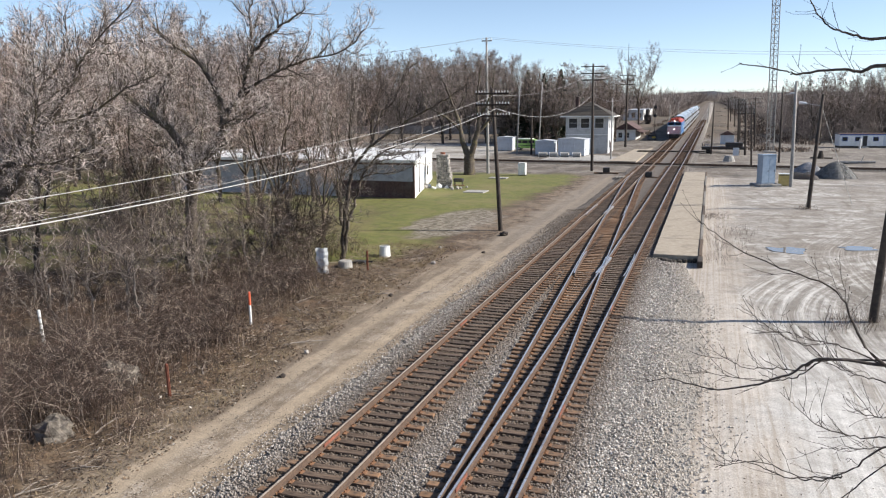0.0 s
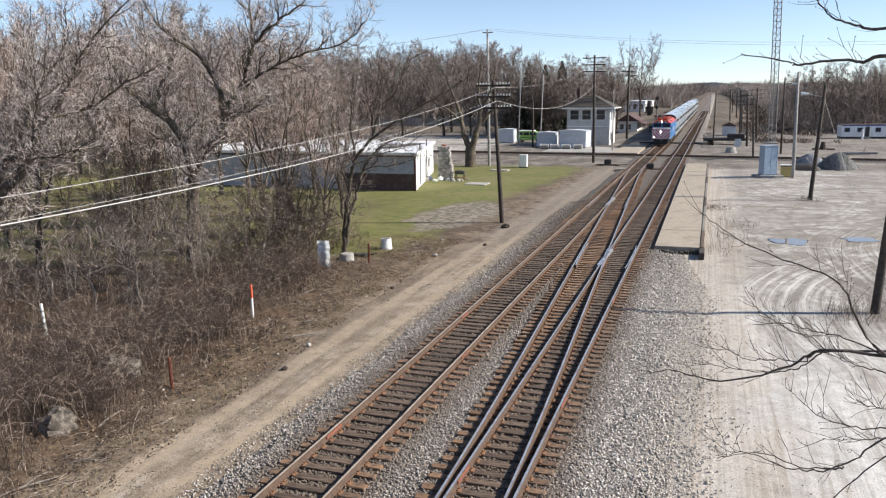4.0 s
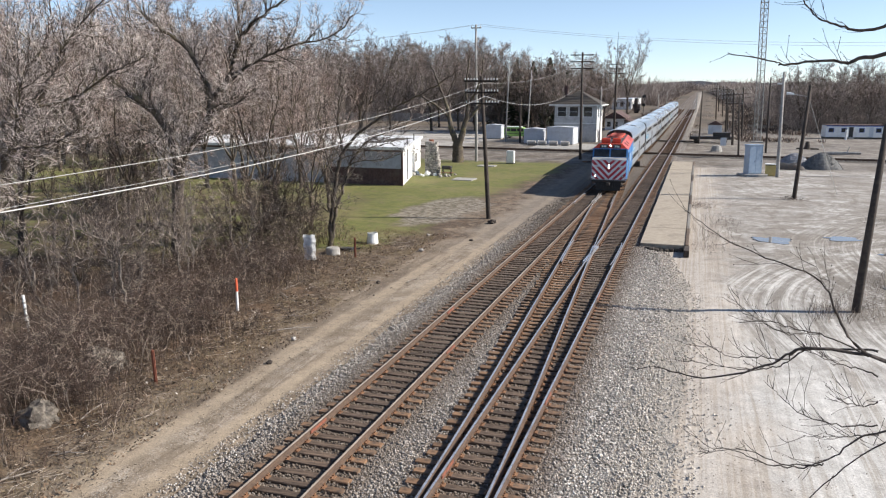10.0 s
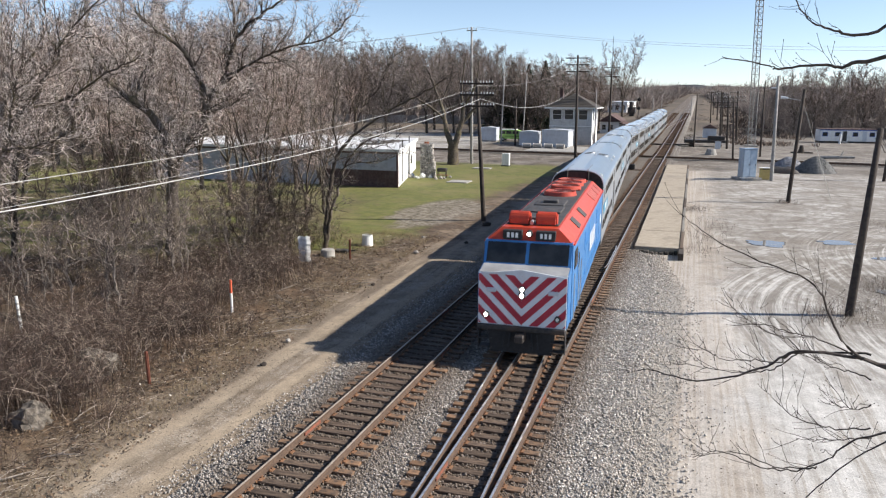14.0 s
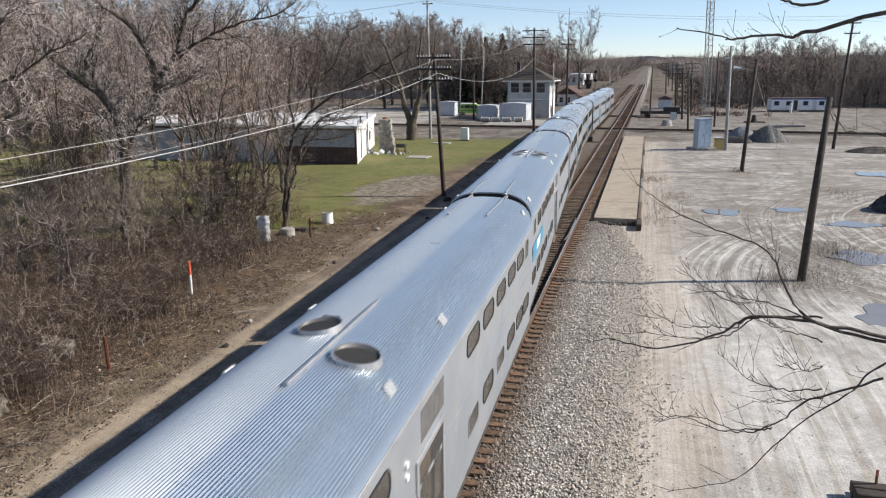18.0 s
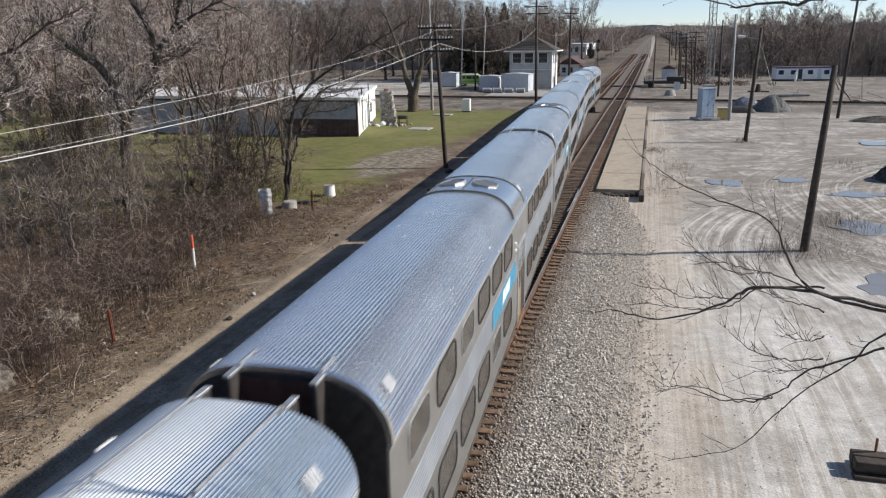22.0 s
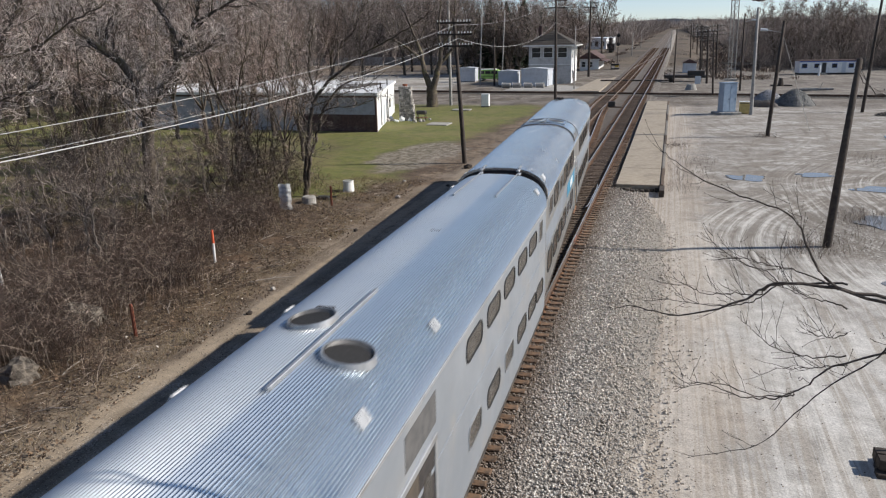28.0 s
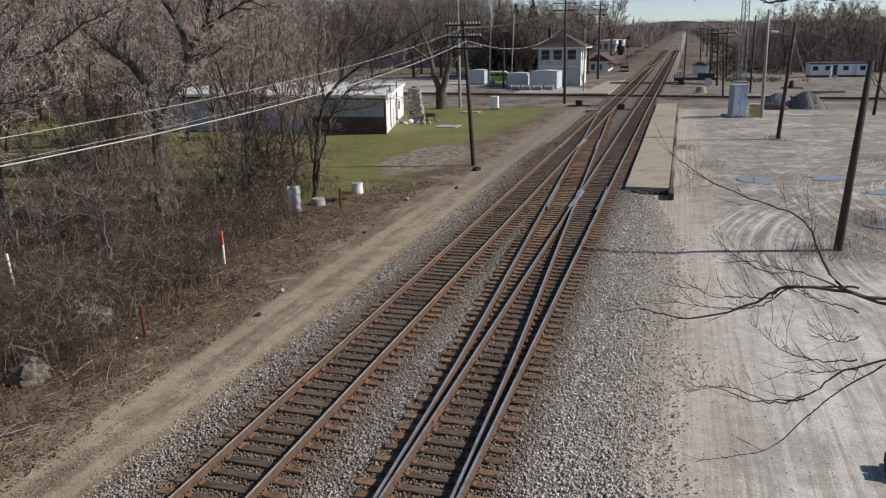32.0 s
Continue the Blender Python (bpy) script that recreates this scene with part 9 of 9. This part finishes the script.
def conifer(x, y, h, seed):
    rnd = random.Random(seed)
    co = thing("spruce", pose(x, y, G0 + lift(y)), "dark green spruce rising over the bare trees", "tree", "spruces")
    part("trunk", bar((0, 0, 0), (0, 0, h), 0.28, 0.04, 8), M["bark"], co)
    pts, rad = [], []
    for k in range(900):
        t = rnd.random() ** 0.8
        z = h * (0.08 + 0.92 * t)
        r = (1 - t) ** 0.8 * h * 0.25 * rnd.uniform(0.3, 1.15) + 0.12
        a = rnd.uniform(0, 6.28)
        i = rnd.uniform(0.1, 0.7)
        p0 = (r * i * math.cos(a), r * i * math.sin(a), z)
        p1 = (r * 0.75 * math.cos(a + 0.1), r * 0.75 * math.sin(a + 0.1), z - 0.12 * r + rnd.uniform(-0.1, 0.1))
        p2 = (r * math.cos(a), r * math.sin(a), z - 0.10 * r + rnd.uniform(-0.2, 0.2))
        pts.append((p0, p1, p2)), rad.append((0.24, 0.17, 0.03))
    v, q = strands(pts, rad, 3)
    b = new("crown", quick_mesh("crown", [(v, q)], M["needle"]))
    b.parent = co


for x, y, h, sd in ((-42.0, 183.0, 17.0, 1), (-38.8, 187.0, 16.6, 2), (-34.5, 186.0, 17.4, 3), (-47.5, 186.0, 14.0, 4), (-31.0, 190.0, 14.5, 5)):
    conifer(x, y, h, sd)


def brush():
    """The tangle of dead stems left of the dirt track, and weeds in the yard."""
    rng = np.random.default_rng(23)
    n = 32000
    x = -14.0 - 21 * rng.random(n) ** 0.9
    y = 10.5 + 33.5 * rng.random(n)
    # thin out at the road side and on the open litter
    edge = -14.4 - 0.17 * np.maximum(0, y - 12) - 0.6 * np.sin(y * 0.7)
    keep = (x < edge) & ~((x > -21) & (y > 36.5) & (rng.random(n) < 0.85))
    keep &= (x < edge - 1.6) | (rng.random(n) < 0.35)
    for bx_, by_ in ((-16.8, 15.4), (-18.4, 26.8), (-24.6, 21.8)):
        keep &= ~((x > bx_ - 0.7) & (x < bx_ + 1.7) & (y > by_ - 1.7) & (y < by_ + 0.5) & (rng.random(n) < 0.93))
    depth = edge - x
    keep &= (depth < 7.5 + 2.0 * np.sin(y * 0.45)) | (rng.random(n) < 0.16)
    keep &= (y < 37) | (rng.random(n) < 0.25)
    keep &= (y < 29) | (depth < 4.0) | (rng.random(n) < 0.45)
    x, y = x[keep], y[keep]
    n = len(x)
    clump = np.array([0.5 + 0.5 * noise.noise(Vector((a * 0.35, b * 0.35, 7))) for a, b in zip(x, y)])
    h = (0.30 + 1.75 * clump * rng.uniform(0.35, 1.2, n)) * np.clip((edge[keep] - x) * 0.40 + 0.35, 0.3, 1.0)
    z = np.full(n, G0 + 0.02)
    sweep = np.array([(noise.noise(Vector((a * 0.5, b * 0.5, 21))), noise.noise(Vector((a * 0.5, b * 0.5, 41)))) for a, b in zip(x, y)])
    lean = (rng.normal(0, 0.34, (n, 2)) + 1.3 * sweep) * h[:, None]
    p0 = np.stack([x, y, z], -1)
    p1 = p0 + np.stack([lean[:, 0] * 0.25, lean[:, 1] * 0.25, h * 0.6], -1)
    p2 = p0 + np.stack([lean[:, 0], lean[:, 1], h], -1)
    sets = [strands(np.stack([p0, p1, p2], 1), np.stack([np.full(n, 0.0085), np.full(n, 0.006), np.full(n, 0.003)], 1))]
    for k in range(8):
        t = rng.uniform(0.2, 0.98, n)
        a = np.where(t[:, None] < 0.5, p0 + (p1 - p0) * (t * 2)[:, None], p1 + (p2 - p1) * (t * 2 - 1)[:, None])
        ln = h * rng.uniform(0.25, 0.55, n)
        d = rng.normal(0, 1, (n, 3))
        d[:, 2] = np.abs(d[:, 2]) * 0.55 + 0.05
        d /= np.linalg.norm(d, axis=1, keepdims=True)
        b = a + d * ln[:, None] * 0.55 + rng.normal(0, 0.04, (n, 3))
        c = a + d * ln[:, None] + rng.normal(0, 0.10, (n, 3))
        sets.append(strands(np.stack([a, b, c], 1), np.stack([np.full(n, 0.0044), np.full(n, 0.0034), np.full(n, 0.002)], 1)))
    tagged(new("undergrowth", quick_mesh("undergrowth", sets, M["brush"])), "tangled grey-brown dead brush", "brush", kind="stuff")
    # arching pale canes
    n = 200
    x, y = -15.2 - 15 * rng.random(n), 12 + 28 * rng.random(n)
    keep = x < -14.8 - 0.17 * (y - 12)
    x, y = x[keep], y[keep]
    n = len(x)
    a = rng.uniform(0, 6.28, n)
    r, h = rng.uniform(0.6, 1.8, n), rng.uniform(0.8, 2.2, n)
    pts = []
    for t in np.linspace(0, 1, 6):
        pts.append(np.stack([x + np.cos(a) * r * t, y + np.sin(a) * r * t, G0 + h * 4 * t * (1 - t * 0.8) * 0.45], -1))
    M["cane"] = surf("pale_dead_canes", (0.17, 0.135, 0.105), (0.30, 0.25, 0.205), 2, 0.9, bump=0)
    tagged(new("canes", quick_mesh("canes", [strands(np.stack(pts, 1), np.tile(np.linspace(0.014, 0.006, 6), (n, 1)))], M["cane"])), "pale arching dead canes", "brush", kind="stuff")
    # dead grass, leaves and weeds
    def tufts(name, label, xs, ys, hs, mat, r=0.006):
        n = len(xs)
        d = rng.normal(0, 0.5, (n, 2)) * hs[:, None]
        z = np.full(n, G0)
        pts = np.stack([np.stack([xs, ys, z], -1), np.stack([xs + d[:, 0] * 0.35, ys + d[:, 1] * 0.35, z + hs * 0.6], -1), np.stack([xs + d[:, 0], ys + d[:, 1], z + hs], -1)], 1)
        tagged(new(name, quick_mesh(name, [strands(pts, np.tile([r, r * 0.8, r * 0.3], (n, 1)))], mat)), label, "dead grass", kind="stuff")
    M["straw"] = surf("dead_straw", (0.20, 0.15, 0.09), (0.34, 0.27, 0.17), 2, 0.95, bump=0)
    n = 26000
    x = -13.6 - 9.0 * rng.random(n) ** 1.4
    y = 11 + 37 * rng.random(n)
    k = np.array([noise.noise(Vector((a * 0.5, b * 0.5, 3))) for a, b in zip(x, y)]) + rng.normal(0, 0.2, n) > -0.05
    tufts("dead_grass", "matted brown dead grass and leaves", x[k] - 0.10 * (y[k] - 11) * 0.6, y[k], rng.uniform(0.05, 0.22, k.sum()), M["straw"])
    xs, ys, hs = [], [], []
    for cx_, cy_, rad, num, hh in ((1.3, 52.0, 2.0, 120, 0.8), (1.9, 58.0, 1.8, 90, 0.8), (0.9, 47.5, 1.2, 70, 0.6), (6.9, 35.2, 1.1, 120, 0.35), (7.8, 36.6, 1.6, 120, 0.4), (8.4, 73.4, 1.0, 200, 0.4), (9.6, 41.0, 1.8, 420, 0.45), (0.5, 66.0, 1.4, 260, 0.4), (5.8, 34.5, 1.0, 160, 0.7), (14.2, 61.0, 2.5, 200, 0.4)):
        a, q = rng.uniform(0, 6.28, num), rad * rng.random(num) ** 0.7
        xs.append(cx_ + q * np.cos(a)), ys.append(cy_ + q * 1.4 * np.sin(a)), hs.append(rng.uniform(0.15, 1.0, num) * hh)
    tufts("yard_weeds", "dry weeds in the gravel yard", np.concatenate(xs), np.concatenate(ys), np.concatenate(hs), M["brush_pale"], 0.007)


def leaf_litter():
    """Dead leaves and bark scraps strewn over the bank and the worn earth."""
    rng = np.random.default_rng(31)
    n = 26000
    y = 10 + 37 * rng.random(n) ** 1.3
    x = -13.2 - np.abs(rng.normal(0, 4.2, n)) - 0.05 * (y - 10)
    k = np.array([noise.noise(Vector((a * 0.6, b * 0.6, 11))) for a, b in zip(x, y)]) + rng.normal(0, 0.3, n) > -0.1
    x, y = x[k], y[k]
    n = len(x)
    size = rng.uniform(0.02, 0.055, n) * (1 + (y - 10) * 0.004)
    a, tip = rng.uniform(0, 6.28, n), rng.normal(0, 0.5, (n, 2))
    u = np.stack([np.cos(a), np.sin(a), tip[:, 0]], -1) * size[:, None]
    w = np.stack([-np.sin(a), np.cos(a), tip[:, 1]], -1) * (size * 0.6)[:, None]
    z = G0 + np.where((x < -15) & (y < 42), 0.10, 0.03) + rng.uniform(0, 0.06, n)
    c = np.stack([x, y, z], -1)
    v = np.stack([c - u, c - w, c + u, c + w], 1).reshape(-1, 3)
    g = Graph("dead_leaves")
    r = g.island()
    col = g.mix(r, (0.035, 0.022, 0.014), (0.20, 0.135, 0.085))
    col = g.mix(g.step(r, 0.975, 0.985), col, (0.50, 0.46, 0.40))
    me = quick_mesh("leaf_litter", [(v, np.arange(4 * n).reshape(-1, 4))], g.done(col, 0.9))
    tagged(new("leaf_litter", me), "dead brown leaves strewn on the bank", "leaves", kind="stuff")


leaf_litter()
brush()


def twig_litter():
    """Broken twigs and dry stalks lying on the bank."""
    rng = np.random.default_rng(47)
    n = 4200
    y = 10 + 36 * rng.random(n) ** 1.2
    x = -14.0 - np.abs(rng.normal(0, 2.4, n)) - 0.06 * (y - 10)
    k = np.array([noise.noise(Vector((a * 0.5, b * 0.5, 15))) for a, b in zip(x, y)]) + rng.normal(0, 0.25, n) > -0.05
    x, y = x[k], y[k]
    n = len(x)
    ln, a = rng.uniform(0.12, 0.7, n), rng.uniform(0, 6.28, n)
    z = G0 + rng.uniform(0.03, 0.10, n)
    dx, dy, bow = np.cos(a) * ln / 2, np.sin(a) * ln / 2, rng.normal(0, 0.06, n)
    pts = np.stack([np.stack([x - dx, y - dy, z], -1), np.stack([x + bow, y + bow, z + 0.03], -1), np.stack([x + dx, y + dy, z + rng.uniform(-0.02, 0.08, n)], -1)], 1)
    mat = stems("dry_fallen_twigs", (0.07, 0.05, 0.035), (0.25, 0.195, 0.145), (0.48, 0.41, 0.34), 0.80)
    tagged(new("twig_litter", quick_mesh("twig_litter", [strands(pts, np.tile([0.008, 0.007, 0.004], (n, 1)))], mat)), "dry broken twigs lying on the bank", "twigs", kind="stuff")


twig_litter()


def line_weeds():
    """Dead weeds and scrub beside the line beyond the crossing."""
    rng = np.random.default_rng(61)
    n = 26000
    y = 158 + 430 * rng.random(n) ** 1.5
    line_x = 0.0078 * (y - 104) - 6.5
    right = rng.random(n) < 0.62
    x = np.where(right, line_x + 5.0 + 24 * rng.random(n) ** 1.2, line_x - 5.6 - 9 * rng.random(n))
    patch = np.array([noise.noise(Vector((a * 0.16, b * 0.06, 5))) for a, b in zip(x, y)])
    ok = (patch > -0.05) & (right | (y > 215)) & ~((x < 7.5) & (x > -3) & (y > 128) & (y < 156) & (rng.random(n) < 0.8))
    x, y, patch = x[ok], y[ok], patch[ok]
    n = len(x)
    h = (0.25 + 1.3 * np.clip(patch + 0.2, 0, 1)) * rng.uniform(0.4, 1.4, n)
    z = G0 + lift(y)
    dx, dy = rng.normal(0, 0.5, n) * h, rng.normal(0, 0.5, n) * h
    pts = np.stack([np.stack([x, y, z], -1), np.stack([x + dx * 0.4, y + dy * 0.4, z + h * 0.6], -1), np.stack([x + dx, y + dy, z + h], -1)], 1)
    wide = 0.00028 * y
    tagged(new("line_weeds", quick_mesh("line_weeds", [strands(pts, np.stack([wide, wide, wide * 0.5], 1))], M["brush"])), "dark dead weeds beside the line", "weeds", kind="stuff")


line_weeds()


def near_tree():
    """The tree beside the bridge: its trunk stands out of view, its limbs reach in."""
    rnd = random.Random(77)
    tr = thing("bare_tree", pose(0, 0, 0), "dark bare tree beside the bridge with budding twigs", "tree")
    trunk = [[(Vector((4.6, 7.4, -0.5)), 0.26), (Vector((4.5, 7.3, 3.0)), 0.22), (Vector((4.35, 7.2, 6.0)), 0.18), (Vector((4.3, 7.1, 9.0)), 0.13), (Vector((4.2, 7.1, 13.0)), 0.05)]]
    v, f = tubes(trunk, 12)
    pd("trunk", v, f, M["near_bark"], tr, smooth=True)
    limbs = [
        ([(4.35, 7.2, 6.0), (2.6, 7.1, 6.45), (1.51, 7.0, 6.67), (1.0, 6.95, 6.70), (0.70, 6.95, 6.50), (0.19, 7.0, 6.31), (-0.21, 7.05, 6.35), (-0.43, 7.1, 6.28)], 0.024, 0.003, 16),
        ([(2.2, 7.08, 6.5), (1.51, 7.0, 6.68), (1.23, 6.95, 7.01), (1.08, 6.95, 7.30), (0.63, 7.0, 7.47), (0.26, 7.05, 7.62), (-0.05, 7.1, 7.83)], 0.017, 0.0025, 14),
        ([(4.4, 7.2, 5.0), (2.9, 7.1, 6.5), (2.12, 7.0, 6.34), (1.85, 7.0, 6.02), (1.42, 7.0, 5.63), (0.98, 7.0, 5.06), (0.37, 7.05, 4.82)], 0.016, 0.0025, 14),
        ([(2.12, 7.0, 6.20), (1.57, 7.05, 5.92), (1.30, 7.05, 5.66), (0.99, 7.05, 5.55), (0.56, 7.1, 5.62), (0.21, 7.1, 5.51)], 0.012, 0.0025, 10),
        ([(4.3, 7.1, 8.6), (2.2, 7.0, 9.25), (1.29, 7.0, 9.16), (1.14, 7.0, 9.11), (0.98, 7.0, 9.13), (0.65, 7.0, 9.10), (0.56, 7.0, 9.13), (0.19, 7.0, 9.20)], 0.026, 0.004, 12),
        ([(4.3, 7.1, 8.8), (2.0, 7.0, 9.5), (1.27, 7.0, 9.37), (1.04, 7.0, 9.40), (0.83, 7.0, 9.50), (0.68, 7.0, 9.72)], 0.022, 0.004, 10),
        ([(4.3, 7.1, 7.6), (2.6, 7.0, 8.2), (1.90, 7.0, 8.32), (1.61, 7.0, 8.36), (1.42, 7.0, 8.54)], 0.016, 0.003, 10),
        ([(1.58, 7.00, 6.72), (1.02, 7.04, 6.66), (0.88, 7.08, 6.54), (0.65, 7.12, 6.52), (0.41, 7.16, 6.49), (0.24, 7.20, 6.57)], 0.011, 0.0018, 12),
        ([(1.01, 7.00, 6.67), (0.86, 7.04, 6.51), (0.66, 7.08, 6.42), (0.32, 7.12, 6.40), (0.07, 7.16, 6.41)], 0.009, 0.0018, 12),
        ([(1.51, 7.00, 6.66), (1.22, 7.04, 6.79), (0.97, 7.08, 6.82), (0.72, 7.12, 6.87), (0.46, 7.16, 6.82)], 0.009, 0.0018, 12),
        ([(1.60, 7.00, 6.51), (1.42, 7.04, 6.54), (1.25, 7.08, 6.57), (1.04, 7.12, 6.64)], 0.009, 0.0018, 12),
        ([(1.64, 7.00, 6.05), (1.38, 7.04, 6.00), (1.11, 7.08, 6.02), (0.89, 7.12, 6.15), (0.80, 7.16, 6.23)], 0.008, 0.0018, 12),
        ([(1.65, 7.00, 5.98), (1.52, 7.04, 5.92), (1.31, 7.08, 5.86), (1.08, 7.12, 5.82)], 0.007, 0.0018, 12),
        ([(1.27, 7.00, 5.63), (1.10, 7.04, 5.55), (0.87, 7.08, 5.51), (0.67, 7.12, 5.54), (0.47, 7.16, 5.58), (0.33, 7.20, 5.52), (0.20, 7.24, 5.40)], 0.009, 0.0018, 12),
        ([(1.62, 7.00, 6.27), (1.52, 7.04, 6.20), (1.39, 7.08, 6.20), (1.32, 7.12, 6.23)], 0.007, 0.0018, 12),
        ([(1.02, 7.00, 6.69), (0.93, 7.04, 6.77), (0.77, 7.08, 6.81), (0.62, 7.12, 6.88), (0.45, 7.16, 6.97)], 0.006, 0.0018, 12),
    ]
    for pts, r0, r1, twigs in limbs:
        path = smooth_path(pts)
        n = len(path)
        tubes_ = [[(p + Vector((rnd.gauss(0, 0.006), rnd.gauss(0, 0.01), rnd.gauss(0, 0.006))), r0 + (r1 - r0) * (i / (n - 1)) ** 0.7) for i, p in enumerate(path)]]
        v, f = tubes(tubes_, 7)
        limb = pd("limb", v, f, M["near_bark"], tr, smooth=True)
        side, buds = [], []
        for k in range(twigs):
            i = rnd.randrange(int(n * 0.35), n - 1)
            p = path[i]
            along = (path[min(i + 1, n - 1)] - path[max(i - 1, 0)]).normalized()
            d = (along * rnd.uniform(0.3, 1.0) + Vector((rnd.gauss(0, 0.35), rnd.gauss(0, 0.5), rnd.uniform(-0.25, 0.8)))).normalized()
            ln = rnd.uniform(0.08, 0.42)
            q = [p]
            for s in range(4):
                d = (d + Vector((rnd.gauss(0, 0.18), rnd.gauss(0, 0.18), rnd.gauss(0.05, 0.18)))).normalized()
                q.append(q[-1] + d * ln / 4)
            side.append([(a, 0.0030 - 0.0005 * s) for s, a in enumerate(q)])
            buds.append(q[-1])
            if rnd.random() < 0.6:
                e = (d + Vector((rnd.gauss(0, 0.5), rnd.gauss(0, 0.5), rnd.gauss(0.1, 0.5)))).normalized()
                side.append([(q[2], 0.003), (q[2] + e * ln * 0.35, 0.0022), (q[2] + e * ln * 0.6 + Vector((0, 0, 0.02)), 0.0015)])
                buds.append(side[-1][-1][0])
        v, f = tubes(side, 4)
        tagged(pd("twig", v, f, M["near_bark"], limb), kind="stuff")
        bm = bmesh.new()
        for p in buds:
            bmesh.ops.create_icosphere(bm, subdivisions=0 + 1, radius=rnd.uniform(0.0022, 0.0045), matrix=Matrix.Translation(p) @ Matrix.Diagonal((1, 1, 1.6, 1)))
        tagged(part("bud", bm, M["near_bark"], limb), kind="stuff")


near_tree()

# ---- ties last ----
ties()
motions()
